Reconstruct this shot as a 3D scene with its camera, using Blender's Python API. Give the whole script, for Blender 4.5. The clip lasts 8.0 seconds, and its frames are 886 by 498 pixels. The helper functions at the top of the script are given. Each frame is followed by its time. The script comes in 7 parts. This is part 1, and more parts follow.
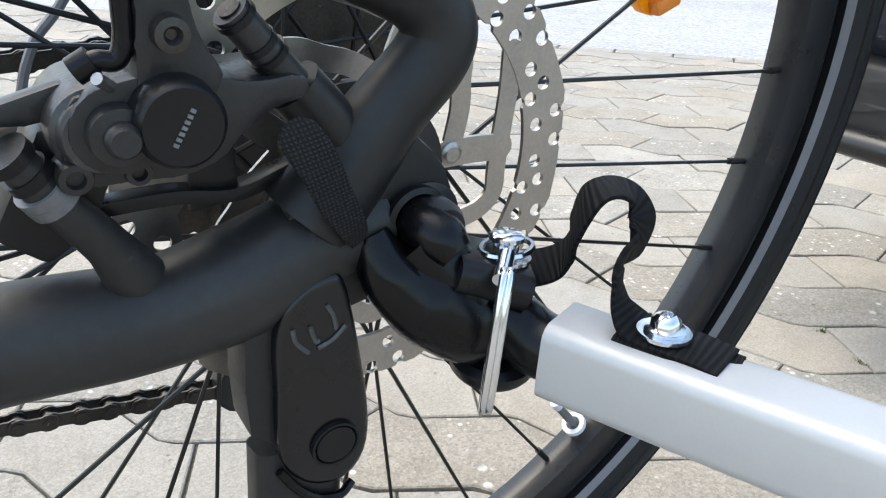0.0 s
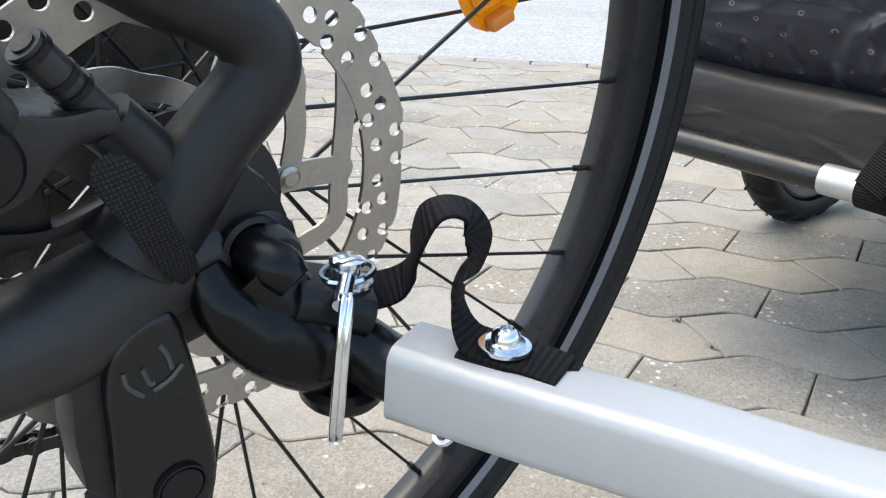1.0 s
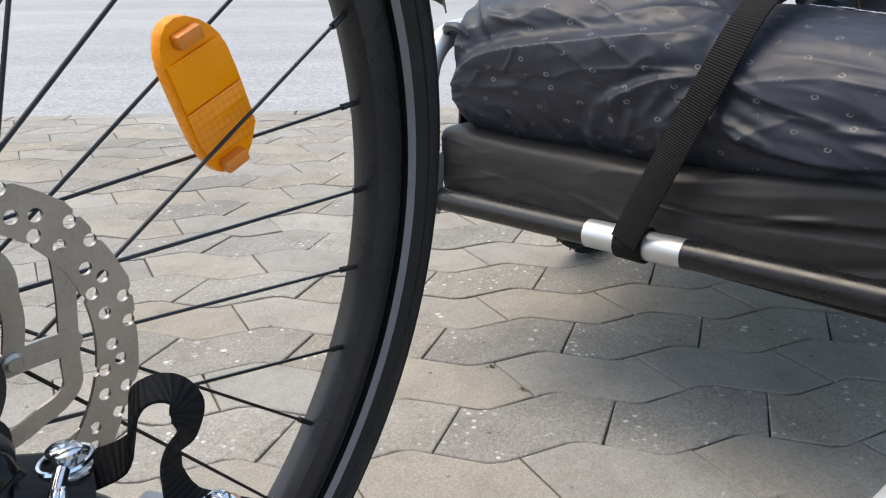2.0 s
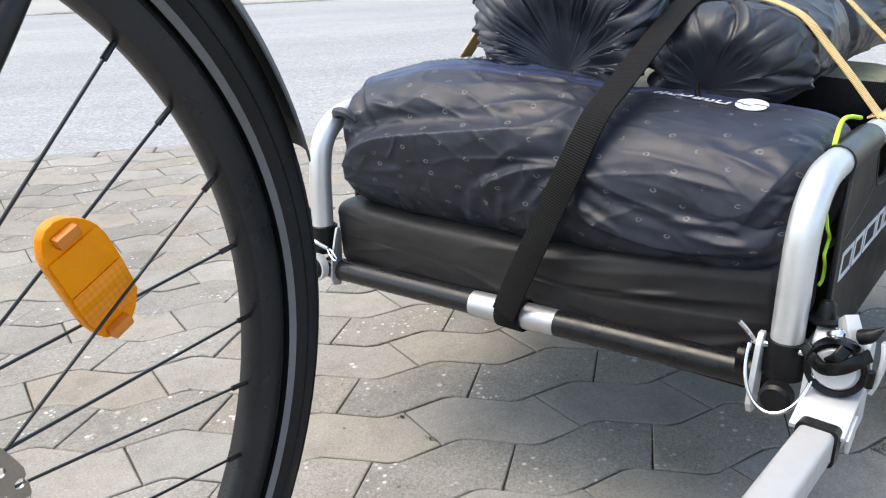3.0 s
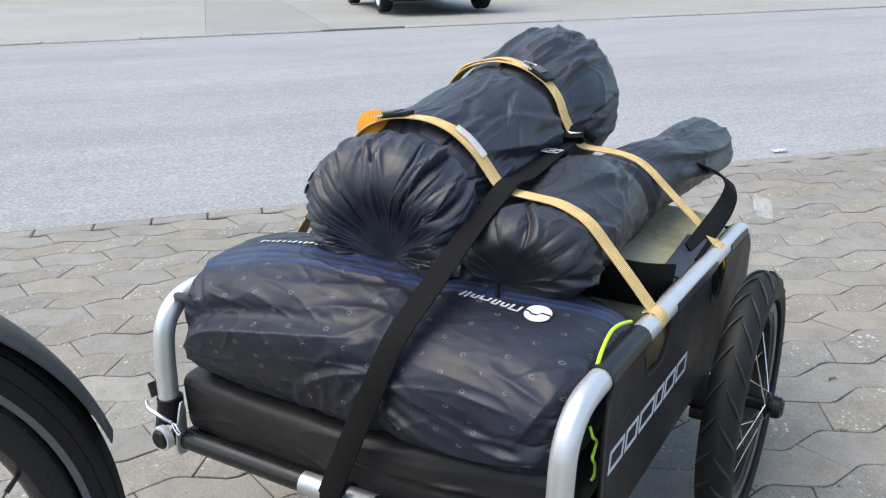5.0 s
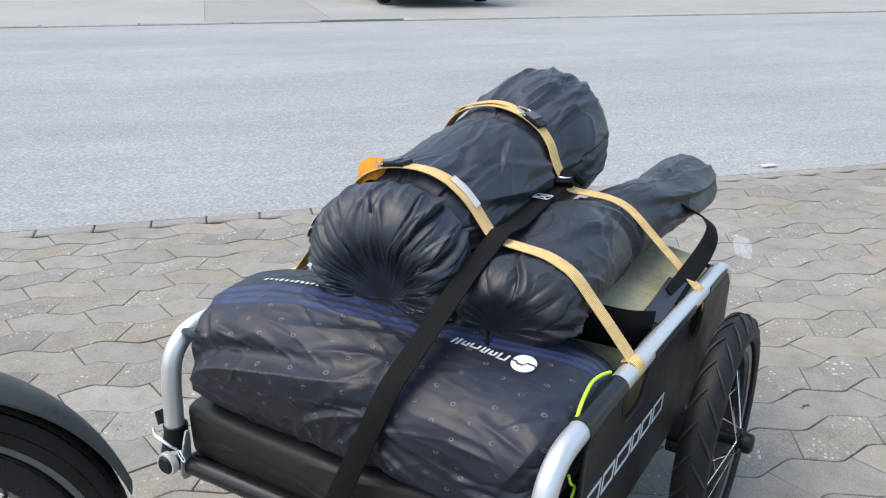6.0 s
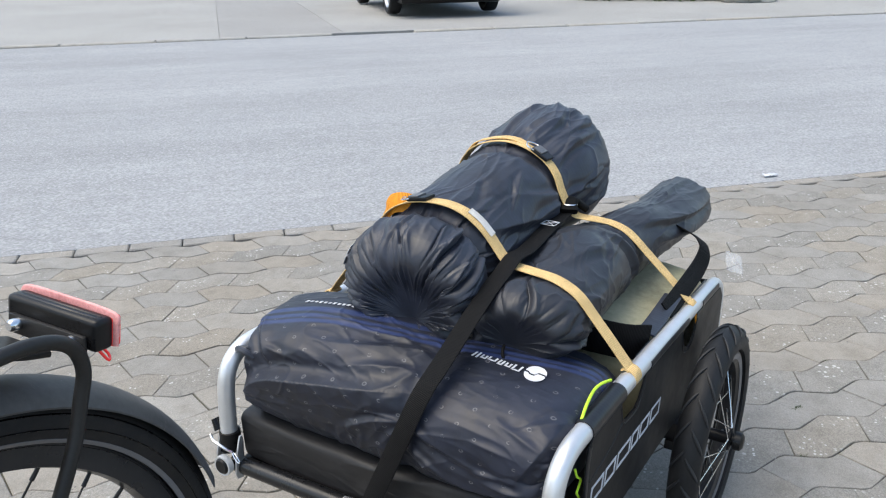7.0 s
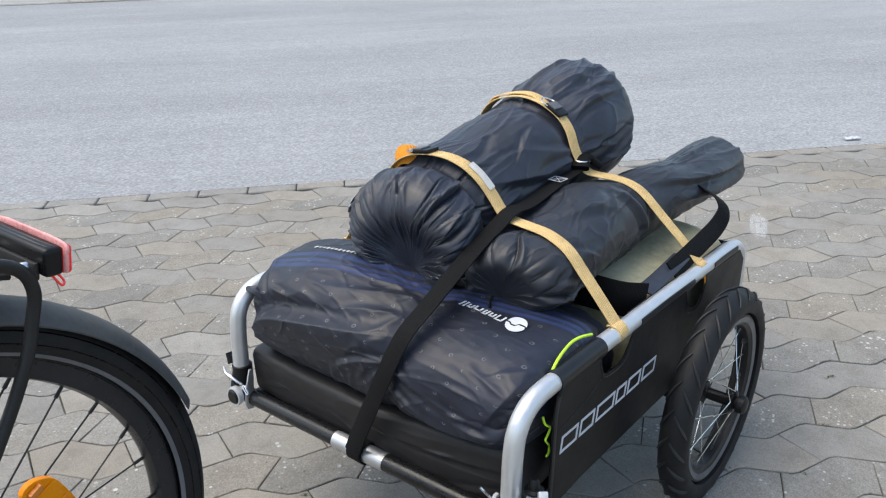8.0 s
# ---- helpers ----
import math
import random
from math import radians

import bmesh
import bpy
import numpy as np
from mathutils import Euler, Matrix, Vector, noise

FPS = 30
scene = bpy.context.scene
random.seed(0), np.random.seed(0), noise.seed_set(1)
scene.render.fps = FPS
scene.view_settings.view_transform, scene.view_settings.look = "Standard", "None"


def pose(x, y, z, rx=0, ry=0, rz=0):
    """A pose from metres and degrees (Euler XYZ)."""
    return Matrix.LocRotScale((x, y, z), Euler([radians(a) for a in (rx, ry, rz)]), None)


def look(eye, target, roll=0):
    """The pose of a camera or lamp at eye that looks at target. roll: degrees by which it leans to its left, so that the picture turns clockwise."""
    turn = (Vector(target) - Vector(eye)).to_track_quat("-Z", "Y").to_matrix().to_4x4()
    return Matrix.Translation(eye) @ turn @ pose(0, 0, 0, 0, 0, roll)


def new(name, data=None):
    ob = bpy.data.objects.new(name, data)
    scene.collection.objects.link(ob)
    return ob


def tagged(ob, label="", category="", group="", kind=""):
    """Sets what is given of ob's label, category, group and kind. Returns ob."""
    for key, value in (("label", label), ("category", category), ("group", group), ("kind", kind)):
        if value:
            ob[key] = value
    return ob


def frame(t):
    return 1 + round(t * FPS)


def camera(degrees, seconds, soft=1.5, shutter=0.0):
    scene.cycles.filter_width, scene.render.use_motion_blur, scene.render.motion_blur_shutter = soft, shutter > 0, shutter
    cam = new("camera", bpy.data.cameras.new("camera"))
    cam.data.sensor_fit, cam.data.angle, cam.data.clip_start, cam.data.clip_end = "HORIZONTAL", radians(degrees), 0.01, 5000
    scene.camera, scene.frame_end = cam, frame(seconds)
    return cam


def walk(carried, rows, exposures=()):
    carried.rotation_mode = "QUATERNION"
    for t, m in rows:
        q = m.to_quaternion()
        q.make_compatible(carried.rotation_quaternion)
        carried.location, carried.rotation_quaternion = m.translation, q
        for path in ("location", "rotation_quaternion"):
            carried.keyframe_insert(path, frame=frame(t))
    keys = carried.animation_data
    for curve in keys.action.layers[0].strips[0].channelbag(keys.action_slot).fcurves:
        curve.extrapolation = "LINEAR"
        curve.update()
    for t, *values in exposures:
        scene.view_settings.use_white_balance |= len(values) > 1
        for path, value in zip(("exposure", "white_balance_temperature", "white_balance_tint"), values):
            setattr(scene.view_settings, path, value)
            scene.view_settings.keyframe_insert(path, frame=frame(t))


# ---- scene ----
from mathutils.bvhtree import BVHTree

SKY, SUN = 0.15, 0.6
EXPOSE = [(0.0, 1.85, 7000, 3), (1.5, 1.6, 7150, 4), (2.0, 1.38, 7250, 6), (3.5, 1.62, 7050, 5), (4.5, 1.22, 6900, 4), (7.0, 1.15, 6850, 4), (8.0, 1.05, 6850, 4)]
cam = camera(58.2, 8.0, 1.15)
PATH = [
    (0, (-0.122, -0.284, 0.443), (0.878, 1.244, -0.374), 1.6),
    (0.5, (-0.12, -0.287, 0.442), (0.956, 1.194, -0.362), 1.1),
    (1, (-0.111, -0.289, 0.447), (1.137, 1.062, -0.34), 1.9),
    (1.5, (-0.099, -0.312, 0.469), (1.294, 0.907, -0.289), 0.9),
    (2, (-0.086, -0.339, 0.502), (1.423, 0.764, -0.208), -0.5),
    (3.3, (-0.083, -0.413, 0.636), (1.537, 0.509, -0.088), -2.9),
    (3.5, (-0.079, -0.424, 0.656), (1.566, 0.465, -0.053), -3.1),
    (4, (-0.059, -0.455, 0.718), (1.624, 0.391, 0.047), -2.0),
    (4.5, (-0.049, -0.486, 0.77), (1.653, 0.335, 0.114), -1.6),
    (4.7, (-0.044, -0.495, 0.787), (1.659, 0.308, 0.113), -1.8),
    (5.8, (-0.057, -0.505, 0.896), (1.646, 0.254, 0.171), 0.6),
    (6, (-0.072, -0.511, 0.91), (1.628, 0.254, 0.184), 0.5),
    (6.5, (-0.139, -0.521, 0.961), (1.568, 0.244, 0.255), 0.4),
    (7, (-0.193, -0.552, 0.992), (1.498, 0.241, 0.277), -0.7),
    (7.5, (-0.181, -0.644, 1.008), (1.423, 0.277, 0.247), -0.9),
    (8, (-0.155, -0.7, 0.995), (1.387, 0.283, 0.184), -1.5),
]
walk(cam, [(t, look(eye, target, roll)) for t, eye, target, roll in PATH], exposures=EXPOSE)

# ---- light ----
sky = bpy.data.worlds.new("sky")
sky.use_nodes = True
scene.world = sky
_n = sky.node_tree.nodes
_s = _n.new("ShaderNodeTexSky")
_s.sky_type, _s.sun_disc, _s.sun_elevation, _s.sun_rotation = "NISHITA", False, radians(66), radians(328)
_s.dust_density, _s.ozone_density = 3.0, 1.5
_n["Background"].inputs["Strength"].default_value = SKY
sky.node_tree.links.new(_s.outputs[0], _n["Background"].inputs["Color"])
sun = new("sun", bpy.data.lights.new("sun", "SUN"))
sun.data.energy, sun.data.angle, sun.data.color = SUN, radians(60), (1.0, 0.97, 0.93)
sun.matrix_world = look((-1.6, 2.6, 7.6), (0, 0, 0))

# ---- materials ----


def shader(name):
    m = bpy.data.materials.new(name)
    m.use_nodes = True
    nt = m.node_tree
    return m, nt, nt.nodes["Principled BSDF"]


def node(nt, kind, **ins):
    n = nt.nodes.new(kind)
    for k, v in ins.items():
        n.inputs[k.replace("_", " ")].default_value = v
    return n


def coords(nt, uv=False, stretch=(1, 1, 1)):
    tc = nt.nodes.new("ShaderNodeTexCoord")
    mp = nt.nodes.new("ShaderNodeMapping")
    mp.inputs["Scale"].default_value = stretch
    nt.links.new(tc.outputs["UV" if uv else "Object"], mp.inputs["Vector"])
    return mp.outputs["Vector"]


def noisy(nt, vec, scale, detail=4, rough=0.6):
    n = node(nt, "ShaderNodeTexNoise", Scale=scale, Detail=detail, Roughness=rough)
    nt.links.new(vec, n.inputs["Vector"])
    return n.outputs["Fac"]


def ramp(nt, fac, stops):
    r = nt.nodes.new("ShaderNodeValToRGB")
    el = r.color_ramp.elements
    while len(el) < len(stops):
        el.new(0.5)
    for e, (p, c) in zip(el, stops):
        e.position, e.color = p, (*c, 1) if len(c) == 3 else c
    nt.links.new(fac, r.inputs["Fac"])
    return r.outputs["Color"]


def mixed(nt, fac, a, b, mode="MIX"):
    m = nt.nodes.new("ShaderNodeMix")
    m.data_type, m.blend_type = "RGBA", mode
    for sock, v in ((m.inputs[0], fac), (m.inputs[6], a), (m.inputs[7], b)):
        if isinstance(v, (int, float)):
            sock.default_value = v
        elif isinstance(v, tuple):
            sock.default_value = (*v, 1)
        else:
            nt.links.new(v, sock)
    return m.outputs[2]


def bumped(nt, bsdf, height, strength=0.3, distance=0.001):
    b = node(nt, "ShaderNodeBump", Strength=strength, Distance=distance)
    nt.links.new(height, b.inputs["Height"])
    nt.links.new(b.outputs["Normal"], bsdf.inputs["Normal"])


def paint(name, colour, rough=0.45, metal=0.0, grain=60.0, spread=0.25, bump=0.1, wear=None, depth=0.0006, coat=0.0, gloss=0.4):
    """A surface with two scales of variation in tone and gloss, and fine relief."""
    m, nt, b = shader(name)
    vec = coords(nt)
    dark = tuple(c * (1 - spread) for c in colour)
    lite = tuple(min(1, c * (1 + spread)) for c in colour)
    big = noisy(nt, vec, grain * 0.15, 5)
    fine = noisy(nt, vec, grain * 4, 3)
    col = mixed(nt, 0.35, ramp(nt, big, [(0.3, dark), (0.7, lite)]), ramp(nt, fine, [(0.3, dark), (0.7, lite)]))
    if wear:
        spot = ramp(nt, noisy(nt, vec, grain * 1.3, 6, 0.75), [(0.62, (0, 0, 0)), (0.72, (1, 1, 1))])
        col = mixed(nt, spot, col, wear)
    nt.links.new(col, b.inputs["Base Color"])
    r = ramp(nt, noisy(nt, vec, grain * 0.4, 4), [(0.3, (max(0.03, rough - 0.1),) * 3), (0.7, (min(1, rough + 0.1),) * 3)])
    nt.links.new(r, b.inputs["Roughness"])
    b.inputs["Metallic"].default_value = metal
    b.inputs["Specular IOR Level"].default_value = gloss
    b.inputs["Coat Weight"].default_value = coat
    if bump:
        bumped(nt, b, fine, bump, depth)
    return m


def fabric(name, colour, rough, weave=900.0, marks=None, sheen=0.2, crease=0.5, tint=None, stripes=(), gloss=0.40, wrinkle=0.4):
    """Coated cloth: fine weave, soft creases, uneven gloss; marks: small printed rings on a diagonal grid; stripes: ranges round the bag, in metres, printed navy."""
    m, nt, b = shader(name)
    vec, uv = coords(nt), coords(nt, uv=True)
    big = noisy(nt, vec, 7, 4)
    fine = noisy(nt, vec, 60, 4, 0.7)
    d, l = tuple(c * 0.7 for c in colour), tuple(c * 1.35 for c in (tint or colour))
    col = ramp(nt, mixed(nt, 0.4, big, fine), [(0.35, d), (0.65, l)])
    if marks:
        cell = nt.nodes.new("ShaderNodeVectorMath")
        cell.operation = "FRACTION"
        grid = node(nt, "ShaderNodeMapping")
        grid.inputs["Scale"].default_value = (1 / 0.034, 1 / 0.027, 1)
        grid.inputs["Rotation"].default_value = (0, 0, radians(28))
        nt.links.new(uv, grid.inputs["Vector"])
        nt.links.new(grid.outputs[0], cell.inputs[0])
        mid = nt.nodes.new("ShaderNodeVectorMath")
        mid.operation = "DISTANCE"
        mid.inputs[1].default_value = (0.5, 0.5, 0)
        nt.links.new(cell.outputs[0], mid.inputs[0])
        ring = ramp(nt, mid.outputs["Value"], [(0.040, (0, 0, 0)), (0.062, (1, 1, 1)), (0.084, (1, 1, 1)), (0.106, (0, 0, 0))])
        broken = ramp(nt, noisy(nt, vec, 130, 2), [(0.42, (0, 0, 0)), (0.52, (1, 1, 1))])
        fac = mixed(nt, 1.0, ring, broken, "MULTIPLY")
        col = mixed(nt, mixed(nt, 1.0, fac, (0.8, 0.8, 0.8), "MULTIPLY"), col, marks)
    for lo, hi in stripes:
        sep = nt.nodes.new("ShaderNodeSeparateXYZ")
        nt.links.new(uv, sep.inputs[0])
        slant = nt.nodes.new("ShaderNodeMath")
        slant.operation = "MULTIPLY_ADD"
        slant.inputs[1].default_value = -0.2
        nt.links.new(sep.outputs["X"], slant.inputs[0])
        nt.links.new(sep.outputs["Y"], slant.inputs[2])
        line = ramp(nt, slant.outputs[0], [(lo - 0.0006, (0, 0, 0)), (lo, (1, 1, 1)), (hi, (1, 1, 1)), (hi + 0.0006, (0, 0, 0))])
        col = mixed(nt, line, col, (0.022, 0.036, 0.105))
    nt.links.new(col, b.inputs["Base Color"])
    r = ramp(nt, noisy(nt, vec, 14, 5), [(0.3, (rough - 0.08,) * 3), (0.7, (rough + 0.1,) * 3)])
    nt.links.new(r, b.inputs["Roughness"])
    b.inputs["Sheen Weight"].default_value = sheen
    b.inputs["Specular IOR Level"].default_value = gloss
    b.inputs["Sheen Roughness"].default_value = 0.4
    wv = node(nt, "ShaderNodeTexWave", Scale=weave / 20, Distortion=0.5)
    nt.links.new(vec, wv.inputs["Vector"])
    soft = mixed(nt, 0.1, mixed(nt, 0.3, noisy(nt, vec, 22, 3, 0.5), noisy(nt, vec, 75, 4, 0.6)), wv.outputs["Fac"])
    # crumpled cloth: flat little facets that meet in sharp lines, pulled long and stronger in patches
    warp = node(nt, "ShaderNodeTexNoise", Scale=6.0, Detail=2.0)
    nt.links.new(vec, warp.inputs["Vector"])
    heights = []
    for scale, stretch, turn in ((9.0, (0.55, 1.5, 1.1), 25), (21.0, (0.6, 1.4, 1.2), -35)):
        mp = node(nt, "ShaderNodeMapping")
        mp.inputs["Scale"].default_value = stretch
        mp.inputs["Rotation"].default_value = (radians(15), radians(turn / 2), radians(turn))
        nt.links.new(vec, mp.inputs["Vector"])
        push = nt.nodes.new("ShaderNodeMix")
        push.data_type, push.blend_type = "RGBA", "LINEAR_LIGHT"
        push.inputs[0].default_value = 0.06
        nt.links.new(mp.outputs[0], push.inputs[6])
        nt.links.new(warp.outputs["Color"], push.inputs[7])
        cells = node(nt, "ShaderNodeTexVoronoi", Scale=scale)
        nt.links.new(push.outputs[2], cells.inputs["Vector"])
        heights.append(cells.outputs["Distance"])
    where = ramp(nt, noisy(nt, vec, 4, 3), [(0.36, (0.15, 0.15, 0.15)), (0.64, (1, 1, 1))])
    ridge = mixed(nt, 1.0, mixed(nt, 0.35, heights[0], heights[1]), where, "MULTIPLY")
    first = node(nt, "ShaderNodeBump", Strength=wrinkle, Distance=0.012)
    nt.links.new(ridge, first.inputs["Height"])
    second = node(nt, "ShaderNodeBump", Strength=crease, Distance=0.0013)
    nt.links.new(soft, second.inputs["Height"])
    nt.links.new(first.outputs["Normal"], second.inputs["Normal"])
    nt.links.new(second.outputs["Normal"], b.inputs["Normal"])
    return m


def webbing(name, colour, rough=0.62, pitch=0.0024, bump=1.0):
    """Ribbed strap: ribs across its length (UV x runs along it, in metres)."""
    m, nt, b = shader(name)
    uv = coords(nt, uv=True)
    wv = node(nt, "ShaderNodeTexWave", Scale=6.283 / pitch / 20, Distortion=0.4, Detail=1.0)
    wv.wave_profile = "SIN"
    nt.links.new(uv, wv.inputs["Vector"])
    big = noisy(nt, coords(nt), 40, 4)
    d, l = tuple(c * 0.6 for c in colour), tuple(min(1, c * 1.25) for c in colour)
    # groove shade is painted in: colour darkens between ribs and lightens on them
    col = mixed(nt, 0.4, ramp(nt, wv.outputs["Fac"], [(0.2, tuple(c * 0.3 for c in colour)), (0.8, tuple(min(1, c * 1.6) for c in colour))]), ramp(nt, big, [(0.3, d), (0.7, l)]))
    nt.links.new(col, b.inputs["Base Color"])
    b.inputs["Roughness"].default_value = rough
    b.inputs["Specular IOR Level"].default_value = 0.15
    bumped(nt, b, wv.outputs["Fac"], bump, 0.0008)
    return m


def woven(name, colour, pitch=0.0017):
    """Tape woven on the bias: two sets of ribs that cross."""
    m, nt, b = shader(name)
    tc = nt.nodes.new("ShaderNodeTexCoord")
    h = []
    for turn in (18, 105):
        mp = nt.nodes.new("ShaderNodeMapping")
        mp.inputs["Rotation"].default_value = (0, radians(turn), 0)
        nt.links.new(tc.outputs["Object"], mp.inputs["Vector"])
        wv = node(nt, "ShaderNodeTexWave", Scale=6.283 / pitch / 20, Distortion=0.6, Detail=1.0)
        nt.links.new(mp.outputs[0], wv.inputs["Vector"])
        h.append(wv.outputs["Fac"])
    both = mixed(nt, 1.0, h[0], h[1], "MULTIPLY")
    # the weave's hollows are shaded in the base colour, its raised threads lightened
    nt.links.new(ramp(nt, both, [(0.05, tuple(c * 0.3 for c in colour)), (0.7, tuple(c * 2.2 for c in colour))]), b.inputs["Base Color"])
    b.inputs["Roughness"].default_value = 0.75
    b.inputs["Specular IOR Level"].default_value = 0.3
    bumped(nt, b, both, 0.8, 0.0008)
    return m


def stone(name, base, spread, speck, worn=0.0, rough=0.9):
    """Concrete paver: each piece its own tone, fine sand grain, damp stains, pitted relief. worn: how much pale aggregate shows through, in patches."""
    m, nt, b = shader(name)
    geo = nt.nodes.new("ShaderNodeNewGeometry")
    inf = nt.nodes.new("ShaderNodeObjectInfo")
    vec = geo.outputs["Position"]
    add = nt.nodes.new("ShaderNodeMath")
    add.operation = "ADD"
    nt.links.new(geo.outputs["Random Per Island"], add.inputs[0])
    nt.links.new(inf.outputs["Random"], add.inputs[1])
    fr = nt.nodes.new("ShaderNodeMath")
    fr.operation = "FRACT"
    nt.links.new(add.outputs[0], fr.inputs[0])
    tone = ramp(nt, fr.outputs[0], [(0.0, tuple(c * (1 - spread * 1.3) for c in base)), (0.12, tuple(c * (1 - 0.4 * spread) for c in base)), (0.5, base), (0.75, (base[0] * 1.06, base[1] * 1.0, base[2] * 0.92)), (1.0, tuple(c * (1 + spread) for c in base))])
    big = ramp(nt, noisy(nt, vec, 2.4, 5), [(0.3, (0.88, 0.855, 0.82)), (0.7, (1.08, 1.08, 1.08))])
    stain = ramp(nt, noisy(nt, vec, 14, 5, 0.7), [(0.28, (0.80, 0.795, 0.78)), (0.5, (1.0, 1.0, 1.0)), (0.75, (1.12, 1.115, 1.11))])
    col = mixed(nt, 1.0, mixed(nt, 1.0, tone, big, "MULTIPLY"), stain, "MULTIPLY")
    sand = ramp(nt, noisy(nt, vec, 420, 3, 0.7), [(0.3, (0.78, 0.78, 0.78)), (0.7, (1.2, 1.195, 1.19))])
    col = mixed(nt, 1.0, col, sand, "MULTIPLY")
    grit = node(nt, "ShaderNodeTexVoronoi", Scale=340.0)
    nt.links.new(vec, grit.inputs["Vector"])
    part_of = nt.nodes.new("ShaderNodeSeparateColor")
    nt.links.new(grit.outputs["Color"], part_of.inputs[0])
    w = 0.07 + 0.09 * worn
    col = mixed(nt, 1.0, col, ramp(nt, part_of.outputs[0], [(0.0, (1 - w,) * 3), (0.5, (1.0, 1.0, 0.99)), (1.0, (1 + w,) * 3)]), "MULTIPLY")
    # pale pebbles, and dark spots that paint the shade of small pits, each its own size, gathered in patches
    for scale, lo, hi, where, tint in ((95.0, 0.63 - 0.10 * worn, 0.70 - 0.10 * worn, 16, speck), (60.0, 0.66 - 0.08 * worn, 0.72 - 0.08 * worn, 11, speck), (110.0, 0.62, 0.68, 23, tuple(c * 0.3 for c in base))):
        vo = node(nt, "ShaderNodeTexVoronoi", Scale=scale, Randomness=1.0)
        nt.links.new(vec, vo.inputs["Vector"])
        near = ramp(nt, vo.outputs["Distance"], [(0.20, (1, 1, 1)), (0.32, (0, 0, 0))])
        own = nt.nodes.new("ShaderNodeSeparateColor")
        nt.links.new(vo.outputs["Color"], own.inputs[0])
        some = ramp(nt, own.outputs[1], [(0.45 - 0.15 * worn, (0, 0, 0)), (0.5 - 0.15 * worn, (0.85, 0.85, 0.85))])
        pick = ramp(nt, noisy(nt, vec, where, 3, 0.6), [(lo, (0, 0, 0)), (hi, (1, 1, 1))])
        col = mixed(nt, mixed(nt, 1.0, mixed(nt, 1.0, near, some, "MULTIPLY"), pick, "MULTIPLY"), col, tint)
    nt.links.new(col, b.inputs["Base Color"])
    b.inputs["Roughness"].default_value = rough
    h = mixed(nt, 0.45, noisy(nt, vec, 190, 5, 0.75), noisy(nt, vec, 34, 4))
    bumped(nt, b, h, 0.5 + 0.4 * worn, 0.005)
    return m


def ground_mat(name, lo, hi, fine, bump, speck=None, patch=0.6, rough=0.92, contrast=0.37, along=None):
    m, nt, b = shader(name)
    geo = nt.nodes.new("ShaderNodeNewGeometry")
    vec = geo.outputs["Position"]
    big = ramp(nt, noisy(nt, vec, patch, 5), [(0.3, lo), (0.7, hi)])
    sm = ramp(nt, noisy(nt, vec, fine, 3, 0.8), [(0.35, (1 - contrast,) * 3), (0.65, (1 + contrast,) * 3)])
    col = mixed(nt, 1.0, big, sm, "MULTIPLY")
    if along is not None:
        # worn lanes: long faint bands that run with the traffic, and patches left by wheels
        turned = node(nt, "ShaderNodeMapping")
        turned.inputs["Rotation"].default_value = (0, 0, -along)
        nt.links.new(vec, turned.inputs["Vector"])
        for stretch, scale, dip in (((0.05, 1.0, 1.0), 1.1, 0.07), ((0.25, 1.0, 1.0), 6.0, 0.04), ((0.6, 1.0, 1.0), 20.0, 0.05)):
            long = node(nt, "ShaderNodeMapping")
            long.inputs["Scale"].default_value = stretch
            nt.links.new(turned.outputs[0], long.inputs["Vector"])
            col = mixed(nt, 1.0, col, ramp(nt, noisy(nt, long.outputs[0], scale, 4, 0.6), [(0.35, (1 - dip,) * 3), (0.65, (1 + dip,) * 3)]), "MULTIPLY")
    if speck:
        vo = node(nt, "ShaderNodeTexVoronoi", Scale=fine * 0.55)
        nt.links.new(vec, vo.inputs["Vector"])
        col = mixed(nt, ramp(nt, vo.outputs["Distance"], [(0.12, (0.8, 0.8, 0.8)), (0.3, (0, 0, 0))]), col, speck)
    nt.links.new(col, b.inputs["Base Color"])
    b.inputs["Roughness"].default_value = rough
    bumped(nt, b, noisy(nt, vec, fine, 4, 0.8), bump, 0.004)
    return m


def glow(name, colour, strength, rough=0.25):
    m, nt, b = shader(name)
    b.inputs["Base Color"].default_value = (*colour, 1)
    b.inputs["Emission Color"].default_value = (*colour, 1)
    b.inputs["Emission Strength"].default_value = strength
    b.inputs["Roughness"].default_value = rough
    return m


def lens_plastic(name, colour, pitch=260.0, rough=0.18):
    """Clear coloured reflector plastic with moulded prisms."""
    m, nt, b = shader(name)
    vec = coords(nt)
    vo = node(nt, "ShaderNodeTexVoronoi", Scale=pitch, Randomness=0.0)
    nt.links.new(vec, vo.inputs["Vector"])
    col = ramp(nt, vo.outputs["Distance"], [(0.1, tuple(min(1, c * 1.3) for c in colour)), (0.7, tuple(c * 0.9 for c in colour))])
    nt.links.new(col, b.inputs["Base Color"])
    b.inputs["Roughness"].default_value = rough
    b.inputs["Subsurface Weight"].default_value = 0.4
    b.inputs["Subsurface Radius"].default_value = (0.01, 0.006, 0.002)
    bumped(nt, b, vo.outputs["Distance"], 0.5, 0.001)
    return m


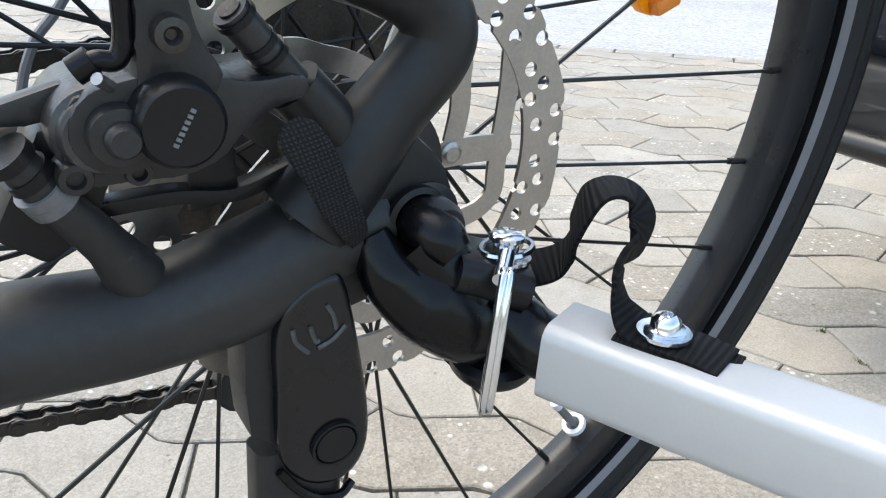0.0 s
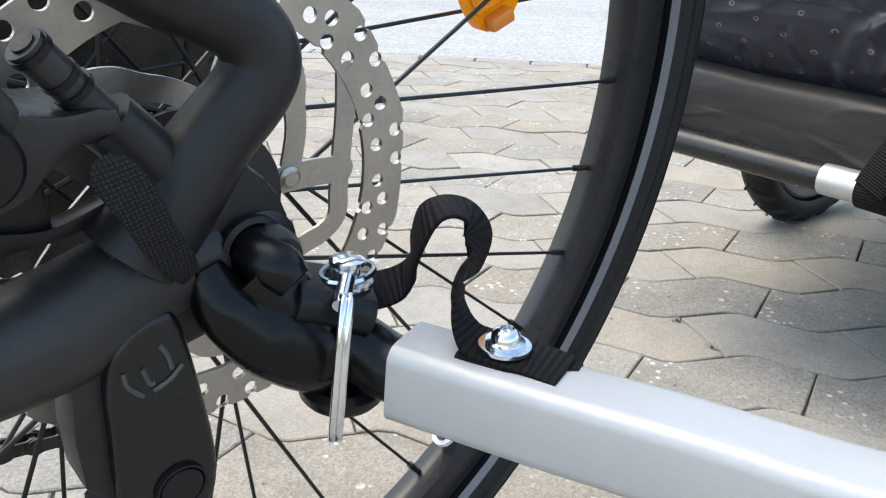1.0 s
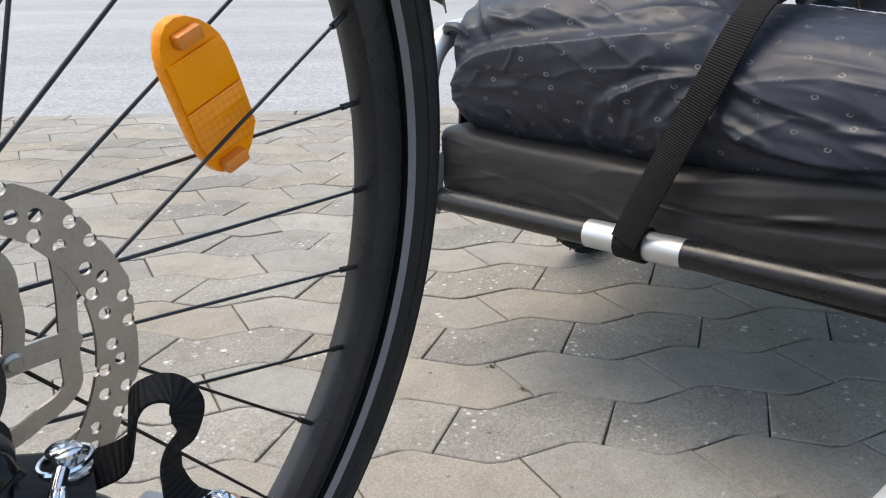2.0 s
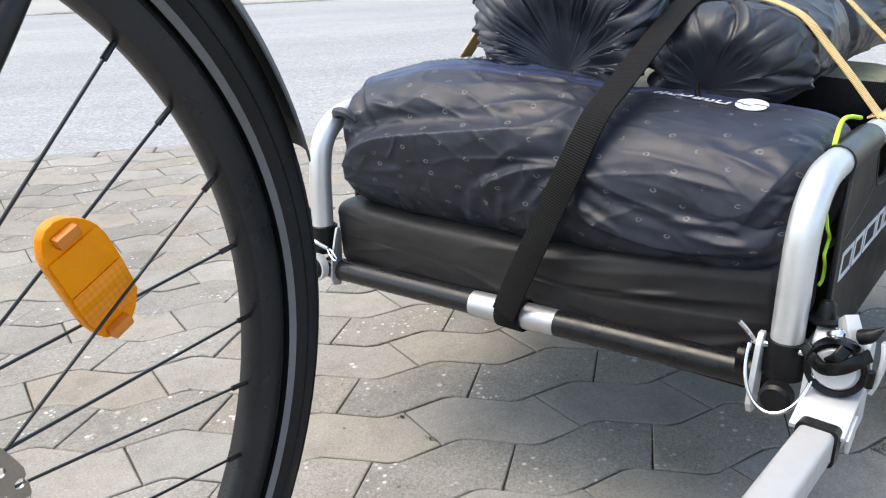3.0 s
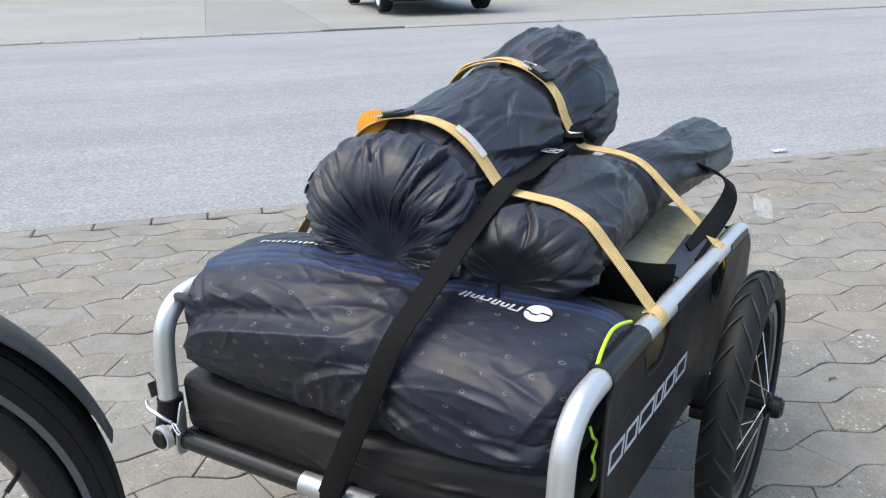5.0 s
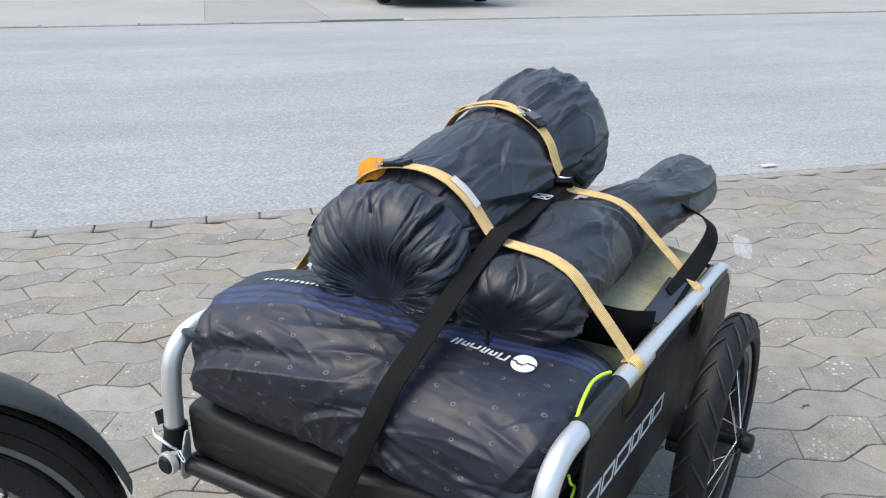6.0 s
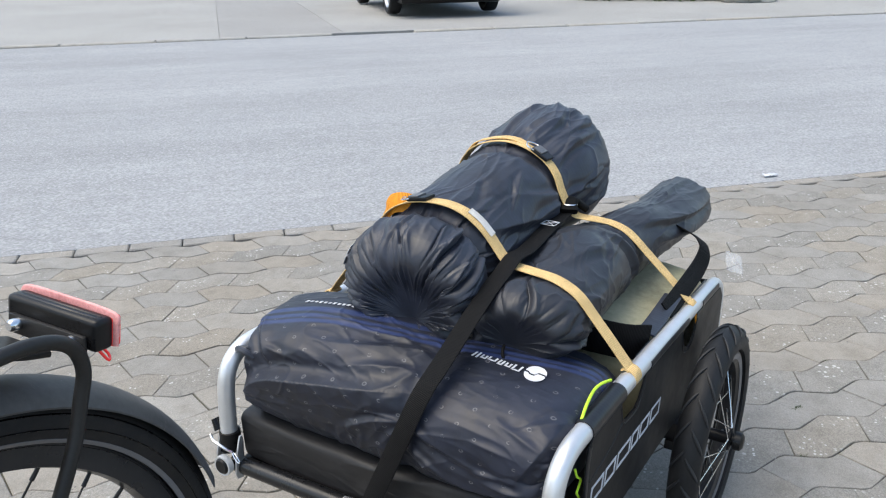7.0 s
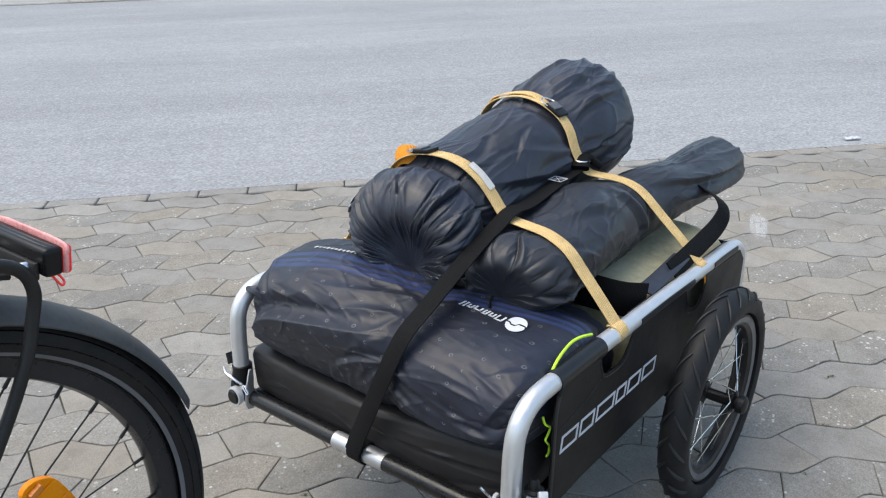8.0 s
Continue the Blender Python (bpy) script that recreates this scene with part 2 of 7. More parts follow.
M_FRAME = paint("matt black paint", (0.0170, 0.0163, 0.0158), 0.44, 0, 90, 0.35, 0.14, gloss=0.32)
M_DARK = paint("black anodised metal", (0.0240, 0.0232, 0.0236), 0.38, 0.15, 120, 0.4, 0.18)
M_STAY = paint("dusty matt black paint", (0.0230, 0.0217, 0.0207), 0.46, 0, 70, 0.4, 0.2, wear=(0.052, 0.049, 0.046), gloss=0.34)
M_CALIPER = paint("worn grey black casting", (0.0225, 0.0215, 0.0215), 0.36, 0.2, 90, 0.45, 0.3, wear=(0.095, 0.09, 0.088))
M_HOUSING = paint("worn silver grey casting", (0.055, 0.0535, 0.053), 0.36, 0.45, 60, 0.6, 0.5, wear=(0.24, 0.23, 0.22))
M_BAR = paint("glossy black anodised tube", (0.0068, 0.0071, 0.0084), 0.30, 0.1, 120, 0.25, 0.06, gloss=0.5)
M_GREY = paint("dull grey metal", (0.15, 0.15, 0.155), 0.42, 0.3, 120, 0.3, 0.1)
M_PLASTIC = paint("black plastic", (0.0090, 0.0089, 0.0095), 0.34, 0, 140, 0.25, 0.12, gloss=0.25)
M_RUBBER = paint("black rubber", (0.003, 0.003, 0.0036), 0.27, 0, 110, 0.35, 0.12, gloss=0.25)
M_STAND = paint("glossy black moulded plastic", (0.0042, 0.0042, 0.0050), 0.26, 0, 90, 0.3, 0.08, gloss=0.45)
M_TYRE = paint("tyre rubber", (0.0092, 0.0098, 0.0112), 0.58, 0, 60, 0.35, 0.3, wear=(0.020, 0.020, 0.021), depth=0.001, gloss=0.3)
M_TREAD = paint("worn tread rubber", (0.016, 0.017, 0.019), 0.55, 0, 60, 0.35, 0.3, wear=(0.028, 0.028, 0.029), gloss=0.3)
M_STRIPE = paint("reflective strip", (0.15, 0.15, 0.16), 0.45, 0, 120, 0.15, 0.1)
M_RIM = paint("dull dark rim", (0.0185, 0.0195, 0.0220), 0.32, 0.2, 90, 0.3, 0.1, wear=(0.05, 0.048, 0.045))
M_STEEL = paint("brushed rotor steel", (0.40, 0.38, 0.355), 0.40, 1.0, 150, 0.2, 0.15)
M_SPOKE = paint("dark spoke steel", (0.03, 0.03, 0.031), 0.35, 0.7, 200, 0.3, 0.05)
M_CHROME = paint("zinc plated steel", (0.72, 0.74, 0.76), 0.16, 1.0, 120, 0.12, 0.08)
M_ALU = paint("silver anodised aluminium", (0.52, 0.53, 0.545), 0.42, 0.85, 220, 0.05, 0.02)
M_ALUTUBE = paint("satin aluminium tube", (0.68, 0.69, 0.70), 0.40, 0.7, 260, 0.07, 0.08)
M_ARM = paint("grey anodised aluminium", (0.49, 0.487, 0.482), 0.40, 0.25, 220, 0.05, 0.02)
M_WHITE = paint("white cast bracket", (0.58, 0.59, 0.60), 0.38, 0.3, 160, 0.1, 0.1)
M_CHAIN = paint("oiled chain steel", (0.06, 0.055, 0.05), 0.42, 0.8, 180, 0.5, 0.2, wear=(0.32, 0.3, 0.28))
M_AMBER = lens_plastic("amber reflector plastic", (1.0, 0.29, 0.004))
M_AMBERSMOOTH = paint("clear amber plastic", (1.0, 0.30, 0.002), 0.28, 0, 150, 0.10, 0.05, gloss=0.22)
M_CLIP = paint("orange clip plastic", (0.72, 0.22, 0.03), 0.35, 0, 150, 0.15, 0.05)
# a faint glow is added to the red; the wire loop shares it
M_RED = glow("red lamp lens", (0.75, 0.035, 0.035), 0.12)
# pink highlight of the red lens, painted into the edge's colour
M_PINK = paint("translucent lamp edge with pink highlight", (0.85, 0.33, 0.31), 0.25, 0, 120, 0.35, 0.2)
M_NYLON = fabric("black ripstop nylon", (0.0150, 0.0168, 0.0240), 0.45, sheen=0.05, crease=0.3, tint=(0.0180, 0.0225, 0.0370), gloss=0.58)
M_DUFFEL = fabric("black printed nylon", (0.0100, 0.0115, 0.0182), 0.46, marks=(0.135, 0.135, 0.143), sheen=0.03, crease=0.25, tint=(0.0122, 0.0150, 0.0275), stripes=((0.092, 0.098), (0.104, 0.110), (0.118, 0.132)), gloss=0.44)
M_ROLL = fabric("charcoal nylon", (0.0150, 0.0166, 0.0232), 0.45, sheen=0.05, crease=0.25, gloss=0.56, wrinkle=0.3)
M_MAT = fabric("black coated cloth", (0.0172, 0.0162, 0.0166), 0.52, sheen=0.03, crease=0.2, gloss=0.36, wrinkle=0.2)
M_PANEL = fabric("black trailer cloth", (0.0075, 0.0072, 0.0072), 0.45, sheen=0.02, crease=0.2, gloss=0.22, wrinkle=0.08)
M_SLEEVE = fabric("black rail sleeve cloth", (0.0090, 0.0094, 0.0115), 0.34, sheen=0.03, crease=0.2, wrinkle=0.05)
M_KHAKI = fabric("khaki canvas", (0.40, 0.375, 0.245), 0.85, sheen=0.1, crease=0.3, wrinkle=0.12)
M_WEB = webbing("black webbing", (0.0055, 0.0055, 0.006), 0.7, bump=0.6)
M_VELCRO = webbing("black woven strap", (0.008, 0.008, 0.0085), 0.8, 0.0013, 0.4)
M_TONGUE = woven("black woven hook tape", (0.012, 0.012, 0.0125), 0.0012)
M_YELLOW = webbing("yellow lashing strap", (0.86, 0.50, 0.225), 0.7, 0.0016, 0.25)
M_ORANGE = webbing("orange strap end", (0.85, 0.28, 0.03), 0.6, 0.002, 0.2)
M_LABEL = paint("white print", (0.58, 0.59, 0.62), 0.6, 0, 90, 0.1, 0.05)
M_TAG = paint("white strap label", (0.62, 0.6, 0.56), 0.7, 0, 120, 0.3, 0.3)
M_LIME = paint("lime cord", (0.55, 0.85, 0.05), 0.6, 0, 300, 0.2, 0.3)
M_PAVER = stone("smooth grey concrete paver", (0.258, 0.248, 0.231), 0.09, (0.50, 0.49, 0.47))
M_PAVER_WORN = stone("worn grey concrete paver", (0.250, 0.240, 0.222), 0.13, (0.58, 0.57, 0.55), 1.0)
M_EDGE = stone("grey concrete edging", (0.262, 0.254, 0.240), 0.12, (0.5, 0.49, 0.47), 0.6)
M_KERB = stone("pale concrete kerb", (0.33, 0.325, 0.31), 0.08, (0.5, 0.49, 0.47), 0.4)
M_BED = ground_mat("sandy joint fill", (0.045, 0.042, 0.030), (0.115, 0.107, 0.082), 220, 0.6, speck=(0.045, 0.075, 0.018), patch=9)
M_ROAD = ground_mat("worn pale asphalt", (0.258, 0.263, 0.270), (0.302, 0.307, 0.314), 75, 0.6, speck=(0.40, 0.405, 0.412), patch=0.45, contrast=0.26, along=radians(-49.77))
M_FORECOURT = ground_mat("pale concrete forecourt", (0.27, 0.265, 0.25), (0.33, 0.325, 0.31), 90, 0.4, patch=0.5)
M_DRIVE = ground_mat("grey driveway", (0.25, 0.245, 0.235), (0.29, 0.285, 0.275), 90, 0.4, patch=0.5)
M_SOIL = ground_mat("dry earth", (0.10, 0.09, 0.07), (0.16, 0.14, 0.11), 60, 0.8, patch=0.8)
M_LEAF = paint("hedge leaf", (0.07, 0.10, 0.04), 0.6, 0, 12, 0.45, 0.2)
M_BARK = paint("twig bark", (0.10, 0.075, 0.05), 0.9, 0, 40, 0.3, 0.5)
M_CARPAINT = paint("dark plum car paint", (0.045, 0.02, 0.05), 0.25, 0.2, 8, 0.15, 0, coat=0.8)
M_ROCK = paint("pale boulder", (0.42, 0.41, 0.38), 0.9, 0, 14, 0.3, 0.6, depth=0.02)
M_WALL = paint("white rendered wall", (0.75, 0.75, 0.74), 0.9, 0, 3, 0.05, 0.3)
M_GUARD = paint("scuffed grey plastic", (0.060, 0.0585, 0.058), 0.48, 0, 32, 0.4, 0.25, wear=(0.15, 0.146, 0.142))
M_FILM = paint("clear plastic scrap", (0.75, 0.77, 0.78), 0.25, 0, 60, 0.1, 0.3)
M_FILM.node_tree.nodes["Principled BSDF"].inputs["Alpha"].default_value = 0.16

# ---- builders ----


def empty(name, m=None, **tags):
    ob = new(name)
    if m:
        ob.matrix_world = m
    return tagged(ob, **tags)


def part(name, bm, material, parent=None, label="", smooth=True, m=None):
    """Links a bmesh as one mesh object under a thing or a part."""
    me = bpy.data.meshes.new(name)
    bm.normal_update()
    bm.to_mesh(me)
    bm.free()
    me.materials.append(material)
    if smooth:
        me.shade_smooth()
        me.set_sharp_from_angle(angle=radians(38))
    ob = new(name, me)
    if parent:
        ob.parent = parent
    if m:
        ob.matrix_basis = m
    return tagged(ob, label=label)


def merge(bm, other, m=None):
    """Adds the bmesh other to bm."""
    if m:
        bmesh.ops.transform(other, matrix=m, verts=other.verts)
    me = bpy.data.meshes.new("tmp")
    other.to_mesh(me)
    other.free()
    bm.from_mesh(me)
    bpy.data.meshes.remove(me)
    return bm


def smooth_path(pts, n):
    """n points on a smooth curve through pts (tuples of any length)."""
    p = np.array(pts, float)
    k = len(p)
    if k == 2:
        return np.linspace(p[0], p[1], n)
    ext = np.vstack([2 * p[0] - p[1], p, 2 * p[-1] - p[-2]])
    out = []
    for u in np.linspace(0, k - 1, n):
        i = min(int(u), k - 2)
        f = u - i
        a, b, c, d = ext[i], ext[i + 1], ext[i + 2], ext[i + 3]
        out.append(0.5 * (2 * b + (c - a) * f + (2 * a - 5 * b + 4 * c - d) * f * f + (3 * b - a - 3 * c + d) * f**3))
    return np.array(out)


def frames_along(pts, up=(0, 0, 1)):
    """For each point: its tangent, side and up direction."""
    t = np.gradient(pts, axis=0)
    t /= np.linalg.norm(t, axis=1)[:, None] + 1e-12
    out, ref = [], np.array(up, float)
    for d in t:
        s = np.cross(d, ref)
        if np.linalg.norm(s) < 1e-3:
            s = np.cross(d, (0.3, 0.9, 0.1))
        s /= np.linalg.norm(s)
        u = np.cross(s, d)
        out.append((d, s, u))
    return out


def sweep(pts, section, n=24, up=(0, 0, 1), closed=False, uv=False, scale=None, twist=None, raw=False):
    """Sweeps a closed 2D section (side, up) along a smooth path; scale: one factor a point."""
    path = np.array(pts, float) if raw else smooth_path(pts, n)
    fr = frames_along(path, up) if twist is None else twist(path)
    if closed:
        t = (np.roll(path, -1, 0) - np.roll(path, 1, 0))
        fr = []
        for d in t:
            d = d / np.linalg.norm(d)
            s = np.cross(d, up)
            s /= np.linalg.norm(s) + 1e-12
            fr.append((d, s, np.cross(s, d)))
    bm = bmesh.new()
    sec = np.array(section, float)
    rings = []
    for i, (c, (d, s, u)) in enumerate(zip(path, fr)):
        k = 1.0 if scale is None else scale[i] if len(scale) == len(path) else np.interp(i / (len(path) - 1), np.linspace(0, 1, len(scale)), scale)
        rings.append([bm.verts.new(c + k * (a * s + b * u)) for a, b in sec])
    m = len(sec)
    count = len(rings) if closed else len(rings) - 1
    dist = np.r_[0, np.cumsum(np.linalg.norm(np.diff(path, axis=0), axis=1))]
    lay = bm.loops.layers.uv.new() if uv else None
    for i in range(count):
        a, b = rings[i], rings[(i + 1) % len(rings)]
        for j in range(m):
            f = bm.faces.new((a[j], a[(j + 1) % m], b[(j + 1) % m], b[j]))
            if uv:
                for lp, (x, y) in zip(f.loops, ((dist[i], j), (dist[i], j + 1), (dist[min(i + 1, len(dist) - 1)], j + 1), (dist[min(i + 1, len(dist) - 1)], j))):
                    lp[lay].uv = (x, y * 0.01)
    if not closed:
        bm.faces.new(rings[0][::-1])
        bm.faces.new(rings[-1])
    bmesh.ops.recalc_face_normals(bm, faces=bm.faces)
    return bm


def carried_frames(path):
    """Frames that turn as little as they can from point to point, for round sections."""
    t = np.gradient(path, axis=0)
    t /= np.linalg.norm(t, axis=1)[:, None] + 1e-12
    s = np.cross(t[0], (0.31, 0.87, 0.38))
    out = []
    for d in t:
        s = s - d * (s @ d)
        s /= np.linalg.norm(s)
        out.append((d, s, np.cross(s, d)))
    return out


def circle(r, n=14, rz=None):
    return [(r * math.cos(2 * math.pi * i / n), (rz or r) * math.sin(2 * math.pi * i / n)) for i in range(n)]


def rounded(w, h, r, k=3):
    """A rounded rectangle, as a section."""
    out = []
    for cx, cy, a0 in ((w / 2 - r, h / 2 - r, 0), (r - w / 2, h / 2 - r, 90), (r - w / 2, r - h / 2, 180), (w / 2 - r, r - h / 2, 270)):
        out += [(cx + r * math.cos(radians(a0 + 90 * i / k)), cy + r * math.sin(radians(a0 + 90 * i / k))) for i in range(k + 1)]
    return out


def tube(pts, r, n=24, seg=14, scale=None, raw=False):
    return sweep(pts, circle(r, seg), n, scale=scale, raw=raw, twist=carried_frames)


def band(pts, width, thick, n=40, up=(0, 0, 1), side=None):
    """A strap: flat section, its width across the path. side: the direction of its width, where it stays the same."""
    tw = None
    if side is not None:
        sd = np.array(side, float) / np.linalg.norm(side)

        def tw(path):
            out = []
            for d, _, _ in frames_along(path):
                s = sd - d * (sd @ d)
                s /= np.linalg.norm(s)
                out.append((d, s, np.cross(s, d)))
            return out

    return sweep(pts, rounded(width, thick, thick * 0.45, 2), n, up=up, uv=True, twist=tw)


def rod(a, b, r, seg=8, r2=None):
    return sweep([a, b], circle(r, seg), 2, scale=[1.0, (r2 or r) / r], raw=True)


def lathe(profile, seg=48, axis="y", closed=True):
    """Turns a profile of (radius, along) about an axis through the origin."""
    bm = bmesh.new()
    rings = []
    for i in range(seg):
        a = 2 * math.pi * i / seg
        c, s = math.cos(a), math.sin(a)
        place = {"y": lambda r, h: (r * c, h, r * s), "z": lambda r, h: (r * c, r * s, h), "x": lambda r, h: (h, r * c, r * s)}[axis]
        rings.append([bm.verts.new(place(r, h)) for r, h in profile])
    m = len(profile)
    for i in range(seg):
        a, b = rings[i], rings[(i + 1) % seg]
        for j in range(m if closed else m - 1):
            q = (a[j], a[(j + 1) % m], b[(j + 1) % m], b[j])
            bm.faces.new(q)
    bmesh.ops.remove_doubles(bm, verts=bm.verts, dist=1e-7)
    bmesh.ops.recalc_face_normals(bm, faces=bm.faces)
    return bm


def block(size, at=(0, 0, 0), bevel=0.002, seg=2, m=None):
    bm = bmesh.new()
    bmesh.ops.create_cube(bm, size=1)
    bmesh.ops.scale(bm, vec=size, verts=bm.verts)
    if bevel:
        bmesh.ops.bevel(bm, geom=bm.edges[:], offset=bevel, segments=seg, profile=0.6, affect="EDGES")
    bmesh.ops.translate(bm, vec=at, verts=bm.verts)
    if m:
        bmesh.ops.transform(bm, matrix=m, verts=bm.verts)
    return bm


def slab(outline, y0, y1, bevel=0.0, m=None, rounds=2):
    """A plate: an outline in (x, z), from y0 to y1."""
    bm = bmesh.new()
    lo = [bm.verts.new((x, y0, z)) for x, z in outline]
    f = bm.faces.new(lo)
    up = bmesh.ops.extrude_face_region(bm, geom=[f])
    bmesh.ops.translate(bm, vec=(0, y1 - y0, 0), verts=[v for v in up["geom"] if isinstance(v, bmesh.types.BMVert)])
    bmesh.ops.recalc_face_normals(bm, faces=bm.faces)
    if bevel:
        # only the rims: the edges from face to face stay as the outline has them
        rims = [e for e in bm.edges if abs(e.verts[0].co.y - e.verts[1].co.y) < 1e-6]
        bmesh.ops.bevel(bm, geom=bm.edges[:] if rounds == 2 else rims, offset=bevel, segments=rounds, profile=0.6, affect="EDGES", clamp_overlap=True)
    if m:
        bmesh.ops.transform(bm, matrix=m, verts=bm.verts)
    return bm


def softened(outline, times=2):
    """The outline with its corners cut, again and again."""
    for _ in range(times):
        outline = [tuple(a[k] * f + b[k] * (1 - f) for k in (0, 1)) for a, b in zip(outline, outline[1:] + outline[:1]) for f in (0.75, 0.25)]
    return outline


def ribbon_outline(pts, width, n=24, cap=6):
    """The outline of a thick rounded line in the plane."""
    p = smooth_path(pts, n)
    t = np.gradient(p, axis=0)
    t /= np.linalg.norm(t, axis=1)[:, None]
    nrm = np.stack([-t[:, 1], t[:, 0]], 1)
    w = width / 2
    left, right = p + w * nrm, p - w * nrm
    ends = []
    for c, d, s in ((p[-1], t[-1], nrm[-1]), (p[0], -t[0], -nrm[0])):
        ends.append([c + w * (math.cos(a) * s + math.sin(a) * d) for a in np.linspace(0, math.pi, cap + 2)[1:-1]])
    return [tuple(v) for v in [*left, *ends[0], *right[::-1], *ends[1]]]


def hex_bolt(r, h, recess=True):
    """A domed bolt head on +z with a flange."""
    prof = [(0, 0), (r * 1.35, 0), (r * 1.35, h * 0.22), (r, h * 0.3), (r * 0.95, h * 0.7), (r * 0.7, h * 0.95), (r * 0.45, h), (r * 0.4, h * 0.75), (0, h * 0.7)]
    return lathe(prof, 20, "z", closed=False)


def fbm(v, k=4):
    return noise.fractal(Vector(v), 1.0, 2.0, k, noise_basis="PERLIN_ORIGINAL")

# ---- ground, road and far side ----
TURN_STREET = radians(-49.77)
STREET = Matrix.Rotation(TURN_STREET, 4, "Z")  # local x runs along the street, local y towards it
PL, PH, PA = 0.185, 0.1045, 0.0345  # paver length, row pitch, wave height
KERB_NEAR, KERB_FAR = 2.385, 9.2


def sheet(name, x0, x1, y0, y1, z, material, label, category, nx=1, ny=1, wave=0.0, thick=0.0):
    bm = bmesh.new()
    grid = [[bm.verts.new((x0 + (x1 - x0) * i / nx, y0 + (y1 - y0) * j / ny, z + (wave * fbm((i * 0.37, j * 0.41, 0.3)) if 0 < i < nx and 0 < j < ny else 0))) for j in range(ny + 1)] for i in range(nx + 1)]
    for i in range(nx):
        for j in range(ny):
            bm.faces.new((grid[i][j], grid[i + 1][j], grid[i + 1][j + 1], grid[i][j + 1]))
    if thick:
        up = bmesh.ops.extrude_face_region(bm, geom=bm.faces[:])
        bmesh.ops.translate(bm, vec=(0, 0, -thick), verts=[v for v in up["geom"] if isinstance(v, bmesh.types.BMVert)])
        bmesh.ops.recalc_face_normals(bm, faces=bm.faces)
    ob = part(name, bm, material, m=STREET)
    return tagged(ob, label=label, category=category, kind="structure")


sheet("ground", -600, 600, -600, 600, -0.045, M_SOIL, "bare dry earth reaching to the horizon", "ground")
pavement = sheet("pavement", -9, 9, -9, KERB_NEAR - 0.1, -0.0045, M_BED, "forecourt of wavy grey concrete pavers with sandy joints", "pavement", 320, 150, 0.0018, 0.03)
road = sheet("road", -60, 70, KERB_NEAR, KERB_FAR, -0.004, M_ROAD, "worn pale grey asphalt street", "road", 130, 8, 0.004, 0.03)
sheet("far_forecourt", -60, 0.3, KERB_FAR + 0.12, 21.6, 0.012, M_FORECOURT, "pale concrete footway and forecourt across the street", "pavement", thick=0.06)
sheet("far_driveway", 0.304, 1.75, KERB_FAR + 0.12, 24, 0.010, M_DRIVE, "grey driveway between pale concrete areas", "driveway", thick=0.06)
sheet("far_yard", 1.754, 70, KERB_FAR + 0.12, 24, 0.012, M_FORECOURT, "pale concrete yard under the parked car", "pavement", thick=0.06)

# kerb stones across the street, and the edging course on this side
def kerb_piece(length, depth, height, bevel):
    return block((length, depth, height), (0, 0, 0), bevel, 1)


def share(name, mesh, m, parent):
    ob = new(name, mesh)
    ob.parent = parent
    ob.matrix_basis = m
    return ob


def mesh_of(bm, material, name, smooth=False):
    me = bpy.data.meshes.new(name)
    bm.normal_update()
    bm.to_mesh(me)
    bm.free()
    me.materials.append(material)
    if smooth:
        me.shade_smooth()
        me.set_sharp_from_angle(angle=radians(38))
    return me


kerb = tagged(empty("kerb", STREET), "low grey concrete kerb along the far roadside", "kerb", kind="structure")
_k = mesh_of(kerb_piece(0.992, 0.13, 0.14, 0.012), M_KERB, "kerb_stone")
for i in range(-22, 32):
    if i != 2:
        share("kerb_stone", _k, pose(i + 0.1, KERB_FAR + 0.05, -0.054 + 0.003 * math.sin(i * 2.3)), kerb)

# ---- distance: hedge, shrubs, boulder, wall ----


def leaf_cluster(name, boxes, count, size, seed, label, category):
    """Twigs and many small leaves inside a few rounded volumes."""
    rng = random.Random(seed)
    thing = empty(name, STREET)
    tagged(thing, label, category)
    tw, lv = bmesh.new(), bmesh.new()
    for cx, cy, cz, rx, ry, rz in boxes:
        for _ in range(14):
            a, b = rng.uniform(-1, 1), rng.uniform(-1, 1)
            merge(tw, rod((cx + a * rx * 0.6, cy + b * ry * 0.6, 0.0), (cx + a * rx * 0.9, cy + b * ry * 0.9, cz + rz * 0.6), 0.012, 5, 0.004))
        for _ in range(count):
            while True:
                u = Vector((rng.uniform(-1, 1), rng.uniform(-1, 1), rng.uniform(-1, 1)))
                if 0.25 < u.length < 1.0 + 0.25 * noise.noise(u * 3 + Vector((cx, cy, cz))):
                    break
            p = Vector((cx + u.x * rx, cy + u.y * ry, max(0.04, cz + u.z * rz)))
            s = size * rng.uniform(0.6, 1.3)
            q = Euler((rng.uniform(0, 6), rng.uniform(0, 6), rng.uniform(0, 6))).to_matrix()
            vs = [lv.verts.new(p + q @ Vector(c) * s) for c in ((-1, 0, 0), (0, -0.45, 0.1), (1, 0, 0), (0, 0.45, 0.1))]
            lv.faces.new(vs)
    tagged(part("undergrowth", tw, M_BARK, thing), kind="stuff")
    part("foliage", lv, M_LEAF, thing, "small dull green leaves")
    return thing


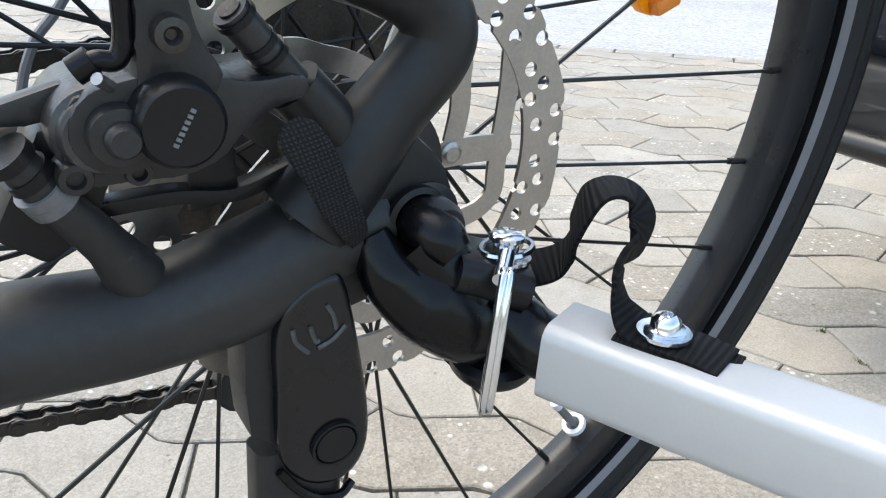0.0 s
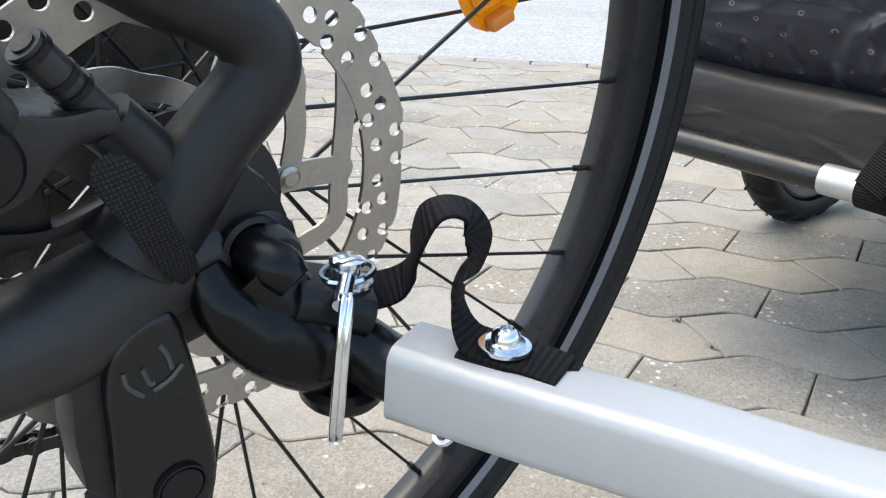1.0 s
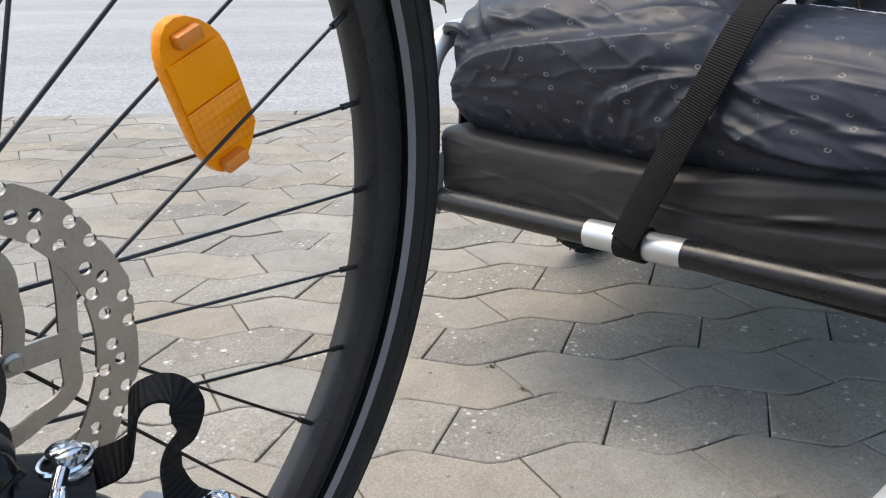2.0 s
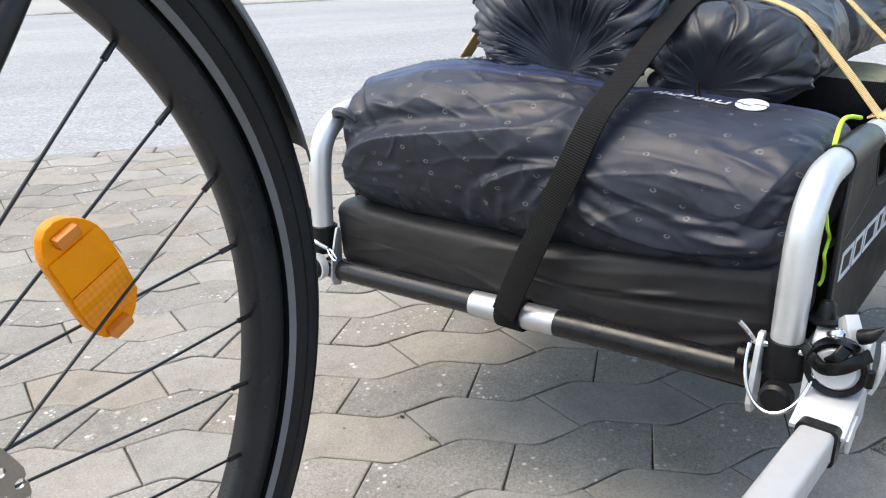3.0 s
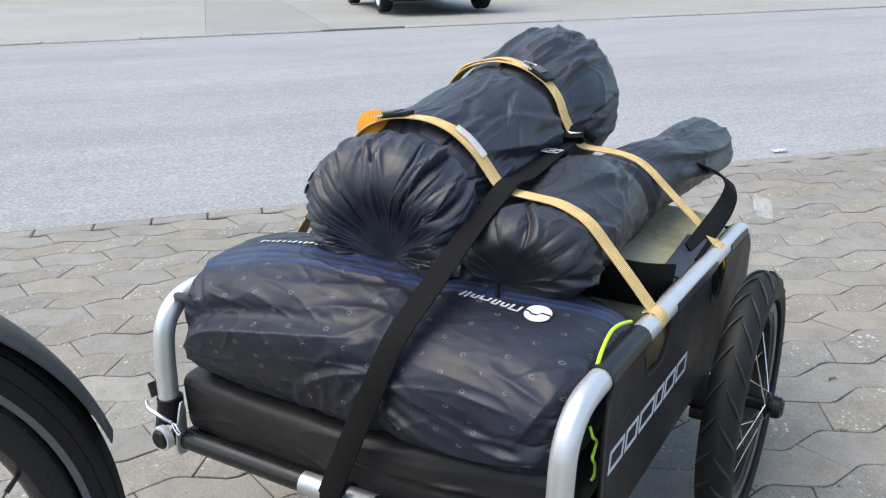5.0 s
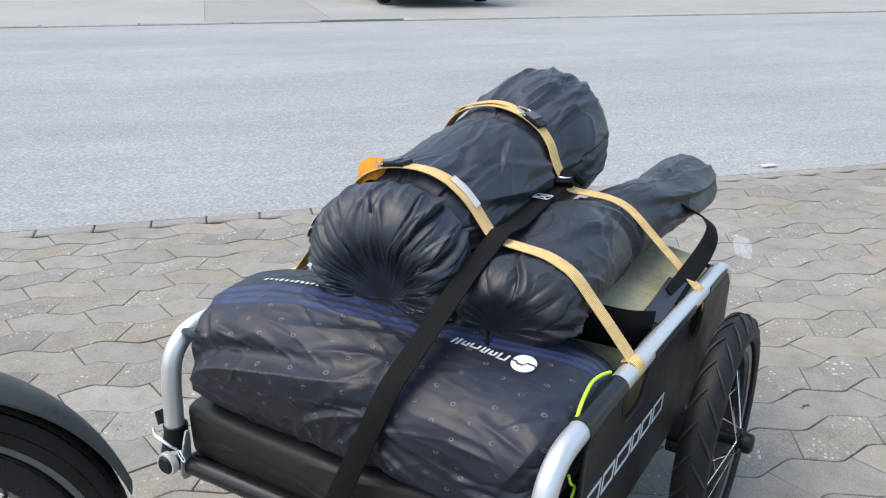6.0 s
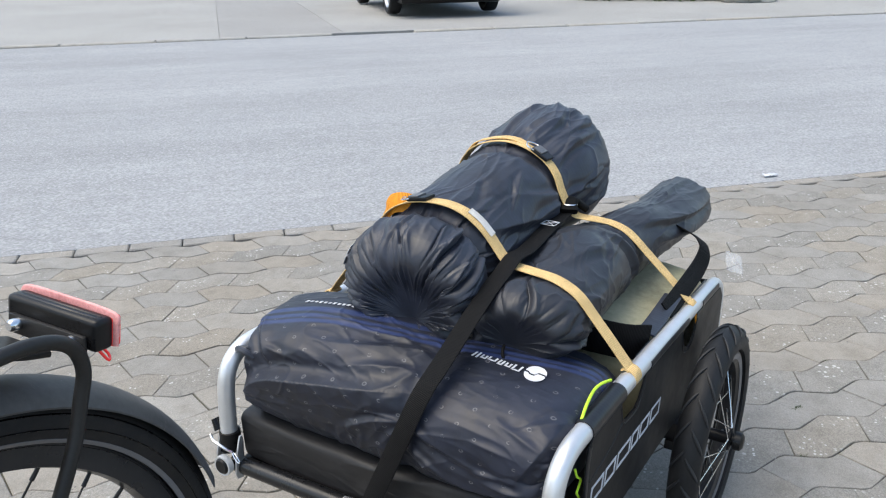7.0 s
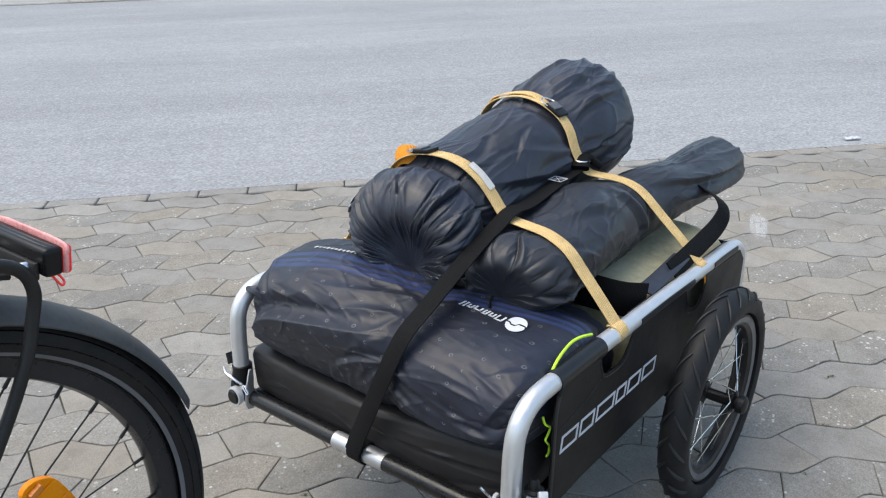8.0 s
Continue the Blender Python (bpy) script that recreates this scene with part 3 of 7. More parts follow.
leaf_cluster("hedge", [(x, 21.9 + 0.15 * math.sin(x), 0.65, 1.0, 0.55, 0.95) for x in np.arange(-14, 0.2, 1.0)], 1100, 0.09, 3, "clipped green hedge beside the pale forecourt", "hedge")
leaf_cluster("shrub", [(3.1, 18.5, 0.35, 0.7, 0.5, 0.45), (4.4, 18.8, 0.35, 0.8, 0.5, 0.4)], 800, 0.07, 4, "low green shrubs behind the parked car", "shrub")
leaf_cluster("shrub", [(7.4, 13.4, 0.25, 0.8, 0.5, 0.45), (8.4, 12.8, 0.28, 0.8, 0.5, 0.45), (9.2, 12.5, 0.25, 0.6, 0.4, 0.4)], 900, 0.06, 5, "straggly green shrub beside a pale boulder", "shrub")


def boulder():
    bm = bmesh.new()
    bmesh.ops.create_icosphere(bm, subdivisions=4, radius=1)
    for v in bm.verts:
        n = v.co.normalized()
        v.co = n * (1 + 0.28 * fbm(n * 1.3) + 0.07 * fbm(n * 4))
        v.co = Vector((v.co.x * 0.5, v.co.y * 0.35, v.co.z * 0.24))
    ob = part("boulder", bm, M_ROCK, m=STREET @ pose(9.15, 11.9, 0.13))
    tagged(ob, "pale grey boulder at the edge of the yard", "boulder")


boulder()
garden_wall = part("garden_wall", block((60, 0.2, 2.2), (0, 0, 1.1), 0.02, 1), M_WALL, m=STREET @ pose(-6, 25.5, -0.03))
tagged(garden_wall, "white rendered wall behind the hedge", "wall", kind="structure")


def wheel_tyre(rad, width, rim_r):
    w = width / 2
    return lathe([(rim_r, -w * 0.8), (rad * 0.9, -w), (rad * 0.98, -w * 0.85), (rad, -w * 0.5), (rad, w * 0.5), (rad * 0.98, w * 0.85), (rad * 0.9, w), (rim_r, w * 0.8)], 40)


def parked_car():
    """A small estate car seen from behind, parked nose away from the street."""
    car = empty("parked_car", STREET @ pose(3.58, 11.6, 0.03))
    tagged(car, "dark plum hatchback parked on the pale yard", "car")
    # lofted body: stations along y of half width, floor, waist and top height
    st = [(-0.72, 0.70, 0.36, 0.62, 0.64), (-0.70, 0.78, 0.30, 0.80, 0.95), (-0.5, 0.83, 0.22, 0.92, 1.38), (0.3, 0.84, 0.20, 0.93, 1.46), (1.4, 0.84, 0.20, 0.92, 1.44), (2.1, 0.83, 0.20, 0.90, 1.05), (2.9, 0.80, 0.22, 0.82, 0.86), (3.3, 0.70, 0.30, 0.66, 0.68)]
    path = smooth_path(st, 46)
    bm = bmesh.new()
    rings = []
    for y, hw, lo, waist, top in path:
        sec = [(-hw * 0.9, lo), (-hw, lo + 0.08), (-hw * 1.02, (lo + waist) / 2), (-hw * 0.97, waist), (-hw * 0.78, max(top - 0.05, waist)), (-hw * 0.55, max(top, waist + 0.01))]
        sec += [(-x, z) for x, z in sec[::-1]]
        rings.append([bm.verts.new((x, y, z)) for x, z in sec])
    for a, b in zip(rings, rings[1:]):
        for j in range(len(a)):
            bm.faces.new((a[j], a[(j + 1) % len(a)], b[(j + 1) % len(a)], b[j]))
    bm.faces.new(rings[0][::-1]), bm.faces.new(rings[-1])
    bmesh.ops.recalc_face_normals(bm, faces=bm.faces)
    body = part("body", bm, M_CARPAINT, car)
    part("rear_bumper", sweep([(-0.84, -0.55, 0.45), (-0.78, -0.74, 0.44), (0, -0.82, 0.43), (0.78, -0.74, 0.44), (0.84, -0.55, 0.45)], rounded(0.10, 0.30, 0.045), 30), M_CARPAINT, car)
    part("bumper_trim", sweep([(-0.5, -0.80, 0.27), (0, -0.84, 0.265), (0.5, -0.80, 0.27)], rounded(0.06, 0.08, 0.02), 16), M_PLASTIC, car)
    part("tailgate_window", slab([(-0.55, 0), (0.55, 0), (0.46, 0.36), (-0.46, 0.36)], -0.01, 0.01, 0.004, pose(0, -0.66, 0.96, -18)), M_PLASTIC, body)
    for x in (-0.7, 0.7):
        part("tail_lamp", block((0.2, 0.1, 0.22), (x, -0.70, 0.78), 0.03, 2), M_RED, car)
    for x in (-0.745, 0.745):
        for y in (0, 2.55):
            wh = part("wheel", wheel_tyre(0.30, 0.19, 0.2), M_TYRE, car, "black tyre on a silver rim", m=pose(x, y, 0.30, 0, 0, 90))
            s = -1 if x < 0 else 1
            rim = lathe([(0, -0.05), (0.06, -0.07), (0.17, -0.05), (0.205, -0.085), (0.21, 0.0), (0, 0.0)], 30, closed=False)
            part("rim", rim, M_ALU, wh, "silver alloy rim", m=pose(0, 0, 0, 0, 0, 180 if s < 0 else 0))
    part("underbody", block((1.5, 3.6, 0.16), (0, 1.2, 0.25), 0.05, 2), M_PLASTIC, car)


parked_car()

# a scrap of paper at the roadside
def scrap(name, at, size, material, label, seed, tilt=(0, 0, 0)):
    bm = bmesh.new()
    n = 8
    g = [[bm.verts.new((size[0] * (i / n - 0.5), size[1] * (j / n - 0.5), 0.012 * abs(fbm((i * 0.5 + seed, j * 0.6, 0))))) for j in range(n + 1)] for i in range(n + 1)]
    for i in range(n):
        for j in range(n):
            bm.faces.new((g[i][j], g[i + 1][j], g[i + 1][j + 1], g[i][j + 1]))
    up = bmesh.ops.extrude_face_region(bm, geom=bm.faces[:])
    bmesh.ops.translate(bm, vec=(0, 0, 0.0015), verts=[v for v in up["geom"] if isinstance(v, bmesh.types.BMVert)])
    bmesh.ops.recalc_face_normals(bm, faces=bm.faces)
    ob = part(name, bm, material, m=pose(*at, *tilt))
    return tagged(ob, label, "litter")


scrap("paper_scrap", (3.57, -0.42, 0.003), (0.07, 0.025), M_LABEL, "crumpled white paper scrap lying at the road edge", 2, (0, 0, -50))

# ---- cargo trailer ----
TRAILER = pose(0.604, 0.197, 0, 0, 2.6, -6.85)  # x runs to its rear, origin below its front bar's far end
YN, YF = -0.531, 0.017  # near and far side
RAIL = 0.4165


def tread_groove(rad, w, s, length, turn):
    """A raised tread block: a short curved bar that runs from the crown down over the shoulder."""
    pts = []
    for k in range(6):
        b = radians(86 - length / 5 * k)
        r = rad - w + (w + 0.0003) * math.sin(b)
        pts.append((r, s * (w + 0.0003) * math.cos(b), radians(s * 2 + turn * k)))
    return sweep([(r * math.cos(t), y, r * math.sin(t)) for r, y, t in pts], rounded(0.0062, 0.0030, 0.0010, 2), 9, up=(0, s, 0), scale=[0.7, 1.2, 1.2, 1.0, 0.5])


def spoked_wheel(thing, at, rad, width, spokes, turn=0.0, out=-1):
    """A trailer wheel: tyre with slanted tread, deep rim, hub on a stub axle and laced spokes. out: the side that faces away from the trailer."""
    w = width / 2
    prof = [(rad - w + w * math.sin(radians(a)), w * math.cos(radians(a))) for a in np.linspace(212, -32, 30)]
    tyre = part("wheel", lathe(prof, 84), M_TYRE, thing, "black treaded tyre on a dark spoked rim", m=pose(*at))
    for s in (-1, 1):
        bar = mesh_of(tread_groove(rad, w, s, 62, 2.3), M_TREAD, "tread_bar", True)
        for i in range(26):
            share("tread_bar", bar, pose(0, 0, 0, 0, i * 360 / 26 + (7 if s > 0 else 0), 0), tyre)
    d = rad - 2 * w + 0.004
    part("rim", lathe([(d - 0.017, -w * 0.40), (d - 0.010, -w * 0.58), (d + 0.003, -w * 0.66), (d + 0.005, -w * 0.55), (d - 0.002, 0), (d + 0.005, w * 0.55), (d + 0.003, w * 0.66), (d - 0.010, w * 0.58), (d - 0.017, w * 0.40), (d - 0.018, 0)], 72), M_DARK, tyre, "black wheel rim")
    for s in (-1, 1):
        part("brake_track", lathe([(d - 0.0105, s * w * 0.585), (d - 0.0005, s * w * 0.665), (d - 0.0005, s * w * 0.69), (d - 0.0105, s * w * 0.61)], 72), M_GREY, tyre, "worn grey rim flank")
    hub = [(0, 0.056), (0.010, 0.056), (0.0155, 0.052), (0.0165, 0.045), (0.0165, 0.041), (0.011, 0.040), (0.011, 0.037), (0.020, 0.0355), (0.020, 0.032), (0.0105, 0.029), (0.0105, -0.012), (0.020, -0.016), (0.020, -0.0195), (0.012, -0.022), (0.012, -0.05), (0, -0.05)]
    part("hub", lathe([(r, out * h) for r, h in hub], 28, closed=False), M_PLASTIC, tyre, "black hub with a round end cap")
    for i in range(spokes):
        a = 2 * math.pi * i / spokes + turn
        k = 1 if i % 4 < 2 else -1
        y = out * (0.034 if i % 2 else -0.018)
        h = a + k * radians(66)
        foot = Vector((0.018 * math.cos(h), y, 0.018 * math.sin(h)))
        top = Vector(((d - 0.017) * math.cos(a), 0, (d - 0.017) * math.sin(a)))
        part("spoke", rod(foot, top, 0.0011, 6), M_CHROME, tyre)
        part("nipple", rod(top + (foot - top).normalized() * 0.011, top, 0.0018, 6), M_GREY, tyre)
    part("valve", rod(((d - 0.016) * math.cos(2.2), 0, (d - 0.016) * math.sin(2.2)), ((d - 0.048) * math.cos(2.2), 0, (d - 0.048) * math.sin(2.2)), 0.0028, 8), M_RUBBER, tyre)
    return tyre


def skew(bm):
    """The sides stand a little wider apart towards the rear on the near side."""
    for v in bm.verts:
        v.co.y -= 0.009 * v.co.x
    return bm


def side_rail(y):
    """Front post, bend, top rail, rear bend and rear post of one side."""
    return [(0.0125, y, 0.250), (0.0130, y, 0.30), (0.0138, y, 0.345), (0.0190, y, 0.379), (0.034, y, 0.401), (0.058, y, 0.4130), (0.10, y, RAIL), (0.2, y, RAIL + 0.001), (0.45, y, RAIL + 0.001), (0.66, y, RAIL), (0.722, y, RAIL - 0.002), (0.757, y, RAIL - 0.012), (0.775, y, RAIL - 0.042), (0.7795, y, 0.30), (0.780, y, 0.225)]


def build_trailer():
    t = empty("cargo_trailer", TRAILER)
    tagged(t, "two-wheeled bicycle cargo trailer with silver tubes and black cloth sides", "bike trailer")
    xb = 0.009
    part("front_bar", rod((xb, YF - 0.012, 0.2315), (xb + 0.003, YN + 0.02, 0.2452), 0.0135, 24), M_BAR, t, "glossy black front cross tube")
    part("bar_sleeve", rod((xb, -0.214, 0.2370), (xb + 0.002, -0.3155, 0.2395), 0.0142, 20), M_ALU, t, "bare silver section of the front tube")
    part("rear_bar", rod((0.780, YF, 0.235), (0.780, YN, 0.235), 0.013, 16), M_DARK, t)
    for y in (YN, YF):
        sgn = -1 if y == YN else 1
        lean = skew if y == YN else lambda bm: bm
        rail = part("side_rail", lean(tube(side_rail(y), 0.0134, 100, 18)), M_ALUTUBE, t, "silver bent tube rail")
        # sleeve open on top: the bare silver tube stands in for the cloth's highlight
        shell = [(0.0149 * math.cos(radians(q)), 0.0149 * math.sin(radians(q))) for q in range(-215, 26, 15)] + [(0.0135 * math.cos(radians(q)), 0.0135 * math.sin(radians(q))) for q in range(25, -216, -15)]
        for a, b in ((0.330, 0.526), (0.612, 0.722)):
            part("rail_sleeve", lean(sweep([(a, y, RAIL + 0.001), ((a + b) / 2, y, RAIL + 0.0015), (b, y, RAIL)], [(-sgn * u, v) for u, v in shell], 10)), M_SLEEVE, rail, "black cloth sleeve round the rail")
        part("rail_sleeve", lean(tube([(0.102, y, RAIL), (0.16, y, RAIL + 0.001), (0.222, y, RAIL + 0.001)], 0.0152, 8, 18)), M_SLEEVE, rail, "black cloth sleeve round the rail")
        # cloth side with two hand openings below the bare rail sections
        top = RAIL - 0.004
        line = [(0.086, 0.240), (0.088, 0.30), (0.0885, 0.37), (0.094, 0.402), (0.104, top), (0.205, top), (0.209, 0.398), (0.216, 0.383), (0.226, 0.3775), (0.266, 0.3755), (0.282, 0.384), (0.296, 0.400), (0.305, top), (0.493, top), (0.499, 0.392), (0.514, 0.375), (0.533, 0.3665), (0.553, 0.367), (0.566, 0.378), (0.573, 0.395), (0.578, top), (0.735, top - 0.002), (0.762, 0.385), (0.765, 0.232), (0.4, 0.234), (0.17, 0.231), (0.115, 0.226), (0.092, 0.229)]
        py = y + sgn * 0.0128
        panel = part("side_panel", lean(slab(line, py - 0.0015, py + 0.0015)), M_PANEL, t, "black cloth side wall", smooth=False)
        for a, b, z in ((0.207, 0.300, 0.3745), (0.496, 0.574, 0.3655)):
            hem = [(a - 0.003, py + sgn * 0.0016, RAIL - 0.012), (a + 0.006, py + sgn * 0.0016, z + 0.008), (a + 0.02, py + sgn * 0.0016, z - 0.002), (b - 0.03, py + sgn * 0.0016, z - 0.003), (b - 0.012, py + sgn * 0.0016, z + 0.008), (b + 0.003, py + sgn * 0.0016, RAIL - 0.012)]
            part("hem", lean(tube(hem, 0.0012, 40, 6)), M_SLEEVE, panel, "stitched hem of the hand opening")
        part("edge_binding", lean(sweep([(0.089, py, 0.236), (0.0905, py, 0.30), (0.091, py, 0.37), (0.0965, py, 0.402)], rounded(0.0048, 0.008, 0.002, 2), 16, up=(1, 0, 0))), M_SLEEVE, panel)
        if y == YN:
            # six plain white slanted shapes where the maker's name is printed
            h, lean_x, st = 0.0265, 0.0035, 0.0042
            for x0, x1 in ((0.1055, 0.150), (0.156, 0.196), (0.2025, 0.256), (0.2615, 0.2925), (0.2985, 0.340), (0.347, 0.3925)):
                z0 = 0.3075
                ring = lambda d: [(x0 + d, z0 + d), (x1 - d, z0 + d), (x1 - d + lean_x, z0 + h - d), (x0 + d + lean_x, z0 + h - d)]
                a, b = ring(0), ring(st)
                pm = bmesh.new()
                for k in range(4):
                    merge(pm, slab([a[k], a[(k + 1) % 4], b[(k + 1) % 4], b[k]], py - 0.0022, py - 0.0013))
                part("print_bar", lean(pm), M_LABEL, panel, "white printed hollow bar", smooth=False)
            part("panel_seam", lean(tube([(0.10, py - 0.0016, 0.348), (0.17, py - 0.0016, 0.362), (0.212, py - 0.0016, 0.379)], 0.0008, 10, 6)), M_SLEEVE, panel)
    part("bed_floor", block((0.74, 0.53, 0.008), (0.39, -0.257, 0.226), 0.002, 1), M_PANEL, t, "black cloth floor")
    part("rear_panel", block((0.004, 0.535, 0.17), (0.772, -0.2585, 0.322), 0.001, 1), M_PANEL, t, "black cloth rear wall")
    part("front_panel", block((0.004, 0.50, 0.03), (0.037, -0.257, 0.240), 0.001, 1), M_PANEL, t)
    # corner fittings: socket, two cheeks, end knob in a white collar, locking pin
    for y, yb, xk in ((YN, YN - 0.002, 0.0), (YF, YF - 0.012, -0.006)):
        s = -1 if y == YN else 1
        part("post_socket", lathe([(0.0138, 0), (0.0168, 0.001), (0.0168, 0.034), (0.0138, 0.0355)], 22, "z"), M_PLASTIC, t, "black plastic post socket", m=pose(0.0145, y, 0.248))
        for dy in (-0.0205, 0.0205):
            o = [(-0.012 + xk, 0.226), (-0.006 + xk, 0.216), (0.006, 0.214), (0.012, 0.226), (0.014, 0.277), (0.010, 0.287), (0.003, 0.287), (-0.002, 0.278), (-0.008 + xk, 0.25)]
            if y == YF:
                o = [(0.004 + 0.62 * (x - 0.004), z) for x, z in o]
            half = 0.0024 if y == YN else 0.0016
            part("bracket_plate", slab(o, yb + dy - half, yb + dy + half, 0.0007), M_WHITE if y == YN else M_ALU, t, "pale metal bracket cheek")
        if y == YF:
            part("knob_collar", lathe([(0.0135, -0.004), (0.0162, -0.004), (0.0168, -0.001), (0.0162, 0.006), (0.0135, 0.006)], 30, "x"), M_WHITE, t, "white collar round the knob", m=pose(-0.008 + xk, yb, 0.2375))
        part("end_knob", lathe([(0, -0.007), (0.0105, -0.007), (0.0132, -0.004), (0.0134, 0.008), (0, 0.008)], 26, "x", closed=False), M_PLASTIC, t, "black round knob", m=pose(-0.008 + xk, yb, 0.2375))
    yb = YN - 0.002
    part("lock_pin", rod((0.006, yb - 0.030, 0.277), (0.006, yb + 0.028, 0.277), 0.0032, 10), M_CHROME, t)
    part("pin_head", lathe([(0, -0.004), (0.0055, -0.004), (0.0065, -0.002), (0.0065, 0.003), (0, 0.003)], 16, closed=False), M_CHROME, t, m=pose(0.006, yb - 0.026, 0.277))
    bail = [(-0.002 - 0.026 * math.sin(a) ** 0.8, yb + 0.027 * math.cos(a), 0.280 - 0.047 * math.sin(a) ** 0.85) for a in np.linspace(0.02, math.pi - 0.02, 22)]
    part("pin_bail", tube(bail, 0.0017, 60, 8), M_CHROME, t, "bent wire retaining loop")
    part("pin_tail", tube([(0.004, yb + 0.026, 0.279), (-0.002, yb + 0.031, 0.289), (-0.006, yb + 0.037, 0.297)], 0.0022, 12, 8), M_CHROME, t)
    part("pin_grip", lathe([(0.009, -0.003), (0.013, -0.002), (0.013, 0.004), (0.009, 0.005)], 20), M_RUBBER, t, "black rubber grommet", m=pose(0.008, yb + 0.033, 0.258))
    part("pin_wire", tube([(-0.010, YF + 0.016, 0.2805), (-0.016, YF + 0.004, 0.2765), (-0.014, YF - 0.014, 0.270), (-0.009, YF - 0.028, 0.2635)], 0.0026, 24, 8), M_CHROME, t, "locking pin across the post")
    part("pin_tail", tube([(-0.008, YF - 0.030, 0.263), (-0.011, YF - 0.040, 0.260), (-0.012, YF - 0.046, 0.2545), (-0.0125, YF - 0.043, 0.252), (-0.011, YF - 0.034, 0.257), (-0.009, YF - 0.028, 0.2625)], 0.0012, 30, 6), M_CHROME, t, "bent wire clip")
    part("pin_grip", rod((0.004, YF + 0.012, 0.284), (0.006, YF + 0.022, 0.300), 0.0075, 14, 0.006), M_RUBBER, t, "black rubber grip")
    # tow arm knuckle at the near front corner
    ky, kz = -0.5735, 0.2775
    part("knuckle_hub", lathe([(0, -0.016), (0.016, -0.016), (0.0185, -0.013), (0.0185, 0.022), (0, 0.022)], 30, "x", closed=False), M_WHITE, t, "white cast tow arm knuckle", m=pose(0.004, ky, kz))
    part("knuckle_ring", lathe([(0.0185, -0.011), (0.0228, -0.013), (0.0242, -0.006), (0.0228, 0.004), (0.0185, 0.005)], 34, "x"), M_RUBBER, t, "black rubber ring", m=pose(0.0, ky, kz, 0, 0, 5))
    part("knuckle_strap", band([(-0.006, ky + 0.024, kz + 0.012), (-0.0135, ky + 0.016, kz + 0.006), (-0.018, ky + 0.006, kz + 0.002), (-0.018, ky - 0.006, kz + 0.006), (-0.0145, ky - 0.016, kz + 0.013), (-0.005, ky - 0.022, kz + 0.016)], 0.011, 0.004, 40, up=(-1, 0, 0)), M_RUBBER, t, "black rubber strap across the knuckle")
    part("strap_tab", sweep([(-0.014, ky + 0.004, kz + 0.006), (-0.017, ky - 0.002, kz + 0.013), (-0.012, ky - 0.006, kz + 0.02)], rounded(0.010, 0.004, 0.0018), 10, up=(-1, 0, 0)), M_RUBBER, t)
    part("knuckle_plate", slab([(-0.050, 0.2425), (-0.018, 0.2515), (0.012, 0.260), (0.03, 0.260), (0.03, 0.255), (0.012, 0.255), (-0.018, 0.2465), (-0.048, 0.2375)], ky - 0.021, ky + 0.0195, 0.0017), M_WHITE, t, "white bent sheet over the arm")
    part("plate_lip", slab([(-0.046, 0.2385), (-0.018, 0.2475), (-0.018, 0.230), (-0.036, 0.222)], ky - 0.0235, ky - 0.0205, 0.001), M_WHITE, t)
    part("knuckle_back", slab([(0.012, 0.215), (0.04, 0.215), (0.04, 0.288), (0.026, 0.300), (0.012, 0.288)], ky - 0.02, -0.550, 0.003), M_WHITE, t)
    part("release_lever", sweep([(0.004, ky - 0.026, kz - 0.016), (0.002, ky - 0.030, kz - 0.002), (0.001, ky - 0.0315, kz + 0.014), (0.003, ky - 0.030, kz + 0.026)], rounded(0.015, 0.0045, 0.002), 24, up=(0, -1, 0)), M_WHITE, t, "white release lever")
    part("lever_pad", sweep([(-0.0095, ky - 0.025, kz - 0.008), (-0.011, ky - 0.026, kz + 0.006)], rounded(0.006, 0.006, 0.002), 6), M_RUBBER, t)
    part("stop_peg", lathe([(0, 0), (0.013, 0), (0.013, 0.003), (0.008, 0.005), (0.0065, 0.016), (0.004, 0.019), (0, 0.0195)], 22, "z", closed=False), M_PLASTIC, t, "black rubber peg", m=pose(0.030, -0.555, 0.2985))
    part("latch_bolt", hex_bolt(0.0062, 0.007), M_CHROME, t, m=pose(0.006, ky + 0.004, kz + 0.0205))
    part("latch_tooth", slab([(-0.009, 0), (0.010, 0), (0.012, 0.012), (0.004, 0.019), (-0.004, 0.010)], -0.006, 0.006, 0.0015, pose(0.016, ky - 0.004, kz + 0.018, 0, 0, 40)), M_WHITE, t)
    part("latch_tip", sweep([(0.008, ky - 0.012, kz + 0.024), (0.006, ky - 0.019, kz + 0.028), (0.006, ky - 0.027, kz + 0.036)], circle(0.0065, 10), 10, scale=[1, 0.9, 0.25]), M_PLASTIC, t)
    wx, wz = 0.537, 0.2130
    part("axle_beam", rod((wx, YF + 0.03, wz - 0.002), (wx, YN - 0.02, wz - 0.002), 0.014, 14), M_DARK, t, "black axle beam")
    for y, s in ((-0.606, -1), (0.090, 1)):
        part("axle_stub", rod((wx, y - s * 0.09, wz), (wx, y - s * 0.012, wz), 0.0125, 14), M_DARK, t)
        spoked_wheel(t, (wx, y, wz), 0.1925, 0.049, 20, turn=0.2, out=s)
    part("axle_mount", block((0.055, 0.05, 0.036), (wx - 0.012, YN - 0.014, wz + 0.004), 0.006, 2), M_PLASTIC, t, "black axle mount below the panel")
    part("axle_clamp", block((0.03, 0.028, 0.018), (wx - 0.03, YN - 0.022, wz - 0.02), 0.003, 2), M_PLASTIC, t)
    # tow arm: square tube from the axle hitch round to the near front corner
    inv = TRAILER.inverted()
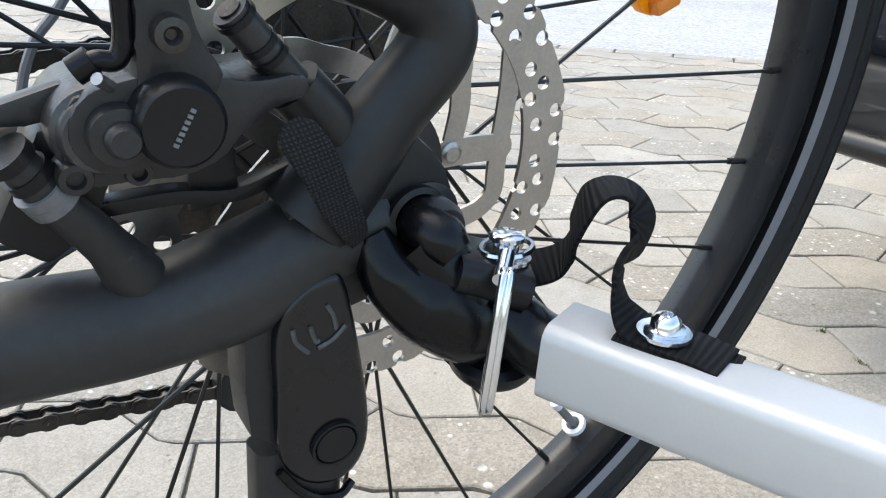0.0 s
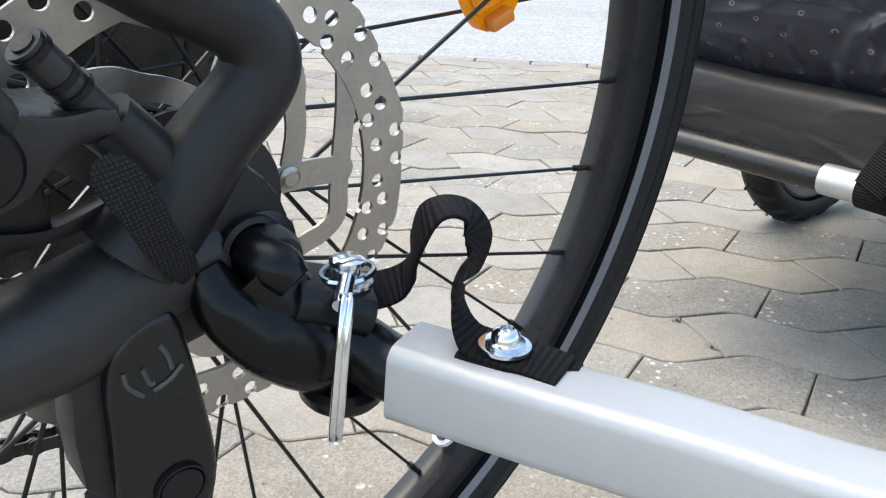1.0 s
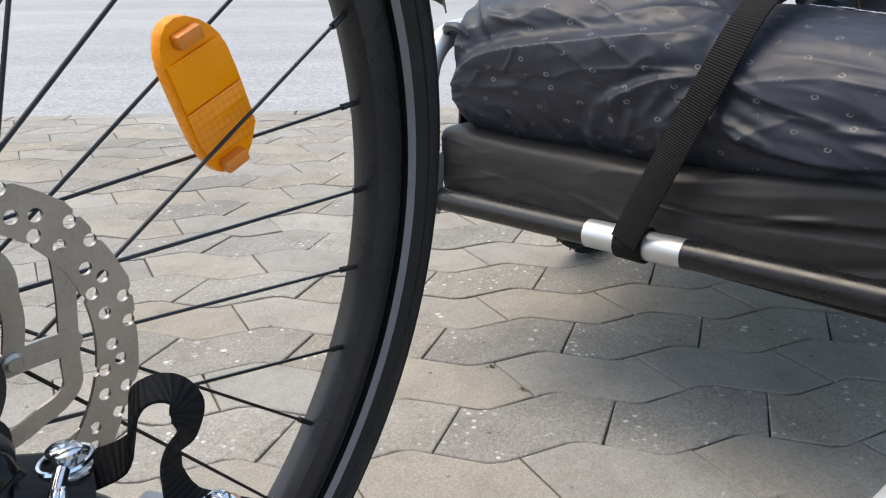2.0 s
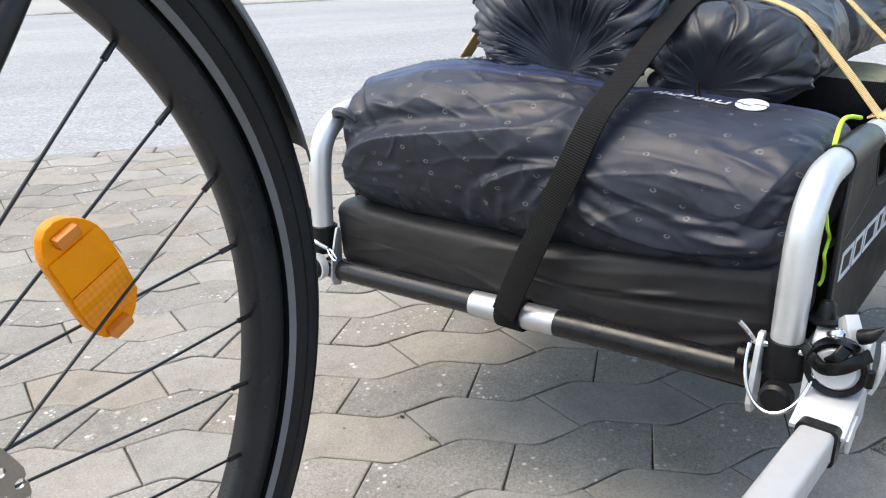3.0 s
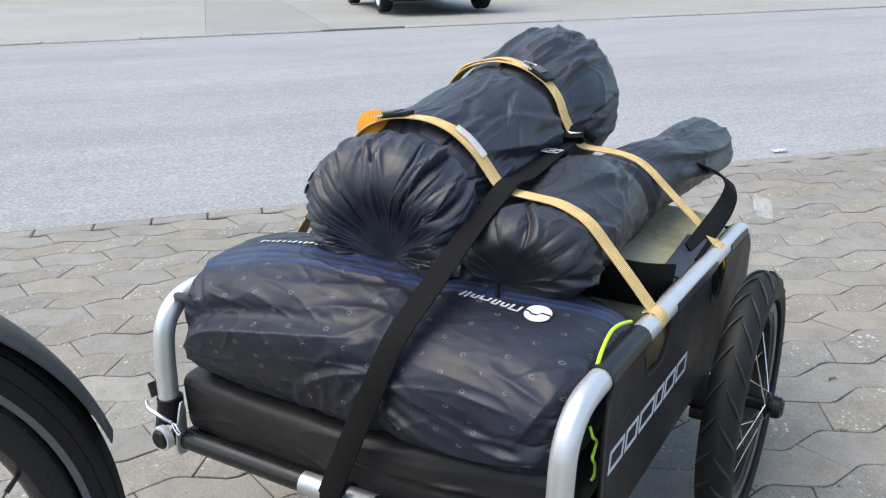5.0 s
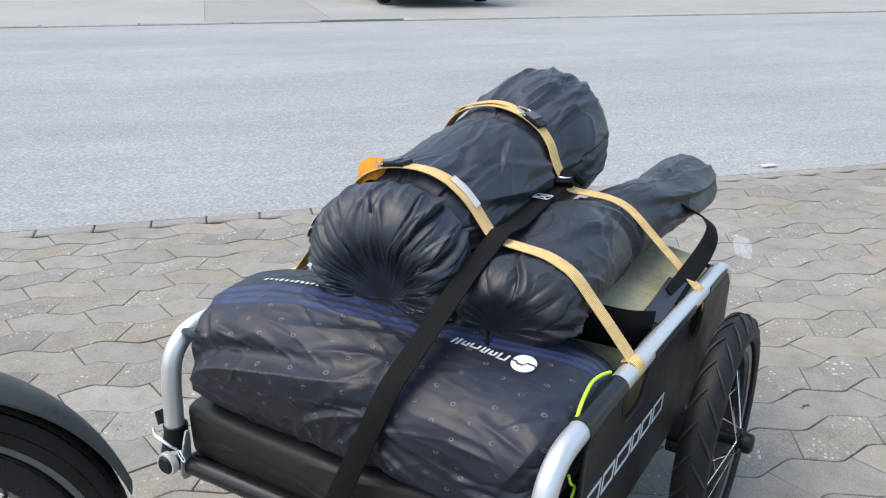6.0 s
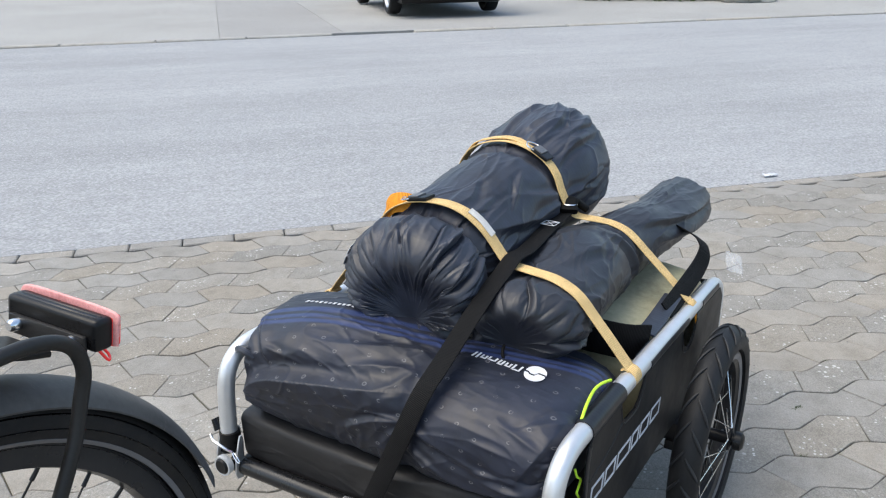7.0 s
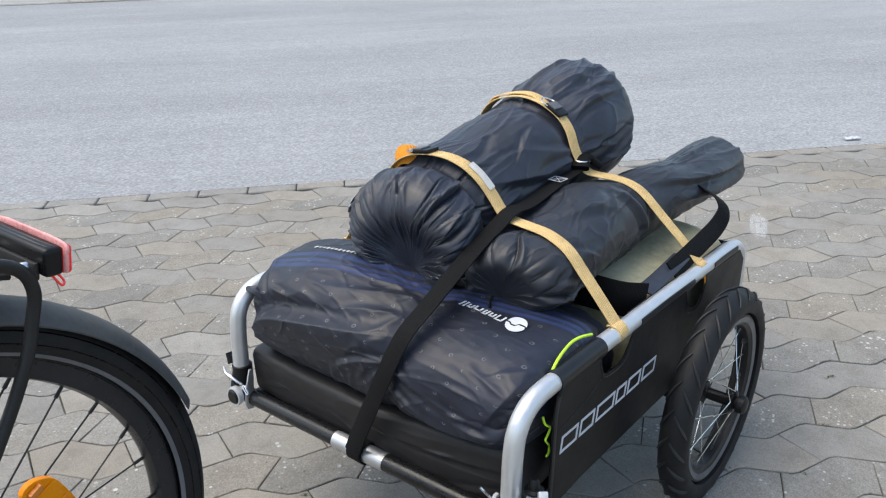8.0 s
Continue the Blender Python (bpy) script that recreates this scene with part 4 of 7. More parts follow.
    way = [(0.030, -0.120, 0.3105), (0.0485, -0.163, 0.309), (0.066, -0.203, 0.308), (0.082, -0.242, 0.3065), (0.101, -0.275, 0.3052), (0.135, -0.306, 0.300), (0.20, -0.330, 0.2875), (0.30, -0.344, 0.267), (0.40, -0.357, 0.250), (0.49, -0.369, 0.236), (0.545, -0.379, 0.229)]
    arm = part("tow_arm", sweep([inv @ Vector(p) for p in way], rounded(0.0265, 0.0265, 0.005, 4), 90), M_ARM, t, "square silver aluminium tow arm")
    part("arm_clip", sweep([inv @ Vector((0.49, -0.369, 0.236)), inv @ Vector((0.502, -0.3712, 0.2345))], rounded(0.031, 0.031, 0.005, 3), 2, raw=True), M_PLASTIC, arm)
    return t


trailer = build_trailer()

# ---- luggage on the trailer (each thing built in the trailer's own axes) ----
TREES = {}


def cast(ob, origin, way):
    """The first place where a ray meets the mesh of ob, in its own axes, and the normal there."""
    if ob.name not in TREES:
        me = ob.data
        TREES[ob.name] = BVHTree.FromPolygons([v.co.copy() for v in me.vertices], [tuple(p.vertices) for p in me.polygons])
    loc, nrm, _, _ = TREES[ob.name].ray_cast(Vector(origin), Vector(way).normalized())
    if loc is not None and nrm.dot(Vector(way)) > 0:
        nrm = -nrm
    return loc, nrm



def noise_at(v, scale, shift):
    """Smooth noise at each row of v (an n x 3 array)."""
    return np.array([noise.noise(Vector(q)) for q in (v * scale + np.array(shift))])


def crease_field(L, W, girth, total, rnd, zones):
    """Sharp tension folds: short ridges with a hollow beside them. zones: count, range along (0 to 1), range round (0 to 1), angle range in degrees, length range, height."""
    h = np.zeros_like(L)
    for count, (s0, s1), (a0, a1), (g0, g1), (l0, l1), high in zones:
        for _ in range(count):
            cl, cw = rnd.uniform(s0, s1) * total, rnd.uniform(a0, a1)
            ang, ln = radians(rnd.uniform(g0, g1)), rnd.uniform(l0, l1)
            amp = high * rnd.uniform(0.4, 1.0)
            wide = rnd.uniform(0.0022, 0.0048) + 0.5 * amp
            bend = rnd.uniform(-2.5, 2.5)
            dw = (W / girth - cw + 0.5) % 1.0 - 0.5
            dx, dy = L - cl, dw * girth
            u = dx * math.cos(ang) + dy * math.sin(ang)
            v = -dx * math.sin(ang) + dy * math.cos(ang) + bend * u * u
            fade = np.clip(1 - (u / (ln / 2)) ** 2, 0, 1) ** 1.2
            ww = wide * (0.5 + 0.5 * fade)
            h += amp * fade * (np.exp(-np.abs(v / ww) ** 1.5) - 0.7 * np.exp(-(((v - 1.9 * ww) / (1.6 * ww)) ** 2)))
    return h


def fold_field(L, W, girth, total, folds):
    """Long folds drawn on purpose: each a line of (along, round) in fractions, its height, its width and how far it overhangs to one side."""
    h = np.zeros_like(L)
    for line, high, wide in folds:
        p = smooth_path([(a * total, b * girth) for a, b in line], 24)
        best, sign, along = np.full_like(L, 9.0), np.zeros_like(L), np.zeros_like(L)
        for i in range(len(p) - 1):
            a, d = p[i], p[i + 1] - p[i]
            n2 = d @ d
            wx = (W - a[1] + girth / 2) % girth - girth / 2
            u = np.clip(((L - a[0]) * d[0] + wx * d[1]) / n2, 0, 1)
            ex, ey = L - a[0] - u * d[0], wx - u * d[1]
            r = np.hypot(ex, ey)
            near = r < best
            best = np.where(near, r, best)
            sign = np.where(near, np.sign(d[0] * ey - d[1] * ex), sign)
            along = np.where(near, (i + u) / (len(p) - 1), along)
        fade = np.clip(np.sin(np.pi * along), 0, 1) ** 0.8
        up = np.exp(-((best / wide) ** 1.3))
        down = np.exp(-((best / (0.28 * wide)) ** 1.2)) - 0.75 * np.exp(-(((best - 0.55 * wide) / (0.5 * wide)) ** 2))
        h += high * fade * np.where(sign >= 0, up, down)
    return h


def pleat_field(S, A, cap, depth, count, rnd):
    """Cloth gathered at a mouth: unequal folds that run out from it, each a sharp hollow beside a rounded ridge."""
    dist = S / max(cap, 1e-6)
    h = np.zeros_like(S)
    for k in range(2 * count):
        fine = k >= count
        th = 2 * math.pi * (k + rnd.uniform(-0.48, 0.48)) / count
        own = depth * (rnd.uniform(0.15, 0.4) if fine else rnd.uniform(0.2, 1.0) ** 1.3)
        reach = rnd.uniform(0.3, 0.8) if fine or k % 3 else rnd.uniform(1.0, 1.9)
        wa, bend, lean = rnd.uniform(0.10, 0.34) * 2 * math.pi / count, rnd.uniform(-0.35, 0.35), rnd.choice((-1, 1))
        da = (A - th - bend * dist - 0.06 * np.sin(5 * dist + k) + math.pi) % (2 * math.pi) - math.pi
        # a fold keeps its own width as it runs out, so it takes less of the angle there
        wa = wa / np.clip(dist, 0.35, 1.4) ** 0.6
        fade = np.clip(dist / 0.10, 0.1, 1) * np.exp(-((dist / reach) ** 2.2))
        h += own * fade * (-np.exp(-np.abs(da / (0.42 * wa))) + 0.6 * np.exp(-np.abs((da - lean * 1.3 * wa) / wa) ** 1.6))
    return h


def sack(name, stations, label, material, category="bag", n=150, m=150, seed=1, front=0.0, back=0.0, cap=(0.12, 0.12), power=2.2, swell=0.006, creases=(), pinch=(), floor=None, sides=None, pleats=22, square=2.0, drop=(0, 0, 0), crumple=0.002, run=(4.0, 22.0, 0.5), folds=(), tuck=0.0):
    """A stuffed cloth bag lofted along its axis. Stations: axis x, y, z and its two half widths. front, back: depth of the gathered pleats at its ends; drop: how far its front mouth hangs from the axis; run: how often the crumples change along it, round it, and their slant; folds: see fold_field."""
    rnd = random.Random(seed)
    p = smooth_path(stations, n)
    fr = frames_along(p[:, :3])
    length = np.r_[0, np.cumsum(np.linalg.norm(np.diff(p[:, :3], axis=0), axis=1))]
    total = length[-1]
    off = np.array((seed * 7.3, seed * 3.1, seed * 1.7))
    s = length / total
    e = np.ones(n)
    lo, hi = s < cap[0], s > 1 - cap[1]
    e[lo] = np.maximum(0, 1 - (1 - s[lo] / cap[0]) ** power) ** (1 / power)
    e[hi] = np.maximum(0, 1 - (1 - (1 - s[hi]) / cap[1]) ** power) ** (1 / power)
    e = np.maximum(e, 0.012)
    ang = 2 * np.pi * np.arange(m) / m
    ca, sa = np.cos(ang), np.sin(ang)
    k = (abs(ca) ** square + abs(sa) ** square) ** (-1 / square)
    side, up, mid = np.array([f[1] for f in fr]), np.array([f[2] for f in fr]), p[:, :3]
    hw, hh = p[:, 3], p[:, 4]
    mid = mid + np.outer(np.where(lo, 1 - e, 0.0), np.array(drop))
    if front:
        # the gathered mouth draws back into the bag
        mid = mid + fr[0][0] * (0.9 * front * np.exp(-((s / (0.028 * cap[0] / 0.16)) ** 2)))[:, None]
    dirs = side[:, None, :] * (ca * k)[None, :, None] * hw[:, None, None] + up[:, None, :] * (sa * k)[None, :, None] * hh[:, None, None]
    v0 = (mid[:, None, :] + dirs).reshape(-1, 3)
    girth = 2 * np.pi * float(np.mean((hw + hh) / 2))
    L = np.repeat(length, m)
    W = np.tile(ang / (2 * np.pi) * girth, n)
    w = swell * (1.5 * noise_at(v0, 5, off) + 0.5 * noise_at(v0, 13, off * 2))
    # fine cloth crumple: long shallow hollows with sharp lines, stronger in patches
    fl, fw, slant = run
    flat = np.stack([fl * L + 0.4 * noise_at(v0, 8, off * 3), fw * (W + slant * L) + 0.9 * noise_at(v0, 6, off * 4), 4.0 * np.cos(W / girth * 2 * np.pi)], -1)
    n1, n2 = noise_at(flat, 1.0, off), noise_at(flat, 2.1, off * 5)
    mask = np.clip(0.5 + 1.1 * noise_at(v0, 7, off * 6), 0.1, 1)
    w = w + crumple * mask * (1.0 - 4.0 * np.minimum(np.abs(n1), 0.35)) + crumple * 0.45 * (1 - mask * 0.5) * (0.8 - 4.0 * np.minimum(np.abs(n2), 0.3))
    # short sharp tucks at all angles, in patches
    bent = np.stack([L + 0.02 * noise_at(v0, 9, off * 7), W + 0.02 * noise_at(v0, 9, off * 8), 0 * L], -1)
    for turn, high in ((0.5, 1.0), (-0.7, 0.8), (1.25, 0.6)):
        c0, s0 = math.cos(turn), math.sin(turn)
        g = np.stack([7.0 * (c0 * bent[:, 0] + s0 * bent[:, 1]), 21.0 * (c0 * bent[:, 1] - s0 * bent[:, 0]), 3.0 * np.cos(W / girth * 2 * np.pi)], -1)
        spot = np.clip(2.2 * noise_at(v0, 6, off * (9 + turn)), 0, 1)
        w = w + tuck * high * spot * (np.exp(-np.abs(noise_at(g, 1.0, off * 2 + turn)) / 0.07) - 0.25)
    w = w + crease_field(L, W, girth, total, rnd, creases)
    S, A = np.repeat(s, m), np.tile(ang, n)
    w = w + fold_field(L, W, girth, total, folds)
    R = np.repeat(hw, m)
    if front:
        w = w + pleat_field(S, A, cap[0], front, pleats, rnd)
    if back:
        w = w + pleat_field(1 - S, A, cap[1], back, pleats, rnd)
    for ps, pd, pw in pinch:
        w = w - pd * np.exp(-(((S - ps) / pw) ** 2))
    rr = np.maximum(0.004, 1 + w / np.maximum(R, 1e-4)) * np.repeat(e, m)
    v = np.repeat(mid, m, 0) + dirs.reshape(-1, 3) * rr[:, None]
    if floor is not None:
        v[:, 2] = np.maximum(v[:, 2], floor)
    if sides:
        v[:, 1] = np.clip(v[:, 1], sides[0], sides[1])
    ids = np.arange(n * m).reshape(n, m)
    nxt = np.roll(ids, -1, 1)
    quads = np.stack([ids[:-1], nxt[:-1], nxt[1:], ids[1:]], -1).reshape(-1, 4)
    me = bpy.data.meshes.new(name)
    me.from_pydata(v.tolist(), [], quads.tolist() + [ids[0][::-1].tolist(), ids[-1].tolist()])
    bm = bmesh.new()
    bm.from_mesh(me)
    bmesh.ops.recalc_face_normals(bm, faces=bm.faces)
    lay = bm.loops.layers.uv.new()
    flat = np.stack([L, W], -1)
    bm.verts.ensure_lookup_table()
    for f in bm.faces:
        ws = [flat[lp.vert.index] for lp in f.loops]
        top = max(q[1] for q in ws)
        for lp, q in zip(f.loops, ws):
            lp[lay].uv = (q[0], q[1] + (girth if top - q[1] > girth / 2 else 0))
    bm.to_mesh(me)
    bm.free()
    me.materials.append(material)
    me.shade_smooth()
    ob = new(name, me)
    ob.matrix_world = TRAILER
    return tagged(ob, label, category)


def round_mark(r, parent, at, turn, label="white printed round mark"):
    """A printed disc with a plain bent bar left out of it."""
    bm = bmesh.new()
    n = 28
    for k in (0, 1):
        ring = []
        for i in range(n):
            a = math.pi * i / (n - 1) + math.pi * k
            ring.append(bm.verts.new((r * math.cos(a), r * math.sin(a) + (0.0016 if k == 0 else -0.0016), 0)))
        inner = [bm.verts.new((x, (0.25 * r * (1 if abs(x / r - 0.25) < 0.3 else -0.6 if x < -0.2 * r else 0.1)) + (0.0016 if k == 0 else -0.0016), 0)) for x in (np.linspace(-0.9, 0.9, 9) * r if k == 0 else np.linspace(0.9, -0.9, 9) * r)]
        bm.faces.new([*ring, *inner])
    for v in bm.verts:
        v.co = Vector((-v.co.y, v.co.x, 0))
    up = bmesh.ops.extrude_face_region(bm, geom=bm.faces[:])
    bmesh.ops.translate(bm, vec=(0, 0, 0.0006), verts=[v for v in up["geom"] if isinstance(v, bmesh.types.BMVert)])
    bmesh.ops.recalc_face_normals(bm, faces=bm.faces)
    return part("round_mark", bm, M_LABEL, parent, label, m=pose(*at, *turn), smooth=False)


def surface_hit(ob, x, y, lo=None, direction=(0, 0, -1), start=None):
    """Height of ob's surface above (x, y), in its own axes."""
    dep = Vector(direction)
    o = Vector(start) if start else Vector((x, y, 2.0))
    loc, nrm = cast(ob, o, dep)
    return (loc, nrm) if loc is not None else (Vector((x, y, 0.4)), Vector((0, 0, 1)))


# folded mat under the bags, showing as a rounded roll along the front
mat = sack("folded_mat", [(0.128, 0.012, 0.269, 0.096, 0.039), (0.128, -0.02, 0.270, 0.101, 0.041), (0.128, -0.15, 0.268, 0.103, 0.041), (0.128, -0.30, 0.270, 0.103, 0.042), (0.130, -0.42, 0.278, 0.104, 0.050), (0.135, -0.515, 0.284, 0.098, 0.054)], "black coated cloth mat folded under the bags", M_MAT, "mat", n=200, m=220, seed=11, cap=(0.02, 0.03), swell=0.0025, floor=0.2315, square=8.5, power=3.5, crumple=0.0009, tuck=0.0012, run=(3.0, 10.0, 0.1), creases=((6, (0.55, 1.0), (-0.1, 0.12), (-10, 14), (0.06, 0.16), 0.0018),), folds=((((0.60, 0.03), (0.8, 0.035), (0.99, 0.05)), 0.0025, 0.018),))

duffel = sack("duffel_bag", [(0.135, 0.022, 0.374, 0.100, 0.068), (0.140, -0.01, 0.378, 0.117, 0.082), (0.143, -0.10, 0.383, 0.127, 0.091), (0.143, -0.20, 0.381, 0.127, 0.089), (0.149, -0.30, 0.375, 0.130, 0.083), (0.155, -0.40, 0.374, 0.140, 0.078), (0.158, -0.48, 0.372, 0.138, 0.074), (0.160, -0.526, 0.366, 0.120, 0.064)], "black printed nylon duffel bag lying across the trailer front", M_DUFFEL, n=360, m=380, seed=5, back=0.011, front=0.010, cap=(0.055, 0.07), swell=0.005, floor=0.303, square=2.6, pinch=((0.59, 0.007, 0.03),), pleats=15, power=2.8, crumple=0.0014, tuck=0.0028, run=(5.0, 12.0, 0.35), creases=((6, (0.50, 0.58), (-0.06, 0.2), (20, 60), (0.02, 0.07), 0.003), (6, (0.6, 0.68), (-0.06, 0.2), (-60, -10), (0.02, 0.08), 0.003), (8, (0.02, 0.2), (-0.08, 0.3), (-40, 20), (0.04, 0.11), 0.0025), (9, (0.2, 0.55), (-0.13, -0.03), (60, 120), (0.02, 0.05), 0.004), (10, (0.84, 1.0), (-0.05, 0.3), (-35, 35), (0.03, 0.10), 0.004), (6, (0.62, 0.9), (-0.02, 0.3), (-30, 60), (0.06, 0.16), 0.002), (12, (0.25, 0.58), (0.2, 0.32), (-30, 30), (0.04, 0.12), 0.004)), folds=(
    (((0.60, 0.115), (0.45, 0.080), (0.30, 0.050), (0.15, 0.025), (0.07, -0.02), (0.0, -0.10)), 0.015, 0.034),
    (((0.59, 0.16), (0.48, 0.14), (0.36, 0.105)), 0.005, 0.018),
    (((0.59, 0.21), (0.50, 0.195), (0.40, 0.165), (0.28, 0.14)), 0.005, 0.018),
    (((0.59, 0.045), (0.50, 0.02), (0.40, -0.04)), 0.005, 0.016),
    (((0.03, 0.18), (0.10, 0.12), (0.16, 0.05)), 0.005, 0.014),
    (((0.58, -0.02), (0.72, -0.06), (0.85, -0.065), (1.0, -0.03)), 0.008, 0.020),
    (((0.59, 0.06), (0.68, 0.02), (0.82, -0.01)), 0.004, 0.016),
    (((0.90, -0.02), (0.94, 0.08), (0.965, 0.19)), 0.005, 0.014)))

tent = sack("tent_bag", [(0.103, -0.231, 0.524, 0.104, 0.086), (0.17, -0.218, 0.525, 0.111, 0.092), (0.25, -0.198, 0.531, 0.109, 0.096), (0.36, -0.198, 0.545, 0.106, 0.096), (0.47, -0.202, 0.566, 0.105, 0.101), (0.56, -0.196, 0.585, 0.110, 0.098), (0.65, -0.202, 0.603, 0.122, 0.114), (0.74, -0.197, 0.617, 0.118, 0.116), (0.80, -0.192, 0.624, 0.098, 0.105)], "long black nylon sack with a gathered drawstring end", M_NYLON, n=380, m=400, seed=2, front=0.034, back=0.006, cap=(0.16, 0.13), power=2.0, swell=0.005, pinch=((0.225, 0.017, 0.03), (0.60, 0.008, 0.022)), pleats=40, drop=(0.050, 0.006, -0.058), crumple=0.0012, tuck=0.0030, run=(5.0, 12.0, 0.1), creases=((16, (0.16, 0.30), (-0.2, 0.7), (-14, 14), (0.05, 0.13), 0.004), (14, (0.25, 0.40), (-0.2, 0.7), (-25, 25), (0.06, 0.15), 0.004), (10, (0.42, 0.62), (-0.2, 0.7), (-30, 30), (0.07, 0.18), 0.004), (30, (0.66, 0.98), (-0.2, 0.7), (-16, 16), (0.06, 0.20), 0.0065)), folds=(
    (((0.27, 0.10), (0.36, 0.07), (0.46, 0.04), (0.58, 0.00)), 0.006, 0.022),
    (((0.62, 0.04), (0.54, 0.07), (0.45, 0.12)), 0.005, 0.02),
    (((0.26, 0.20), (0.33, 0.19), (0.42, 0.22)), 0.004, 0.016),
    (((0.65, 0.10), (0.75, 0.12), (0.88, 0.11)), 0.006, 0.016),
    (((0.65, 0.20), (0.76, 0.19), (0.92, 0.22)), 0.007, 0.018),
    (((0.66, 0.30), (0.78, 0.31), (0.93, 0.28)), 0.006, 0.016),
    (((0.65, 0.00), (0.76, 0.02), (0.88, 0.03)), 0.006, 0.016)))

roll = sack("soft_roll_bag", [(0.168, -0.392, 0.474, 0.076, 0.056), (0.21, -0.385, 0.482, 0.084, 0.060), (0.27, -0.375, 0.486, 0.090, 0.059), (0.34, -0.368, 0.489, 0.092, 0.060), (0.45, -0.367, 0.494, 0.086, 0.071), (0.56, -0.369, 0.487, 0.080, 0.064), (0.67, -0.391, 0.499, 0.064, 0.054), (0.78, -0.402, 0.504, 0.061, 0.047), (0.88, -0.403, 0.504, 0.064, 0.050), (0.985, -0.402, 0.502, 0.064, 0.056)], "charcoal nylon roll bag with a loose folded end", M_ROLL, n=340, m=280, seed=8, front=0.022, cap=(0.10, 0.035), swell=0.006, pleats=17, pinch=((0.14, 0.005, 0.022), (0.49, 0.004, 0.02)), drop=(0.022, 0.016, -0.024), crumple=0.0012, tuck=0.0030, run=(5.0, 11.0, 0.5), creases=((12, (0.06, 0.2), (-0.2, 0.7), (-30, 30), (0.05, 0.12), 0.005), (8, (0.3, 0.5), (-0.2, 0.6), (10, 60), (0.08, 0.2), 0.004), (5, (0.5, 0.65), (-0.2, 0.6), (-50, 0), (0.08, 0.2), 0.005), (8, (0.62, 1.0), (-0.2, 0.6), (-12, 12), (0.1, 0.22), 0.004)), folds=(
    (((0.36, 0.22), (0.42, 0.12), (0.45, 0.02), (0.46, -0.06)), 0.008, 0.024),
    (((0.43, 0.24), (0.47, 0.14), (0.49, 0.04)), 0.006, 0.018),
    (((0.20, 0.20), (0.28, 0.17), (0.36, 0.10)), 0.005, 0.02),
    (((0.55, 0.16), (0.70, 0.09), (0.85, 0.06), (0.99, 0.07)), 0.010, 0.024),
    (((0.60, 0.02), (0.75, -0.03), (0.88, -0.05), (0.99, -0.04)), 0.010, 0.022),
    (((0.66, 0.22), (0.82, 0.24), (0.98, 0.22)), 0.006, 0.02)))
part("drawcord", tube([(0.186, -0.373, 0.462), (0.176, -0.376, 0.458), (0.170, -0.380, 0.452), (0.168, -0.385, 0.446)], 0.0026, 18, 6), M_WEB, roll)

tote = sack("canvas_tote", [(0.372, -0.290, 0.325, 0.225, 0.084), (0.44, -0.290, 0.330, 0.232, 0.094), (0.60, -0.290, 0.332, 0.232, 0.099), (0.755, -0.290, 0.338, 0.232, 0.103)], "khaki canvas tote bag with black webbing handles", M_KHAKI, n=120, m=150, seed=14, cap=(0.06, 0.04), swell=0.006, floor=0.2315, square=5.0, power=3, sides=(-0.521, 0.0), creases=((10, (0.1, 0.9), (0, 0.6), (0, 180), (0.06, 0.15), 0.003),))
part("front_trim", sweep([(0.366, -0.30, 0.424), (0.360, -0.38, 0.428), (0.362, -0.44, 0.428), (0.374, -0.49, 0.424), (0.400, -0.519, 0.420)], rounded(0.004, 0.060, 0.0018, 2), 40, uv=True), M_WEB, tote, "wide black trim along the front rim")
part("side_patch", band([(0.405, -0.512, 0.432), (0.45, -0.512, 0.434), (0.50, -0.511, 0.438), (0.555, -0.510, 0.444)], 0.030, 0.003, 30, side=(0.05, 1.0, 0.15)), M_NYLON, tote, "black reinforcing patch on the near side")
part("handle", band([(0.50, -0.517, 0.436), (0.56, -0.519, 0.446), (0.62, -0.521, 0.456), (0.675, -0.522, 0.467), (0.706, -0.521, 0.483), (0.720, -0.511, 0.497), (0.735, -0.490, 0.504), (0.75, -0.462, 0.508), (0.765, -0.435, 0.505)], 0.034, 0.003, 60, up=(0, -0.8, 0.6)), M_WEB, tote, "black webbing handle standing up")

under = sack("dark_soft_bag", [(0.255, -0.262, 0.31, 0.236, 0.082), (0.30, -0.262, 0.325, 0.246, 0.094), (0.345, -0.262, 0.32, 0.24, 0.084)], "dark nylon bag wedged between duffel and tote", M_NYLON, n=60, m=140, seed=21, cap=(0.25, 0.25), swell=0.006, floor=0.2315, square=3.5, sides=(-0.519, 0.002), creases=((14, (0.1, 0.9), (0, 0.6), (0, 180), (0.06, 0.15), 0.005),))

# printed marks on the duffel and the tent bag
def lying(nrm):
    """Axes of a print that lies on cloth with this normal, its lines along the bag."""
    z = nrm.normalized()
    x = Vector((0, 1, 0)).cross(z).normalized()
    return Matrix((x, z.cross(x), z)).transposed()


